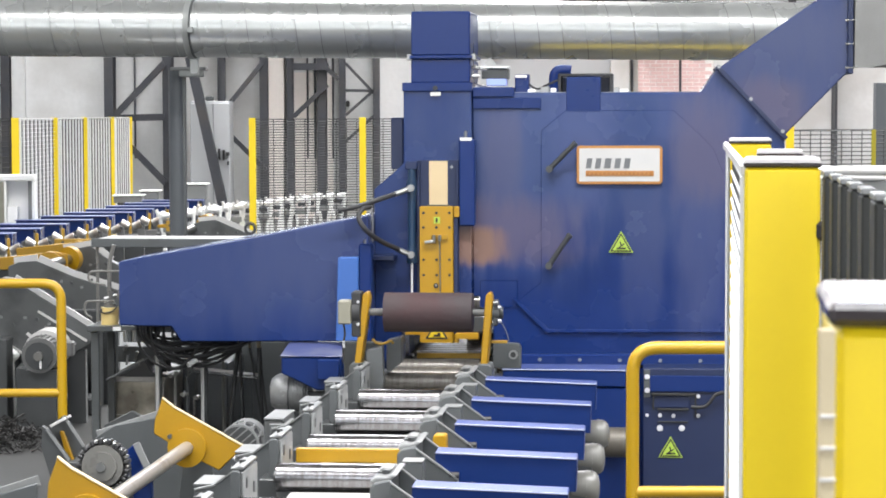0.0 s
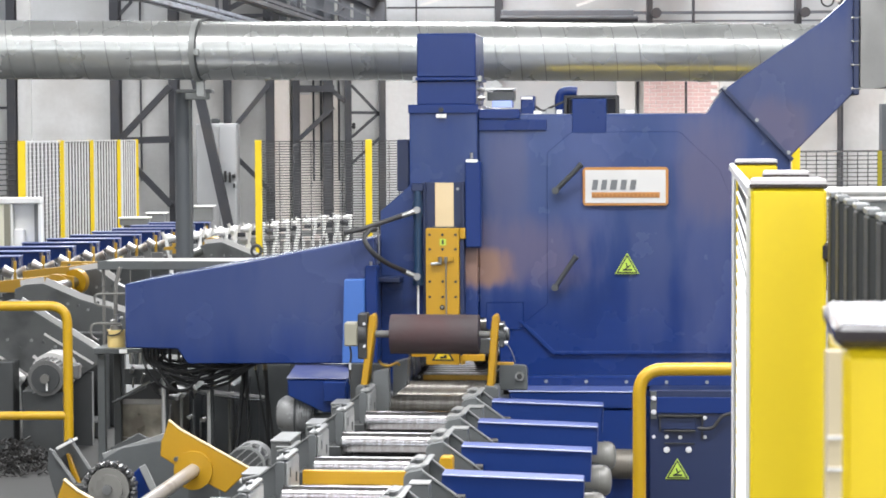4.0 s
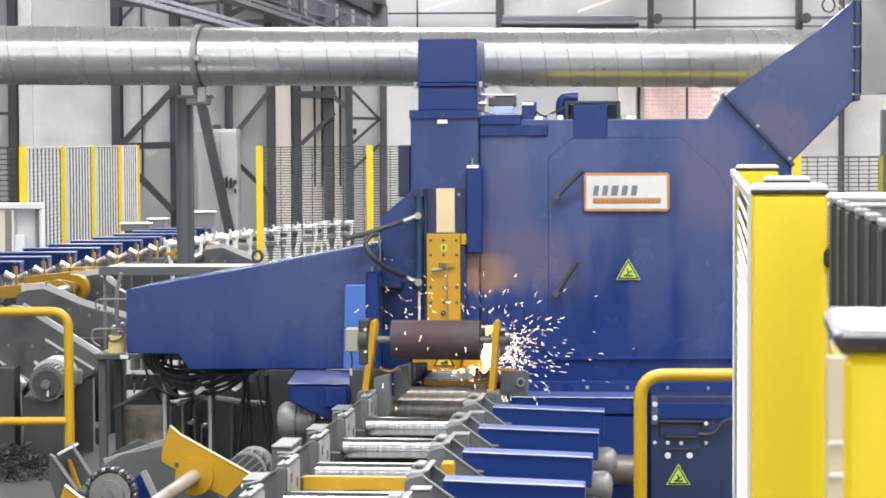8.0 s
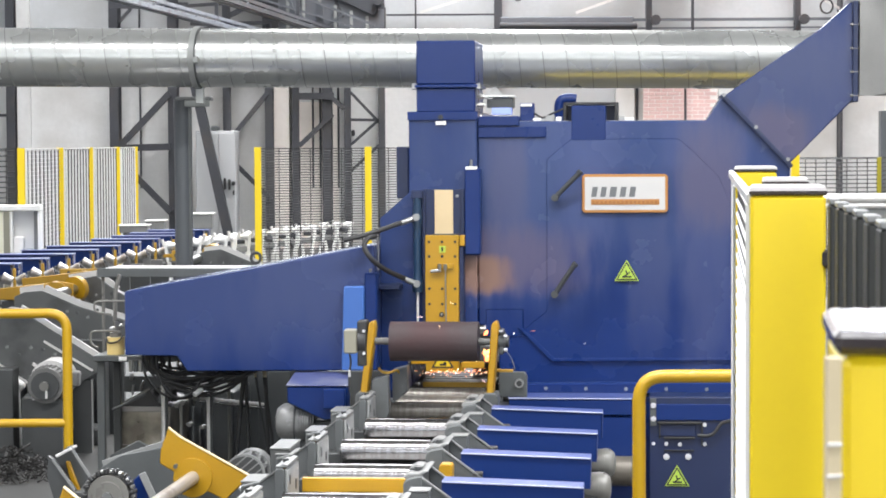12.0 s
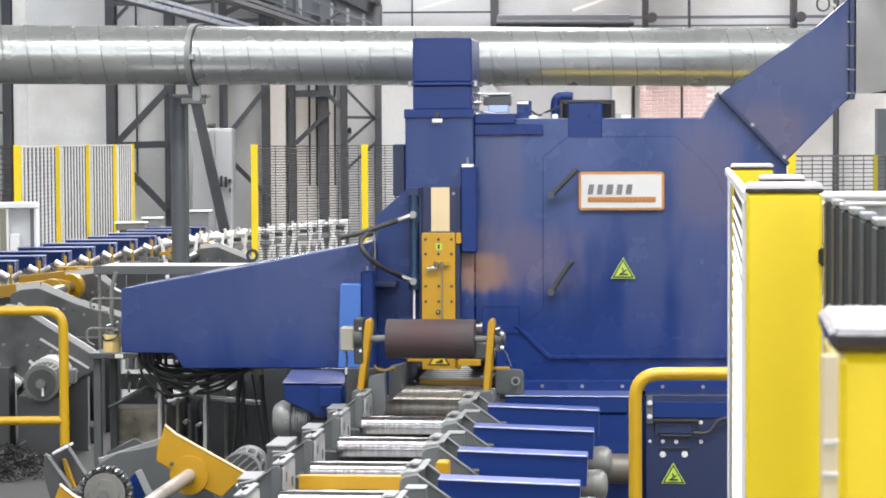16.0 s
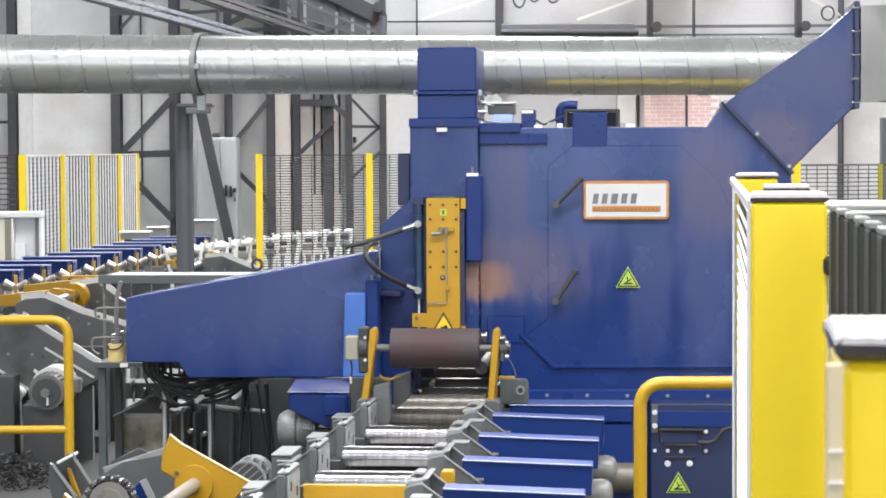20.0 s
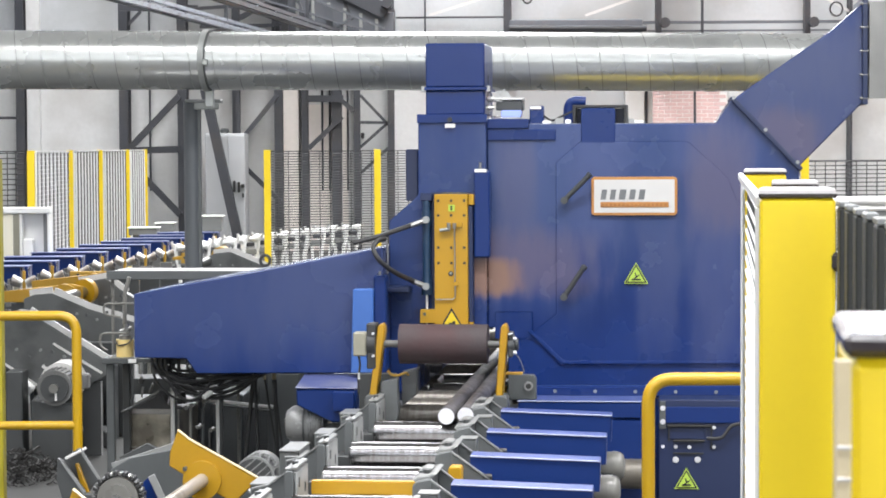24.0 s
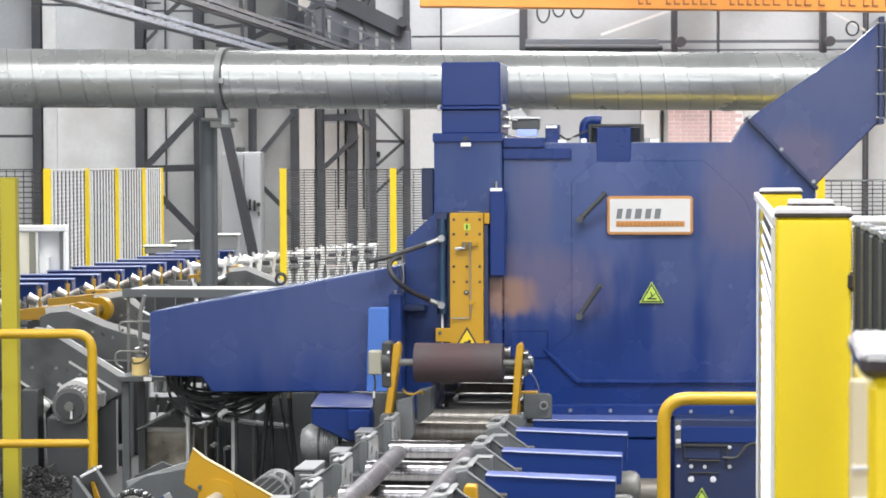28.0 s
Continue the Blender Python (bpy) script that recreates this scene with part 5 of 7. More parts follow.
part("jar", rod(bm_new(), (-1.752, 0.0, 0.960), (-1.752, 0.0, 1.055), 0.046, 24), AMBER, jar)
part("lid", rod(bm_new(), (-1.752, 0.0, 1.055), (-1.752, 0.0, 1.078), 0.03, 20), CAST, jar)
part("handle", tube(bm_new(), [(-1.788, -0.04, 1.048), (-1.776, -0.05, 1.028), (-1.728, -0.05, 1.037), (-1.704, -0.04, 1.064)], 0.004, 6), BLACK, jar)
hoses = thing("hose_bundle", "bundle of black hydraulic hoses sagging under the beam", "hose", LINE)
random.seed(4)
H0, H1 = -1.595, -1.004
V0, V1 = 0.962, 0.668


def under_beam(u, v, b):
    """A place under the beam: u along it from 0 to 1, v downwards."""
    return (H0 + (H1 - H0) * u, b, V0 + (V1 - V0) * v)


for k in range(19):
    u0, u1 = random.uniform(0.0, 0.36), random.uniform(0.55, 1.0)
    sag = random.uniform(0.22, 0.78) - 0.25 * u0
    um = u0 + (u1 - u0) * random.uniform(0.3, 0.5)
    b_ = -0.18 + 0.028 * (k % 6)
    part("hose", tube(bm_new(), [under_beam(u0, -0.05, b_), under_beam(u0 + 0.02, sag * 0.45, b_), under_beam(u0 + (um - u0) * 0.5, sag * 0.85, b_), under_beam(um, sag, b_ + 0.02), under_beam(um + (u1 - um) * 0.5, sag * 0.85, b_ + 0.03), under_beam(u1, 0.3, b_ + 0.03), under_beam(u1 + 0.1, 0.2, b_ + 0.03)], random.uniform(0.005, 0.009), 8), BLACK, hoses)
for k in range(5):
    x = -1.643 + 0.025 * k
    part("coupling", rod(bm_new(), (x, -0.12, 0.885), (x, -0.12, 0.944), 0.012, 8), (STEEL, GREY)[k % 2], hoses)
piping = thing("stand_pipes", "grey upright pipes and fittings under the saw beam", "pipes", LINE)
# dark pipes right of the pale ones stand for their shaded side
for x, r, top, m in ((-1.525, 0.011, 0.8, PALE_STEEL), (-1.508, 0.008, 0.79, GREY_DARK), (-1.43, 0.009, 0.69, CAST), (-1.366, 0.008, 0.68, GREY), (-1.283, 0.011, 0.8, PALE_STEEL), (-1.266, 0.011, 0.79, GREY_DARK)):
    part("pipe", rod(bm_new(), (x, 0.1, 0.0), (x, 0.1, top), r, 14), m, piping)
part("cross_pipe", rod(bm_new(), (-1.338, 0.12, 0.725), (-0.993, 0.12, 0.691), 0.009, 10), PALE_STEEL, piping)
part("cross_pipe", rod(bm_new(), (-1.338, 0.12, 0.705), (-0.993, 0.12, 0.67), 0.006, 10), GREY_DARK, piping)
part("cross_pipe", rod(bm_new(), (-1.786, 0.05, 0.665), (-1.611, 0.05, 0.752), 0.008, 10), GREY_DARK, piping)
for x, y in ((-1.41, 0.705), (-1.442, 0.689), (-1.345, 0.728), (-1.31, 0.575), (-1.38, 0.59)):
    part("valve", rod(rod(bm_new(), (x, 0.05, y), (x, 0.11, y), 0.011, 12), (x - 0.018, 0.07, y), (x + 0.022, 0.07, y + 0.006), 0.006, 10), CAST, piping)
legs = thing("hanging_hoses", "black rubber sleeved hoses hanging under the beam", "hose", LINE)
for x0, x1, w in ((-1.095, -1.18, 0.024), (-1.084, -1.056, 0.02), (-1.033, -0.896, 0.011), (-0.987, -0.884, 0.015), (-0.979, -0.953, 0.02)):
    part("sleeve", rod(bm_new(), (x0, 0.1, 0.838), (x1, 0.1, 0.0), w * 0.5, 12, w * 0.42), BLACK, legs)
    part("collar", rod(bm_new(), (x0, 0.1, 0.838), (x0, 0.1, 0.873), 0.007, 8), CREAM, legs)
gc = thing("grey_cabinet", "low grey steel cabinet under the saw", "cabinet", LINE)
part("body", box(bm_new(), -1.615, -1.268, 0.7, 1.2, 0.0, 0.692, 0.008), GREY, gc)
part("door", box(bm_new(), -1.583, -1.444, 0.688, 0.699, 0.08, 0.660, 0.004), GREY, gc)
part("door", box(bm_new(), -1.432, -1.293, 0.688, 0.699, 0.08, 0.660, 0.004), GREY, gc)
part("handle", box(bm_new(), -1.458, -1.448, 0.67, 0.687, 0.4, 0.5, 0.002), STEEL, gc)
tray = thing("chip_tray", "shiny oily steel chip tray with dark cover panel", "tray", LINE)
part("tray", box(bm_new(), -1.79, -1.51, 0.2, 0.66, 0.0, 0.662, 0.006), TRAY, tray)
part("tray_rim", box(bm_new(), -1.795, -1.505, 0.19, 0.199, 0.64, 0.668, 0.003), STEEL_DULL, tray)
part("tray_end", box(bm_new(), -1.56, -1.509, 0.185, 0.199, 0.1, 0.638, 0.003), STEEL_DULL, tray)
for k in range(3):
    part("tray_seam", box(bm_new(), -1.785, -1.515, 0.192, 0.199, 0.16 + 0.15 * k, 0.165 + 0.15 * k, 0.002), STEEL_DULL, tray)
part("cover_panel", prism(bm_new(), [(-1.79, 0.6625), (-1.621, 0.754), (-1.579, 0.69), (-1.505, 0.6705), (-1.505, 0.6625)], 0.2, 0.67, 0.003), BLACK, tray, "black sloping cover panel")
part("panel_rim", beam(bm_new(), (-1.79, 0.195, 0.672), (-1.623, 0.195, 0.762), 0.008, 0.01), CAST, tray)
plug = thing("hose_plug", "white plastic plug on a hydraulic hose", "plug", LINE)
part("plug", rod(bm_new(), (-1.309, -0.15, 0.772), (-1.271, -0.12, 0.795), 0.015, 14), WHITE, plug)
fit = thing("valve_fittings", "cluster of steel valves and hose fittings", "fittings", LINE)
random.seed(9)
for k in range(26):
    x = -1.783 + 0.42 * random.random()
    z = 0.648 + 0.24 * random.random()
    h = random.uniform(0.02, 0.07)
    part("fitting", rod(bm_new(), (x, 0.3, z), (x + random.uniform(-0.02, 0.02), 0.3 + random.uniform(-0.02, 0.02), z + h), random.uniform(0.006, 0.014), 8), (STEEL, CAST, GREY_DARK, BLACK)[k % 4], fit)
part("manifold", box(bm_new(), -1.799, -1.411, 0.34, 0.4, 0.729, 0.814, 0.004), GREY_DARK, fit)

# added backdrop box for dark clutter behind the stand, and machine bed
hu = thing("hydraulic_unit", "dark grey backdrop box added behind the saw beam", "machine", LINE)
part("body", box(bm_new(), -1.617, -0.990, 1.3, 2.2, 0.0, 0.792, 0.01), GREY, hu)
for k in range(3):
    part("panel", box(bm_new(), -1.589 + 0.19 * k, -1.589 + 0.19 * k + 0.16, 1.285, 1.299, 0.12, 0.746, 0.004), GREY, hu)
fb_ = thing("transfer_machine", "dark grey base of the transfer machine", "machine", pose(0, 15.4, 0))
part("sill", box(bm_new(), -3.326, -2.402, 0.0, 0.3, 0.0, -0.002 + 0.12, 0.01), GREY_DARK, fb_)
part("back_plate", box(bm_new(), -3.326, -2.383, 0.6, 0.65, 0.0, 0.678, 0.01), GREY_DARK, fb_)
for k in range(5):
    part("rib", box(bm_new(), -3.249 + 0.2 * k, -3.249 + 0.2 * k + 0.03, 0.4, 0.6, 0.0, 0.523, 0.004), GREY, fb_)

# ---- spiral duct ----
D0, D1 = Vector((-3.988, 13.250, 2.585)), Vector((3.808, 13.650, 2.533))
DR = 0.173
axis = (D1 - D0).normalized()
side = axis.cross(Vector((0, 0, 1))).normalized()
over = side.cross(axis)
duct = thing("spiral_duct", "large galvanised spiral extraction duct hung under the roof", "duct")
part("pipe", rod(bm_new(), D0, D1, DR, 72), DUCT, duct)
bm = bm_new()
length = (D1 - D0).length
turns, steps = length / 0.142, 36
line = []
n = int(turns * steps)
ring = []
for k in range(n + 1):
    an = -2 * math.pi * k / steps
    s = length * k / n
    r0 = side * math.cos(an) + over * math.sin(an)
    c = D0 + axis * s
    ring.append([bm.verts.new(c + axis * o + r0 * (DR + h)) for o, h in ((-0.0022, 0.0002), (-0.001, 0.0016), (0.001, 0.0016), (0.0022, 0.0002))])
for A, B in zip(ring, ring[1:]):
    for j in range(3):
        bm.faces.new((A[j], A[j + 1], B[j + 1], B[j]))
bmesh.ops.recalc_face_normals(bm, faces=bm.faces)
part("spiral_seam", bm, SEAM, duct)


def along(x):
    """The duct's axis at the place with this x."""
    t = (x - D0.x) / (D1.x - D0.x)
    return D0.lerp(D1, t)


c = along(-1.471)
skew = (axis + side * 0.22).normalized()
part("clamp_band", rod(bm_new(), c - skew * 0.017, c + skew * 0.017, DR + 0.011, 64), CLAMP_GREY, duct, "grey clamp band")
part("clamp_seal", rod(bm_new(), c + skew * 0.018, c + skew * 0.026, DR + 0.009, 64), GREY_DARK, duct, "dark strip along the band's edge")
part("clamp_lug", box(bm_new(), c.x - 0.018, c.x + 0.018, c.y - DR - 0.03, c.y - DR + 0.01, c.z - 0.035, c.z + 0.0, 0.004), CLAMP_GREY, duct)
part("clamp_hanger", box(bm_new(), c.x - 0.02, c.x + 0.03, c.y - 0.02, c.y + 0.03, c.z - DR - 0.1, c.z - DR + 0.01, 0.004), CLAMP_GREY, duct)
for x in (1.511, -3.464):
    c2 = along(x)
    part("joint_band", rod(bm_new(), c2 - axis * 0.035, c2 + axis * 0.035, DR + 0.003, 64), DUCT, duct)
for x in (-3.296, 3.069):
    c2 = along(x)
    part("hanger_rod", rod(bm_new(), (c2.x, c2.y, c2.z + DR), (c2.x, c2.y, ROOF), 0.008, 8), CAST, duct)

# yellow beam behind the saw, which mirrors in the duct
yb = thing("yellow_beam", "yellow painted steel beam on posts behind the saw", "beam")
p, q = along(0.62), along(1.95)
part("beam", beam(bm_new(), (p.x, p.y - 0.3, 2.06), (q.x, q.y - 0.3, 2.06), 0.12, 0.1, 0.003), FENCE_YELLOW, yb)
for c in (p.lerp(q, 0.06), p.lerp(q, 0.94)):
    part("post", box(bm_new(), c.x - 0.04, c.x + 0.04, c.y - 0.34, c.y - 0.26, 0.0, 2.0, 0.003), FENCE_YELLOW, yb)

# column with lamp bracket that carries the duct
col = thing("duct_column", "dark grey round steel column with bracket plate", "column")
ccx, ccy = -1.606, 13.7
part("shaft", rod(bm_new(), (ccx, ccy, 0.0), (ccx, ccy, 2.331), 0.054, 28), COLUMN_GREY, col)
part("inner_edge", box(bm_new(), ccx + 0.03, ccx + 0.052, ccy - 0.04, ccy - 0.03, 0.3, 2.304, 0.002), GREY, col)
part("head_plate", box(bm_new(), ccx - 0.035, ccx + 0.18, ccy - 0.08, ccy + 0.08, 2.324, 2.345, 0.004), GREY_LIGHT, col)
part("bracket", box(bm_new(), ccx + 0.02, ccx + 0.17, ccy - 0.09, ccy - 0.06, 2.283, 2.324, 0.006), CLAMP_GREY, col)
part("foot_plate", box(bm_new(), ccx - 0.12, ccx + 0.12, ccy - 0.12, ccy + 0.12, 0.0, 0.02, 0.003), GREY_DARK, col)

# ---- guard fences ----
WIRE_R = 0.0022


def panel_mesh(length, z0, z1, pitch_v, pitch_h, r):
    """Welded wire panel in the plane x, z: thin four-sided wires."""
    verts, faces = [], []

    def wire(p, q, horizontal):
        i = len(verts)
        for base in (p, q):
            for dx, dy in ((-r, 0), (0, -r), (r, 0), (0, r)):
                verts.append((base[0], base[1] + dy, base[2] + dx) if horizontal else (base[0] + dx, base[1] + dy, base[2]))
        for k in range(4):
            faces.append((i + k, i + (k + 1) % 4, i + 4 + (k + 1) % 4, i + 4 + k))

    k = 0
    while k * pitch_v <= length:
        wire((k * pitch_v, 0, z0), (k * pitch_v, 0, z1), False)
        k += 1
    k = 0
    while z0 + k * pitch_h <= z1:
        wire((0, -2 * r, z0 + k * pitch_h), (length, -2 * r, z0 + k * pitch_h), True)
        k += 1
    me = bpy.data.meshes.new("wire_mesh")
    me.from_pydata(verts, [], faces)
    return me


def guard_fence(label):
    return thing("guard_fence", label, "fence", group="guard fences")


def fence_post(fence, x, y, top=2.0, w=0.08, turn=0.0, cap=CAP, paint=FENCE_YELLOW):
    p = part("post", box(bm_new(), -w / 2, w / 2, -w / 2, w / 2, 0.008, top - 0.007, 0.003), paint, fence, "yellow square post")
    p.matrix_basis = pose(x, y, 0, 0, 0, turn)
    cb = box(bm_new(), -w / 2 - 0.0015, w / 2 + 0.0015, -w / 2 - 0.0015, w / 2 + 0.0015, top - 0.0068, top, 0.002)
    part("cap", cb, cap, p, "glossy black plastic cap" if cap is CAP_PALE else "")
    if cap is CAP_PALE and y > 1:  # raised top, its pale colour standing for mirrored skylight
        h, dome = w / 2, bm_new()
        rings = [[dome.verts.new((u * k, v * k, z)) for u, v in ((-h, -h), (h, -h), (h, h), (-h, h))] for k, z in ((1.03, top - 0.002), (1.0, top + 0.0025), (0.9, top + 0.0045))]
        for A, B in zip(rings, rings[1:]):
            for j in range(4):
                dome.faces.new((A[j], A[(j + 1) % 4], B[(j + 1) % 4], B[j]))
        dome.faces.new(rings[-1])
        part("cap_top", dome, CAP_TOP, p, "cap top painted pale for mirrored skylight")
    part("foot", box(bm_new(), -w, w, -w, w, 0.0, 0.008), paint, p)
    return p


def fence_panel(fence, p, q, material, pitch_v=0.18, pitch_h=0.05, r=WIRE_R, z0=0.15, z1=1.98, label="dark welded wire panel", rails=True):
    p, q = Vector((*p, 0)), Vector((*q, 0))
    d = q - p
    me = panel_mesh(d.length, z0, z1, pitch_v, pitch_h, r)
    me.materials.append(material)
    ob = tagged(new("wire_panel", me), label, kind="stuff")
    ob.parent = fence
    ob.matrix_basis = pose(p.x, p.y, 0, 0, 0, math.degrees(math.atan2(d.y, d.x)))
    if rails:
        part("rail", box(bm_new(), 0, d.length, -0.006, 0.006, z1 - 0.006, z1 + 0.006), material, ob)
    part("rail", box(bm_new(), 0, d.length, -0.006, 0.006, z0 - 0.006, z0 + 0.006), material, ob)
    return ob


# near fence beside the camera
NEAR_TURN = -7.2
near = guard_fence("yellow post guard fence with bright wire panels")
for x, y in ((0.3685, 2.46), (0.5972, 4.4), (0.1503, 0.645)):
    fence_post(near, x, y, 2.004, 0.08, NEAR_TURN, CAP_PALE)
fence_panel(near, (0.3325, 2.5), (0.549, 4.36), WIRE_WHITE, 1.86, 0.026, 0.0042, 0.15, 1.985, "bright galvanised wire panel", False)
part("top_rail", beam(bm_new(), (0.3345, 2.5, 1.992), (0.545, 4.36, 1.994), 0.01, 0.014, 0.002), WIRE_WHITE, near, "bright top rail")
fence_post(near, 0.491, 3.3, 1.999, 0.064, NEAR_TURN, CAP_PALE)
# added sheet, so the gaps between the wires read dark
back = part("dark_backing", box(bm_new(), 0.0, 1.86, -0.012, -0.008, 0.15, 1.975, 0.001), SLAT, near, "dark sheet added behind the wires to darken their gaps")
back.matrix_basis = pose(0.3325, 2.5, 0, 0, 0, math.degrees(math.atan2(1.86, 0.2165)))
# dark slatted panel outside; pale strip in place of the post's blurred edge
sl = thing("slatted_screen", "black slatted guard screen along the fence", "screen")
d = (Vector((0.50, 2.72, 0)) - Vector((0.27, 0.9, 0))).normalized()
for k in range(13):
    p = Vector((0.399 - 0.0145 * k, 2.34 - 0.13 * k, 0))
    s = part("slat", box(bm_new(), -0.0055, 0.0055, -0.03, 0.03, 0.1, 1.99, 0.002), SLAT, sl)
    s.matrix_basis = pose(p.x, p.y, 0, 0, 0, NEAR_TURN)
    part("slat_cap", box(bm_new(), -0.0058, 0.0058, -0.031, 0.031, 1.9905, 1.996, 0.001), GREY_LIGHT, s)
    part("slat_lip", box(bm_new(), 0.0056, 0.0064, -0.03, -0.024, 0.1, 1.99), GREY, s)
bm = bm_new()
beam(bm, Vector((0.425, 2.44, 0.1)), Vector((0.425, 2.44, 0.1)) - d * 1.75, 0.02, 0.01)
part("bottom_rail", bm, SLAT, sl)
part("leg", box(bm_new(), 0.41, 0.43, 2.38, 2.4, 0.0, 0.1), SLAT, sl)
part("leg", box(bm_new(), 0.20, 0.215, 0.72, 0.74, 0.0, 0.1), SLAT, sl)
lock = thing("fence_lock", "black plastic lock bracket on the fence post", "lock")
part("body", box(bm_new(), 0.399, 0.425, 2.41, 2.43, 1.919, 1.940, 0.004), CAP, lock)
part("tongue", box(bm_new(), 0.408, 0.44, 2.435, 2.455, 1.924, 1.936, 0.003), CAP, lock)
clip = thing("clip_rail", "pale strip standing in for the near post's blurred edge", "rail")
part("rail", box(bm_new(), 0.1, 0.1043, 0.598, 0.602, 0.0, 1.9978, 0.0004), CREAM, clip)

# bands for the pale marks across the blurred edge
for k in range(18):
    part("clip", box(bm_new(), 0.0999, 0.1044, 0.5972, 0.5979, 1.974 - 0.0085 * k, 1.975 - 0.0085 * k, 0.0003), PALE_STEEL, clip)

# pale hand rail beyond the fence
hr = thing("pale_rail", "pale steel double rail beyond the fence", "rail")
for z_, r_ in ((1.83, 0.018), (1.801, 0.012)):
    part("bar", rod(bm_new(), (1.476, 9.0, z_), (2.511, 9.0, z_ - 0.007), r_, 12), PALE_STEEL, hr)
for x_ in (1.544, 2.466):
    part("post", rod(bm_new(), (x_, 9.02, 0.0), (x_, 9.02, 1.83), 0.018, 10), PALE_STEEL, hr)

# far fences
pts = [(-4.914, 26.0), (-4.981, 29.0), (-5.072, 32.0), (-5.127, 35.0), (-5.194, 37.5)]
far_fence = guard_fence("yellow post guard fence behind the far conveyor")
for x, y in pts:
    fence_post(far_fence, x, y, 2.03, 0.085, 8.0, cap=FENCE_YELLOW)
for p, q in zip(pts, pts[1:]):
    fence_panel(far_fence, p, q, WIRE_WHITE, 0.30, 9.0, 0.013, 0.2, 2.02, "bright upright wire panel")
    f = part("panel_frame", box(bm_new(), 0.044, 0.068, -0.02, 0.02, 0.2, 2.0, 0.003), WIRE_WHITE, far_fence)
    f.matrix_basis = pose(p[0], p[1], 0, 0, 0, 8.0)
    e = (Vector(q) - Vector(p)).normalized() * 0.15
    fence_panel(far_fence, (p[0] + e.x, p[1] + e.y), q, WIRE_DARK, 0.30, 9.0, 0.009, 0.2, 2.0, "dark upright wire panel")
fence_panel(far_fence, pts[0], pts[1], WIRE_FAR, 0.15, 0.05, 0.0035, 0.2, 2.0, "zinc wire grid")
fence_panel(far_fence, (-6.5, 25.2), pts[0], WIRE_DARK, 0.10, 0.06, 0.006, 0.2, 2.02)
pts = [(-2.443, 29.0), (-1.047, 29.5), (0.345, 30.0)]
mid_fence = guard_fence("yellow post guard fence with dark wire panels")
for x, y in pts:
    fence_post(mid_fence, x, y, 2.02, 0.085, cap=FENCE_YELLOW)
for p, q in zip(pts, pts[1:]):
    fence_panel(mid_fence, p, q, WIRE_DARK, 0.14, 0.034, 0.0055, 0.2, 2.0)
pts = [(4.138, 27.0), (5.175, 27.2), (6.412, 27.4)]
right_fence = guard_fence("dark wire guard fence with yellow posts")
fence_post(right_fence, *pts[0], 1.9, 0.09, cap=FENCE_YELLOW)
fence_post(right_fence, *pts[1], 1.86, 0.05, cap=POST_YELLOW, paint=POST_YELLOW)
for p, q in zip(pts, pts[1:]):
    fence_panel(right_fence, p, q, WIRE_DARK, 0.13, 0.05, 0.0065, 0.2, 1.86)
dp = thing("dark_post", "dark grey steel post beyond the wire fence", "post")
part("shaft", box(bm_new(), 5.737, 5.99, 30.0, 30.2, 0.0, 2.46, 0.006), COLUMN_GREY, dp)
part("foot_plate", box(bm_new(), 5.68, 6.05, 29.93, 30.27, 0.0, 0.02), GREY_DARK, dp)
gm = thing("grey_machine", "grey machine with dark window behind the fence", "machine")
part("body", box(bm_new(), 4.657, 5.6, 26.0, 26.5, 0.0, 1.447, 0.01), GREY_LIGHT, gm)
part("window", box(bm_new(), 4.835, 5.025, 25.985, 25.999, 1.28, 1.425, 0.004), NAVY, gm)
left_fence = guard_fence("yellow post guard fence beside the guard rail")
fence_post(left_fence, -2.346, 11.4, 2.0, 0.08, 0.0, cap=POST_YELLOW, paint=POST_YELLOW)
fence_panel(left_fence, (-2.346 - 1.5, 11.42), (-2.346 - 0.05, 11.42), WIRE_DARK, 0.03, 0.06, 0.0025)

# ---- guard rails ----


def rail(x0, x1, y, top, low, label):
    r = thing("guard_rail", label, "guard rail", group="yellow guard rails")
    part("bow", pipe(bm_new(), rounded_path([(x0, y, 0.0), (x0, y, top), (x1, y, top), (x1, y, 0.0)], 0.09, 8), 0.0235, 18), YELLOW_RAIL, r)
    part("rung", rod(bm_new(), (x0, y, low), (x1, y, low), 0.021, 16), YELLOW_RAIL, r)
    for x in (x0, x1):
        part("foot_plate", box(bm_new(), x - 0.06, x + 0.06, y - 0.06, y + 0.06, 0.0, 0.01), YELLOW_RAIL, r)
    return r


rail(0.669, 0.669 + 1.3, 7.96, 1.229, 0.715, "yellow tubular guard rail beside the roller table")
rail(-1.850 - 1.2, -1.850, 10.9, 1.245, 0.712, "yellow tubular guard rail with rounded corner")

# ---- far conveyor with blue covers and waisted rollers ----


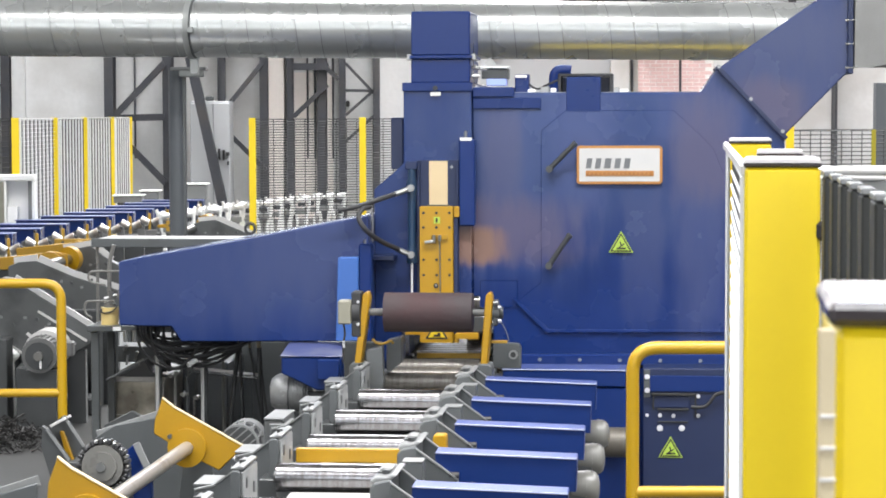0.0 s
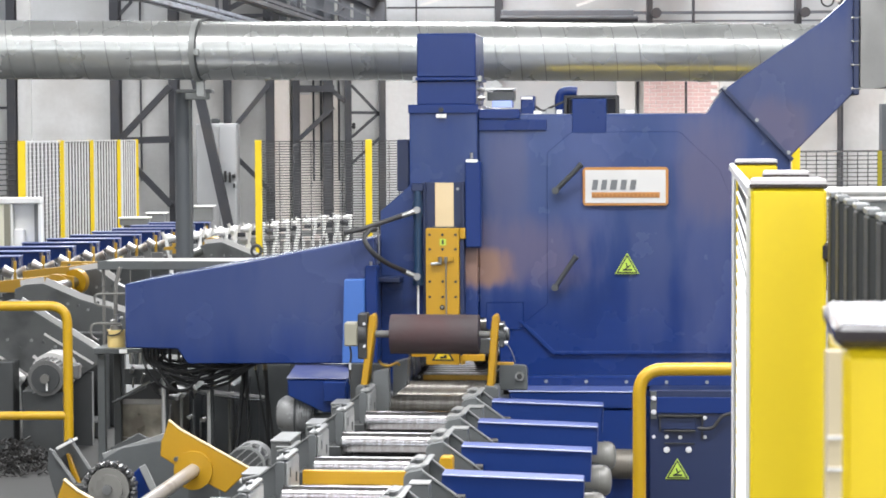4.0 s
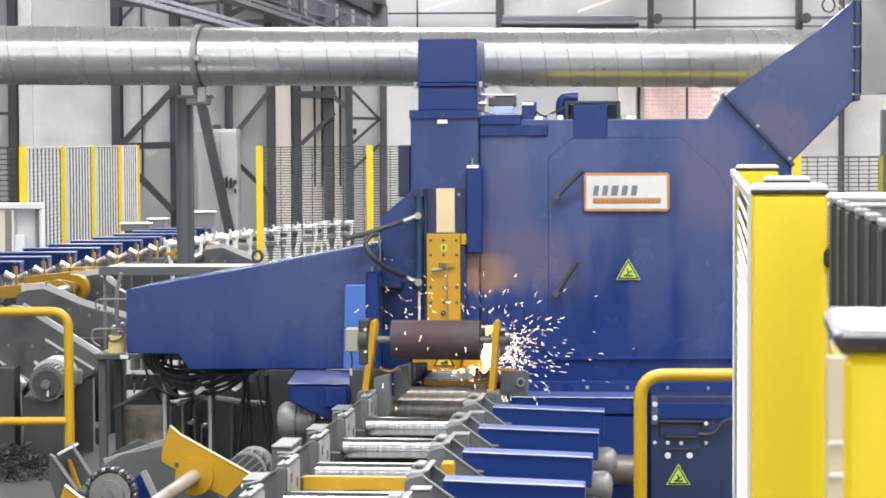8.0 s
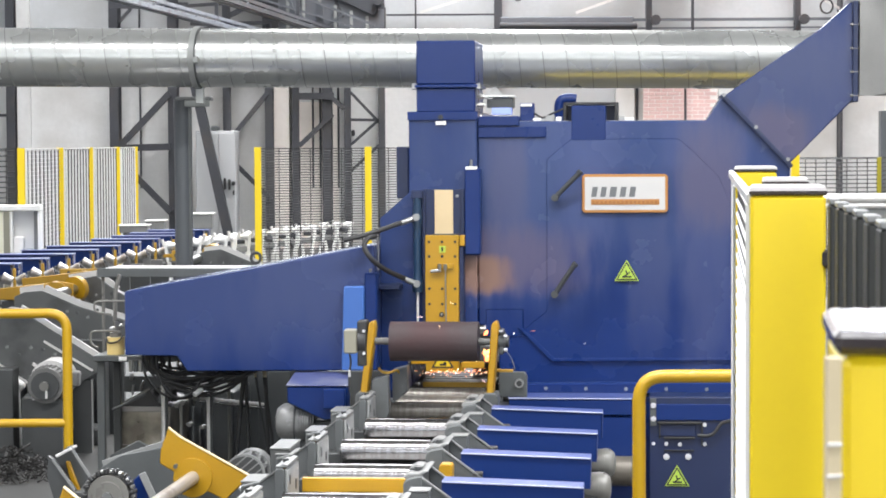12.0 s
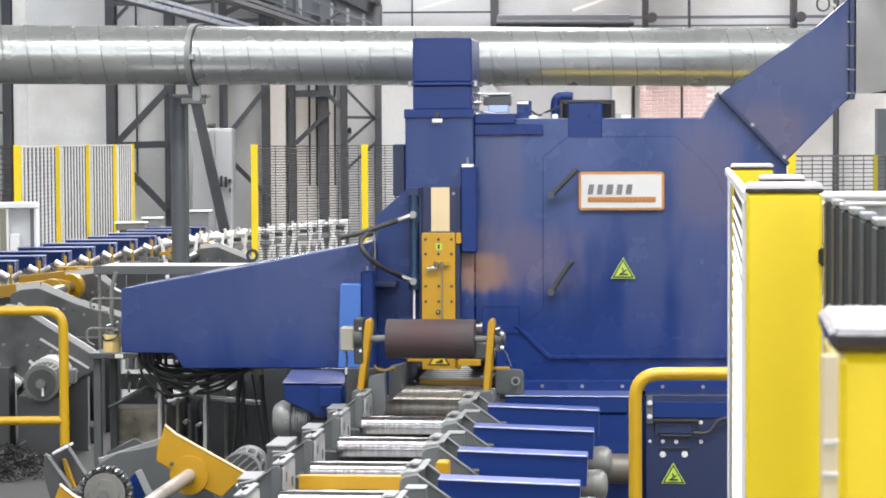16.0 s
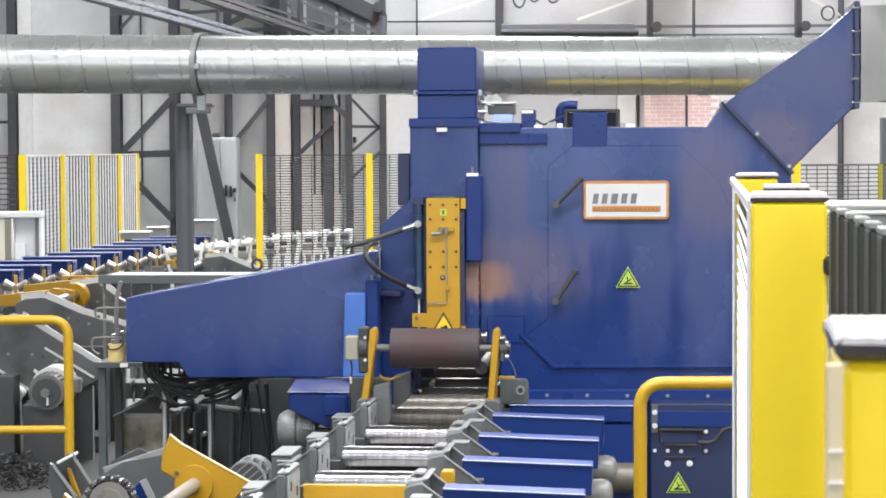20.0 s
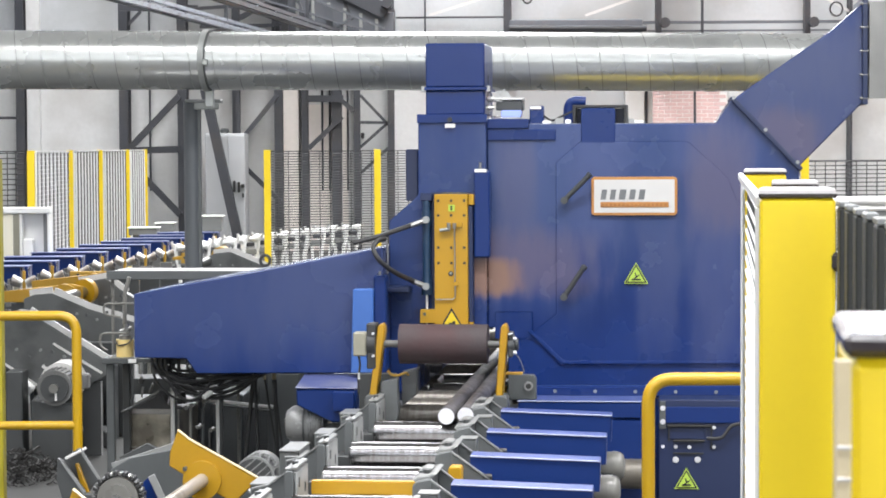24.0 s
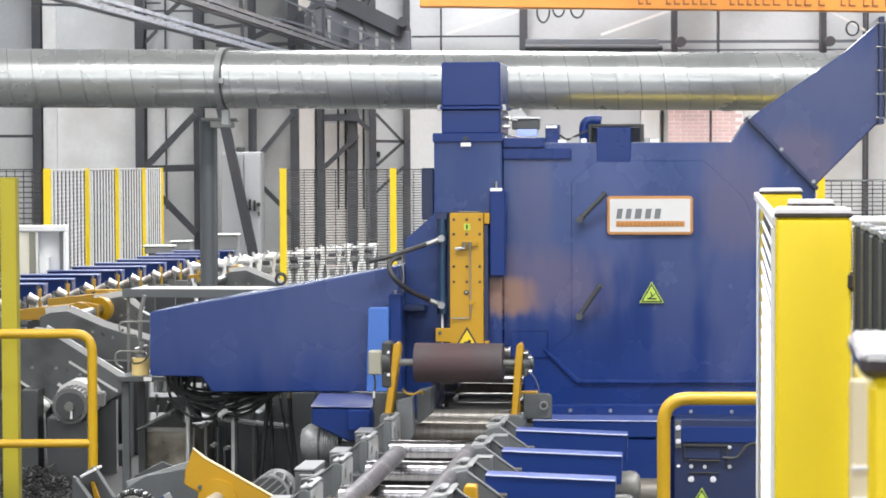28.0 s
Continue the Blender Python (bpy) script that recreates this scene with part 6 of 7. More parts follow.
def make_far_station():
    st = thing("far_roller_station", "inclined steel cone rollers with blue cover on the far conveyor", "conveyor roller", pose(0, 0, 0), group="far conveyor rollers")
    part("cover", prism(bm_new(), [(-0.78, 0.72), (-0.03, 0.72), (-0.03, 0.895), (-0.78, 0.895)], 0.2, 0.42, 0.006), BLUE, st, "blue folded drive cover")
    part("cover_top", box(bm_new(), -0.79, 0.045, 0.18, 0.43, 0.896, 0.906, 0.002), BLUE_TOP, st, "top sheet paled for light from above")
    part("cover_lip", box(bm_new(), 0.035, 0.043, 0.19, 0.42, 0.78, 0.8955, 0.002), BLUE, st, "folded end lip")
    for s, tip in ((-1, 0.058), (1, 0.05)):
        axle = Vector((s * math.cos(0.38), 0, math.sin(0.38)))
        c = Vector((0.045, 0, 0.735))
        cone = part("roller", rod(bm_new(), c + axle * 0.025, c + axle * 0.125, 0.042, 22, tip), CAST_PALE, st, "worn cast cone roller")
        part("hub", rod(bm_new(), c + axle * 0.1255, c + axle * 0.14, 0.025, 12), STEEL_DARK, cone)
        part("arm", beam(bm_new(), c + axle * 0.145, c + axle * 0.15 - Vector((0, 0, 0.2)), 0.03, 0.05), CAST_DARK, st)
    part("yoke", box(bm_new(), -0.03, 0.12, -0.04, 0.04, 0.56, 0.66, 0.006), CAST_DARK, st)
    part("guide_pin", box(bm_new(), 0.0, 0.03, 0.14, 0.17, 0.6, 0.86, 0.004), YELLOW_DULL, st, "dirty yellow guide strip")
    part("leg", box(bm_new(), -0.2, 0.2, -0.03, 0.05, 0.0, 0.56, 0.004), GREY_DARK, st)
    return st


far_one = make_far_station()
far_one.matrix_basis = pose(-4.36, 20.9, 0)
for i in range(1, 11):
    copy_thing(far_one, pose(-4.36 + 0.106 * i, 20.9 + 0.95 * i, 0))
solid("far_conveyor_beam", box(bm_new(), -4.7, -4.6, 19.8, 31.5, 0.4, 0.5), GREY, "grey beam of the far conveyor", "beam")

# yellow tie bars between the far rollers and the transfer arms
for x0, z0, x1, z1, y, h in ((-3.70, 0.905, -3.29, 0.86, 19.6, 0.13), (-3.44, 0.965, -3.06, 0.965, 19.95, 0.07), (-3.12, 0.87, -2.92, 0.88, 25.4, 0.12)):
    tb = thing("tie_bar", "dirty yellow tie bar beside the far conveyor", "bar", pose(0, y, 0), group="far tie bars")
    part("plate", prism(bm_new(), [(x0, z0 - h), (x1, z1 - h), (x1, z1), (x0, z0)], 0.0, 0.05, 0.004), YELLOW_DULL, tb)
    part("post", box(bm_new(), x0 + 0.05, x0 + 0.12, 0.051, 0.12, 0.0, min(z0, z1) - 0.01, 0.004), GREY_DARK, tb)
    for u in (0.2, 0.75):
        part("bolt", rod(bm_new(), (x0 + (x1 - x0) * u, -0.012, z0 - h * 0.45), (x0 + (x1 - x0) * u, 0.0, z0 - h * 0.45), 0.014, 10), GREY_DARK, tb)

# yellow lever pairs at the far conveyor
for x, z, dd, k in ((-3.255, 0.922, 17.5, 1.0), (-3.273, 0.92, 19.0, 1.0), (-3.146, 0.788, 26.0, 0.45)):
    lv = thing("tilting_lever", "yellow tilting lever at the far conveyor", "lever", pose(x, dd, 0), group="far levers")
    part("plate", prism(bm_new(), [(x_ * k, z + z_ * k) for x_, z_ in ((-0.32, 0.02), (0.25, 0.08), (0.34, 0.06), (0.34, -0.08), (0.2, -0.13), (-0.1, -0.06), (-0.32, -0.06))], -0.02, 0.02, 0.004), YELLOW, lv)
    part("hub", rod(bm_new(), (0.2 * k, -0.05, z - 0.04 * k), (0.2 * k, 0.05, z - 0.04 * k), 0.12 * k, 28), YELLOW, lv)
    part("post", box(bm_new(), 0.12 * k, 0.28 * k, -0.02, 0.06, 0.0, z - 0.1 * k), GREY_DARK, lv)
for p, q in (((-3.062, 17.200, 0.902), (-2.930, 17.600, 0.933)), ((-2.738, 23.500, 0.828), (-2.585, 24.500, 0.874))):
    sh = thing("drive_shaft", "bright steel drive shaft with yellow hub", "shaft")
    part("shaft", rod(bm_new(), p, q, 0.042, 20), STEEL, sh)
    part("hub", rod(bm_new(), Vector(q) - Vector((0, 0, 0)), Vector(q) + (Vector(q) - Vector(p)) * 0.15, 0.1, 24), YELLOW, sh)
    part("post", box(bm_new(), p[0] - 0.04, p[0] + 0.04, p[1], p[1] + 0.08, 0.0, p[2]), GREY_DARK, sh)

# grey inclined transfer arms; pale strips paint the light on upper edges


def transfer_arm(dd, outline, rims, legs):
    arm = thing("transfer_conveyor", "grey painted inclined transfer conveyor side with edges painted as lit", "conveyor", pose(0, dd, 0), group="transfer conveyors")
    part("plate", prism(bm_new(), outline, 0.0, 0.14, 0.004), ARM_GREY, arm)
    for x0, z0, x1, z1, w, deep in rims:
        part("edge", beam(bm_new(), (x0, deep * 0.25 - 0.012, z0), (x1, deep * 0.25 - 0.012, z1), w * 0.5, deep * 0.5), PALE_STEEL, arm)
    xs, zs = [x for x, z in outline], [z for x, z in outline]
    for k in range(7):
        x, z = min(xs) + (max(xs) - min(xs)) * (0.2 + 0.09 * k), sum(zs) / len(zs) + 0.03 * math.sin(k * 2.3)
        part("bolt", rod(bm_new(), (x, -0.012, z), (x, 0.0, z), 0.011, 8), GREY_LIGHT if k % 2 else GREY_DARK, arm)
    low = min(zs)
    for x in legs:
        part("post", box(bm_new(), x - 0.06, x + 0.06, 0.03, 0.11, 0.0, low + 0.05), GREY_DARK, arm)
    return arm


transfer_arm(16.5, [(-3.184, 0.953), (-3.110, 0.986), (-2.978, 0.995), (-2.714, 0.879), (-2.384, 0.779), (-2.359, 0.580), (-2.656, 0.580), (-3.028, 0.829), (-3.184, 0.850)],
             [(*(-3.143, 0.978), *(-2.970, 0.999), 0.02, 0.16), (*(-2.970, 0.999), *(-2.714, 0.883), 0.03, 0.16), (*(-2.714, 0.883), *(-2.384, 0.779), 0.014, 0.16)], (-2.986, -2.450))
transfer_arm(15.0, [(-3.203, 0.846), (-2.940, 0.978), (-2.865, 0.967), (-2.355, 0.642), (-2.317, 0.563), (-2.490, 0.457), (-2.790, 0.442), (-3.030, 0.638), (-3.203, 0.714)],
             [(*(-2.865, 0.963), *(-2.355, 0.638), 0.035, 0.16), (*(-2.700, 0.755), *(-2.377, 0.555), 0.02, 0.03), (*(-2.655, 0.646), *(-2.453, 0.532), 0.014, 0.03), (*(-3.052, 0.638), *(-2.752, 0.438), 0.02, 0.03), (*(-2.775, 0.608), *(-2.730, 0.570), 0.03, 0.04)], (-3.127, -2.453))
transfer_arm(18.0, [(-3.033, 0.979), (-2.817, 1.016), (-2.646, 0.889), (-2.574, 0.853), (-2.574, 0.627), (-2.988, 0.717)],
             [(*(-3.033, 0.984), *(-2.808, 1.020), 0.016, 0.16), (*(-2.808, 1.020), *(-2.655, 0.894), 0.034, 0.16)], (-2.853,))
transfer_arm(24.0, [(-2.748, 0.850), (-2.592, 0.928), (-2.424, 0.946), (-2.004, 0.765), (-2.004, 0.573), (-2.664, 0.633)],
             [(*(-2.604, 0.928), *(-2.412, 0.952), 0.03, 0.16), (*(-2.412, 0.952), *(-2.004, 0.771), 0.04, 0.16)], (-2.304,))
mt = thing("transfer_motor", "grey geared motor with fan cowl under the arm", "motor")
mx, mz = -2.606, 0.510
part("cowl", rod(bm_new(), (mx, 14.5, mz), (mx, 14.85, mz), 0.115, 32), CAST_DARK, mt)
part("cowl_face", rod(bm_new(), (mx, 14.48, mz), (mx, 14.5, mz), 0.09, 32), GREY_DARK, mt)
part("shaft_end", rod(bm_new(), (mx, 14.45, mz), (mx, 14.48, mz), 0.03, 16), CAST, mt)
part("fan_housing", rod(bm_new(), (mx, 14.7, mz + 0.01), (mx, 14.95, mz + 0.01), 0.135, 32), PALE_STEEL, mt)
for k in range(14):
    an = math.pi * k / 13
    part("cooling_rib", beam(bm_new(), (mx + 0.118 * math.cos(an), 14.52, mz + 0.118 * math.sin(an)), (mx + 0.118 * math.cos(an), 14.68, mz + 0.118 * math.sin(an)), 0.006, 0.014), CAST_DARK, mt)
part("name_plate", box(bm_new(), mx + 0.005, mx + 0.018, 14.47, 14.479, mz - 0.08, mz - 0.03), WHITE, mt)
part("terminal_box", box(bm_new(), mx + 0.13, mx + 0.2, 14.6, 14.7, mz - 0.02, mz + 0.08, 0.01), CAST_DARK, mt)
part("foot", box(bm_new(), mx - 0.1, mx + 0.1, 14.55, 14.95, 0.0, mz - 0.1), GREY_DARK, mt)
solid("gear_block", box(bm_new(), -2.808, -2.532, 14.75, 15.1, 0.0, 0.407, 0.01), GREY_DARK, "dark grey gear block under the transfer arms", "gearbox")
for x0, x1, y, z1 in ((-2.982, -2.871, 14.8, 0.586), (-2.718, -2.574, 16.5, 0.582), (-2.873, -2.599, 15.2, 0.375)):
    solid("machine_frame", box(bm_new(), x0, x1, y, y + 0.2, 0.0, z1, 0.006), GREY_DARK, "dark grey frame upright of the transfer machine", "frame", group="transfer frames")
# white plate in place of the bright wall beyond a gap
solid("white_sack", prism(bm_new(), [(-2.968, 0.487), (-2.899, 0.440), (-2.899, 0.409), (-2.938, 0.371), (-2.922, 0.0), (-2.976, 0.0)], 15.25, 15.4, 0.01), WHITE, "white plate standing in for bright wall behind a gap", "sack")
scrap = thing("scrap_heap", "grey heap of swarf and rags on the floor", "heap", kind="stuff")
bm = bm_new()
random.seed(12)
for k in range(420):
    a, r = random.uniform(0, 6.28), random.uniform(0, 0.42)
    h = 0.2 * (1 - r / 0.43)
    p = Vector((-2.72 + r * math.cos(a), 14.0 + r * math.sin(a), random.uniform(0.0, max(h, 0.02))))
    q = p + Vector((random.uniform(-0.05, 0.05), random.uniform(-0.05, 0.05), random.uniform(0.0, 0.03)))
    beam(bm, p, q, random.uniform(0.004, 0.014), random.uniform(0.003, 0.012))
part("swarf", bm, SWARF, scrap)

# far roller stands
def make_stand():
    t = thing("roller_stand", "pale steel roller stand with waisted roller", "roller stand", pose(0, 0, 0), group="far roller stands")
    for s in (-1, 1):
        part("upright", prism(bm_new(), [(s * 0.045, 0.0), (s * 0.085, 0.0), (s * 0.075, 0.55), (s * 0.125, 0.74), (s * 0.135, 0.9), (s * 0.11, 0.9), (s * 0.09, 0.78), (s * 0.04, 0.56)], -0.035, 0.035, 0.004), WHITE, t)
        part("roller", turned(bm_new(), [(0.0, 0.024), (s * 0.03, 0.03), (s * 0.09, 0.055), (s * 0.1, 0.05)], (0, 0, 0.86), "X", 14), WHITE, t)
        part("side_knob", rod(bm_new(), (s * 0.14, 0, 0.84), (s * 0.165, 0, 0.93), 0.02, 10), PALE_STEEL, t)
    part("yoke", box(bm_new(), -0.08, 0.08, -0.045, 0.045, 0.66, 0.73, 0.008), GREY_LIGHT, t)
    part("clamp", box(bm_new(), -0.05, 0.05, -0.05, 0.05, 0.76, 0.82, 0.01), STEEL_DARK, t)
    return t


stand_one = make_stand()
stand_one.matrix_basis = pose(-3.267, 27.0, 0)
for i in range(1, 14):
    d = 27.0 + 0.5 * i
    copy_thing(stand_one, pose((-0.121 + 0.00575 * i) * d + random.uniform(-0.03, 0.03), d, 0.0, 0, 0, random.uniform(-30, 30)))

# white machine cabinet and boxes behind the far conveyor
wc = thing("white_cabinet", "white machine cabinet with open grey front", "cabinet")
y = 25.0
part("top", box(bm_new(), -5.15, -4.519, y - 0.02, y + 0.14, 1.335, 1.402, 0.008), WHITE, wc)
part("back_panel", box(bm_new(), -4.93, -4.552, y + 0.11, y + 0.13, 0.0, 1.33), WHITE, wc)
part("left_side", box(bm_new(), -5.15, -4.86, y, y + 0.13, 0.0, 1.33, 0.006), CREAM_PALE, wc, "pale cream side panel")
part("side_strip", box(bm_new(), -4.93, -4.861, y - 0.008, y - 0.001, 0.0, 1.325, 0.002), OLIVE, wc, "olive-grey edge strip")
part("post", box(bm_new(), -4.858, -4.833, y - 0.01, y + 0.105, 0.0, 1.33, 0.004), WHITE, wc)
part("right_side", box(bm_new(), -4.551, -4.521, y - 0.01, y + 0.13, 0.0, 1.33, 0.004), WHITE, wc)
part("inner_box", box(bm_new(), -4.83, -4.715, y + 0.01, y + 0.1, 0.0, 1.05, 0.01), WHITE, wc)
part("inner_post", box(bm_new(), -4.603, -4.555, y + 0.05, y + 0.105, 0.0, 1.33), GREY_LIGHT, wc)
for x0, x1, dd, z0, z1 in ((-4.818, -4.405, 33.0, 0.776, 0.875), (-4.556, -4.284, 34.0, 0.789, 0.908), (-3.859, -3.561, 34.0, 0.789, 1.01)):
    bx = thing("equipment_box", "pale grey equipment box behind the conveyor", "box", group="equipment boxes")
    part("body", box(bm_new(), x0, x1, dd, dd + 0.3, z0, z1, 0.01), GREY_LIGHT, bx)
    part("lid", box(bm_new(), x0 - 0.02, x1 + 0.02, dd - 0.02, dd + 0.32, z1, z1 + 0.02, 0.004), WHITE, bx)
    part("stand", box(bm_new(), x0 + 0.05, x1 - 0.05, dd + 0.05, dd + 0.25, 0.0, z0), GREY_DARK, bx)

# ---- steel structure in front of the far wall ----
Y = 44.6


def column(a, b, m=STEEL_DARK, y=Y, top=ROOF, label="dark steel wall column"):
    c = thing("wall_column", label, "column", group="wall columns", kind="structure")
    part("web", box(bm_new(), (a + b) / 2 - 0.012, (a + b) / 2 + 0.012, y - 0.1, y + 0.3, 0.0, top), m, c)
    part("flange", box(bm_new(), a, b, y - 0.12, y - 0.1, 0.0, top), m, c)
    part("flange", box(bm_new(), a, b, y + 0.3, y + 0.32, 0.0, top), m, c)
    return c


for x0, x1 in ((-8.686, -8.519), (-6.657, -6.478), (-5.508, -5.33), (-4.427, -4.304), (-3.601, -3.445), (-3.066, -2.955), (-2.475, -2.297), (-2.04, -1.929), (-1.371, -1.249)):
    column(x0, x1)
for x0, x1 in ((-9.522, -9.433), (7.705, 7.749)):
    column(x0, x1)


def brace(x0, z0, x1, z1, w=0.1, y=Y - 0.2, m=STEEL_DARK):
    bm = beam(bm_new(), (x0, y, z0), (x1, y, z1), w, w)
    return solid("brace", bm, m, "dark steel brace between wall columns", "brace", group="wall braces", kind="structure")


for b in ((-6.438, 2.044, -5.461, 3.065, 0.122), (-6.371, 1.689, -5.461, 0.734, 0.122), (-6.46, 2.0, -5.461, 2.022, 0.133), (-4.174, 2.288, -3.541, 3.065, 0.089), (-4.151, 1.644, -3.485, 0.978, 0.089), (-2.93, 2.022, -2.264, 2.643, 0.089), (-2.93, 2.998, -2.242, 2.998, 0.133), (-2.32, 2.998, -2.042, 2.754, 0.089), (-1.909, 3.065, -1.354, 2.477, 0.056), (-1.909, 2.044, -1.354, 2.532, 0.056), (-1.931, 2.532, -1.332, 2.521, 0.056), (-1.909, 1.533, -1.354, 2.033, 0.056), (-9.391, 2.654, -8.636, 2.654, 0.056), (-4.307, 3.087, -4.307, 2.31, 0.089)):
    brace(*b)
brace(-4.806, 3.165, -4.181, 0.234, 0.183, 43.1)
for x in (-2.683, -2.537, -2.312, -6.106, -2.178):
    solid("wall_conduit", rod(bm_new(), (x, 44.9, 1.2), (x, 44.9, ROOF), 0.02, 8), STEEL_DARK, "thin dark conduit on the wall", "conduit", group="wall conduits", kind="structure")
solid("wall_panel", box(bm_new(), -3.060, -2.183, 44.93, 44.995, 0.0, 2.895), PLASTER_WARM, "brownish panel on the far wall", "wall panel", kind="structure")
solid("wall_panel", box(bm_new(), -3.442, -3.139, 44.7, 44.99, 0.0, ROOF), PLASTER_WARM, "pinkish pilaster of the far wall", "pilaster", kind="structure")
solid("wall_pier", box(bm_new(), -8.539, -8.280, 44.85, 44.99, 0.0, ROOF), PLASTER, "pale pier beside a steel column", "pier", kind="structure")
solid("wall_pier", box(bm_new(), 3.307, 3.667, 44.6, 44.99, 0.0, 3.208), PLASTER, "pale pier beside the brick infill", "pier", kind="structure")
solid("wall_gate", box(bm_new(), 0.743, 3.307, 44.9, 44.99, 0.0, 3.208), CABINET, "grey metal gate in the far wall", "gate", kind="structure")
for x in (4.703, 3.749):
    solid("wall_conduit", rod(bm_new(), (x, 44.9, 1.2), (x, 44.9, 3.264), 0.025, 8), STEEL_DARK, "thin dark conduit on the wall", "conduit", group="wall conduits", kind="structure")
ec = thing("electrical_cabinet", "tall grey electrical cabinet with black handles", "cabinet")
part("body", box(bm_new(), -4.86, -4.089, 43.5, 44.2, 0.0, 2.326, 0.02), CABINET, ec)
part("door", box(bm_new(), -4.85, -4.425, 43.47, 43.495, 0.1, 2.282, 0.01), CABINET, ec)
part("cable_entry", box(bm_new(), -4.58, -4.42, 43.6, 43.8, 2.327, 2.42, 0.02), GREY, ec)
part("door", box(bm_new(), -4.415, -4.100, 43.47, 43.495, 0.1, 2.282, 0.01), CABINET, ec)
for x0, x1, z0, z1 in ((-4.318, -4.275, 1.198, 1.415), (-4.231, -4.188, 1.187, 1.393), (-4.166, -4.101, 1.274, 1.35), (-4.145, -4.112, 1.089, 1.176)):
    part("handle", box(bm_new(), x0, x1, 43.38, 43.47, z0, z1, 0.01), BLACK, ec)
solid("wall_speck", box(bm_new(), -1.919, -1.852, 44.85, 44.95, 2.212, 2.335, 0.02), BLACK, "small black box on the far wall", "box")

# crane runway rails
for name, x0, x1, y0, y1, gz, h, m in (("runway_rail", -5.2, -3.57, 27.0, 44.4, 4.13, 0.14, GIRDER_PALE), ("runway_rail", -3.79, -2.15, 27.0, 44.4, 4.14, 0.12, STEEL_DARK)):
    g = thing(name, "pale worn rails of the crane runway with lacing", "rail", kind="structure", group="runway rails")
    p0, p1 = Vector((x0, y0, gz)), Vector((x1, y1, gz))
    # one lower chord dark, for the shade under the rails
    for off, dz, w in ((-0.08, 0.0, 0.05), (0.0, 0.06, 0.03), (0.08, 0.0, 0.05), (0.0, h, 0.055)):
        part("chord", beam(bm_new(), p0 + Vector((off, 0, dz)), p1 + Vector((off, 0, dz)), w, w), STEEL_DARK if off < 0 else m, g)
    bm = bm_new()
    for k in range(22):
        a, b = p0.lerp(p1, k / 22), p0.lerp(p1, (k + 1) / 22)
        beam(bm, a + Vector((0.07 if k % 2 else -0.07, 0, 0)), b + Vector((0, 0, h)), 0.016, 0.016)
    part("lacing", bm, GIRDER, g)
    for u in (0.3, 0.72, 0.99):
        c = p0.lerp(p1, u)
        part("hanger", box(bm_new(), c.x - 0.03, c.x + 0.03, c.y - 0.03, c.y + 0.03, gz + h, ROOF), STEEL_DARK, g)
# brackets, knees and ladder stubs at the wall columns
for b in ((-6.5, 4.74, -5.35, 4.71, 0.09), (-6.33, 4.44, -6.1, 4.68, 0.06), (-5.22, 5.02, -4.93, 5.02, 0.035), (-5.22, 4.78, -4.99, 4.77, 0.05), (-5.22, 4.55, -5.01, 4.55, 0.06), (-6.41, 5.2, -6.03, 5.2, 0.035), (-6.37, 5.05, -5.41, 5.045, 0.04), (-5.95, 4.95, -5.59, 5.276, 0.08), (-8.5, 5.19, -6.65, 5.13, 0.05)):
    brace(*b, 43.7)
dk = thing("dark_girder", "dark steel girder with rounded end buffer", "girder", kind="structure")
for x0, z0, x1, z1 in ((-5.3, 5.92, -1.402, 4.333), (-3.876, 4.935, -1.402, 4.19), (-5.3, 5.373, -2.453, 4.278), (-2.453, 4.771, -2.453, 4.278), (-3.11, 5.044, -2.891, 4.387), (-2.015, 4.584, -2.453, 4.234), (-1.796, 4.497, -1.577, 4.212), (-3.329, 5.132, -2.672, 4.365)):
    y = 43.6 + 0.05 * len(dk.children)
    part("member", beam(bm_new(), (x0, y, z0), (x1, y, z1), 0.12, 0.04), GIRDER, dk)
web = part("end_web", prism(bm_new(), [(-3.470, 4.502), (-3.138, 5.322), (-2.475, 5.213), (-1.425, 4.677), (-1.238, 4.677), (-1.238, 4.218), (-3.470, 4.218)], 44.2, 44.3, 0.01), GIRDER, dk)
for k in range(6):
    x = -3.14 + 0.309 * k
    part("web_rib", box(bm_new(), x, x + 0.055, 44.12, 44.199, 4.25, 5.08 - 0.108 * k), CLAMP_GREY, web)
part("top_flange", beam(bm_new(), (-2.602, 44.100, 5.282), (-1.367, 44.100, 4.671), 0.12, 0.3), STEEL_DARK, dk)
part("buffer", rod(bm_new(), (-1.355, 43.7, 4.821), (-1.355, 44.2, 4.821), 0.1, 20), STEEL_DARK, dk)
part("tie", box(bm_new(), -1.435, -1.224, 44.31, 44.9, 4.244, 4.739), STEEL_DARK, dk)
for b in ((-5.348, 4.74, -4.022, 4.829, 0.066), (-5.017, 4.409, -3.47, 4.431, 0.066), (-4.243, 4.574, -2.917, 5.237, 0.099), (-5.569, 4.243, -3.359, 4.453, 0.055), (-3.359, 5.072, -3.359, 4.188, 0.133), (-4.022, 5.624, -1.591, 4.685, 0.055), (-2.475, 5.514, -2.033, 4.519, 0.044), (-2.917, 5.072, -2.917, 4.353, 0.055)):
    brace(*b, 44.2)

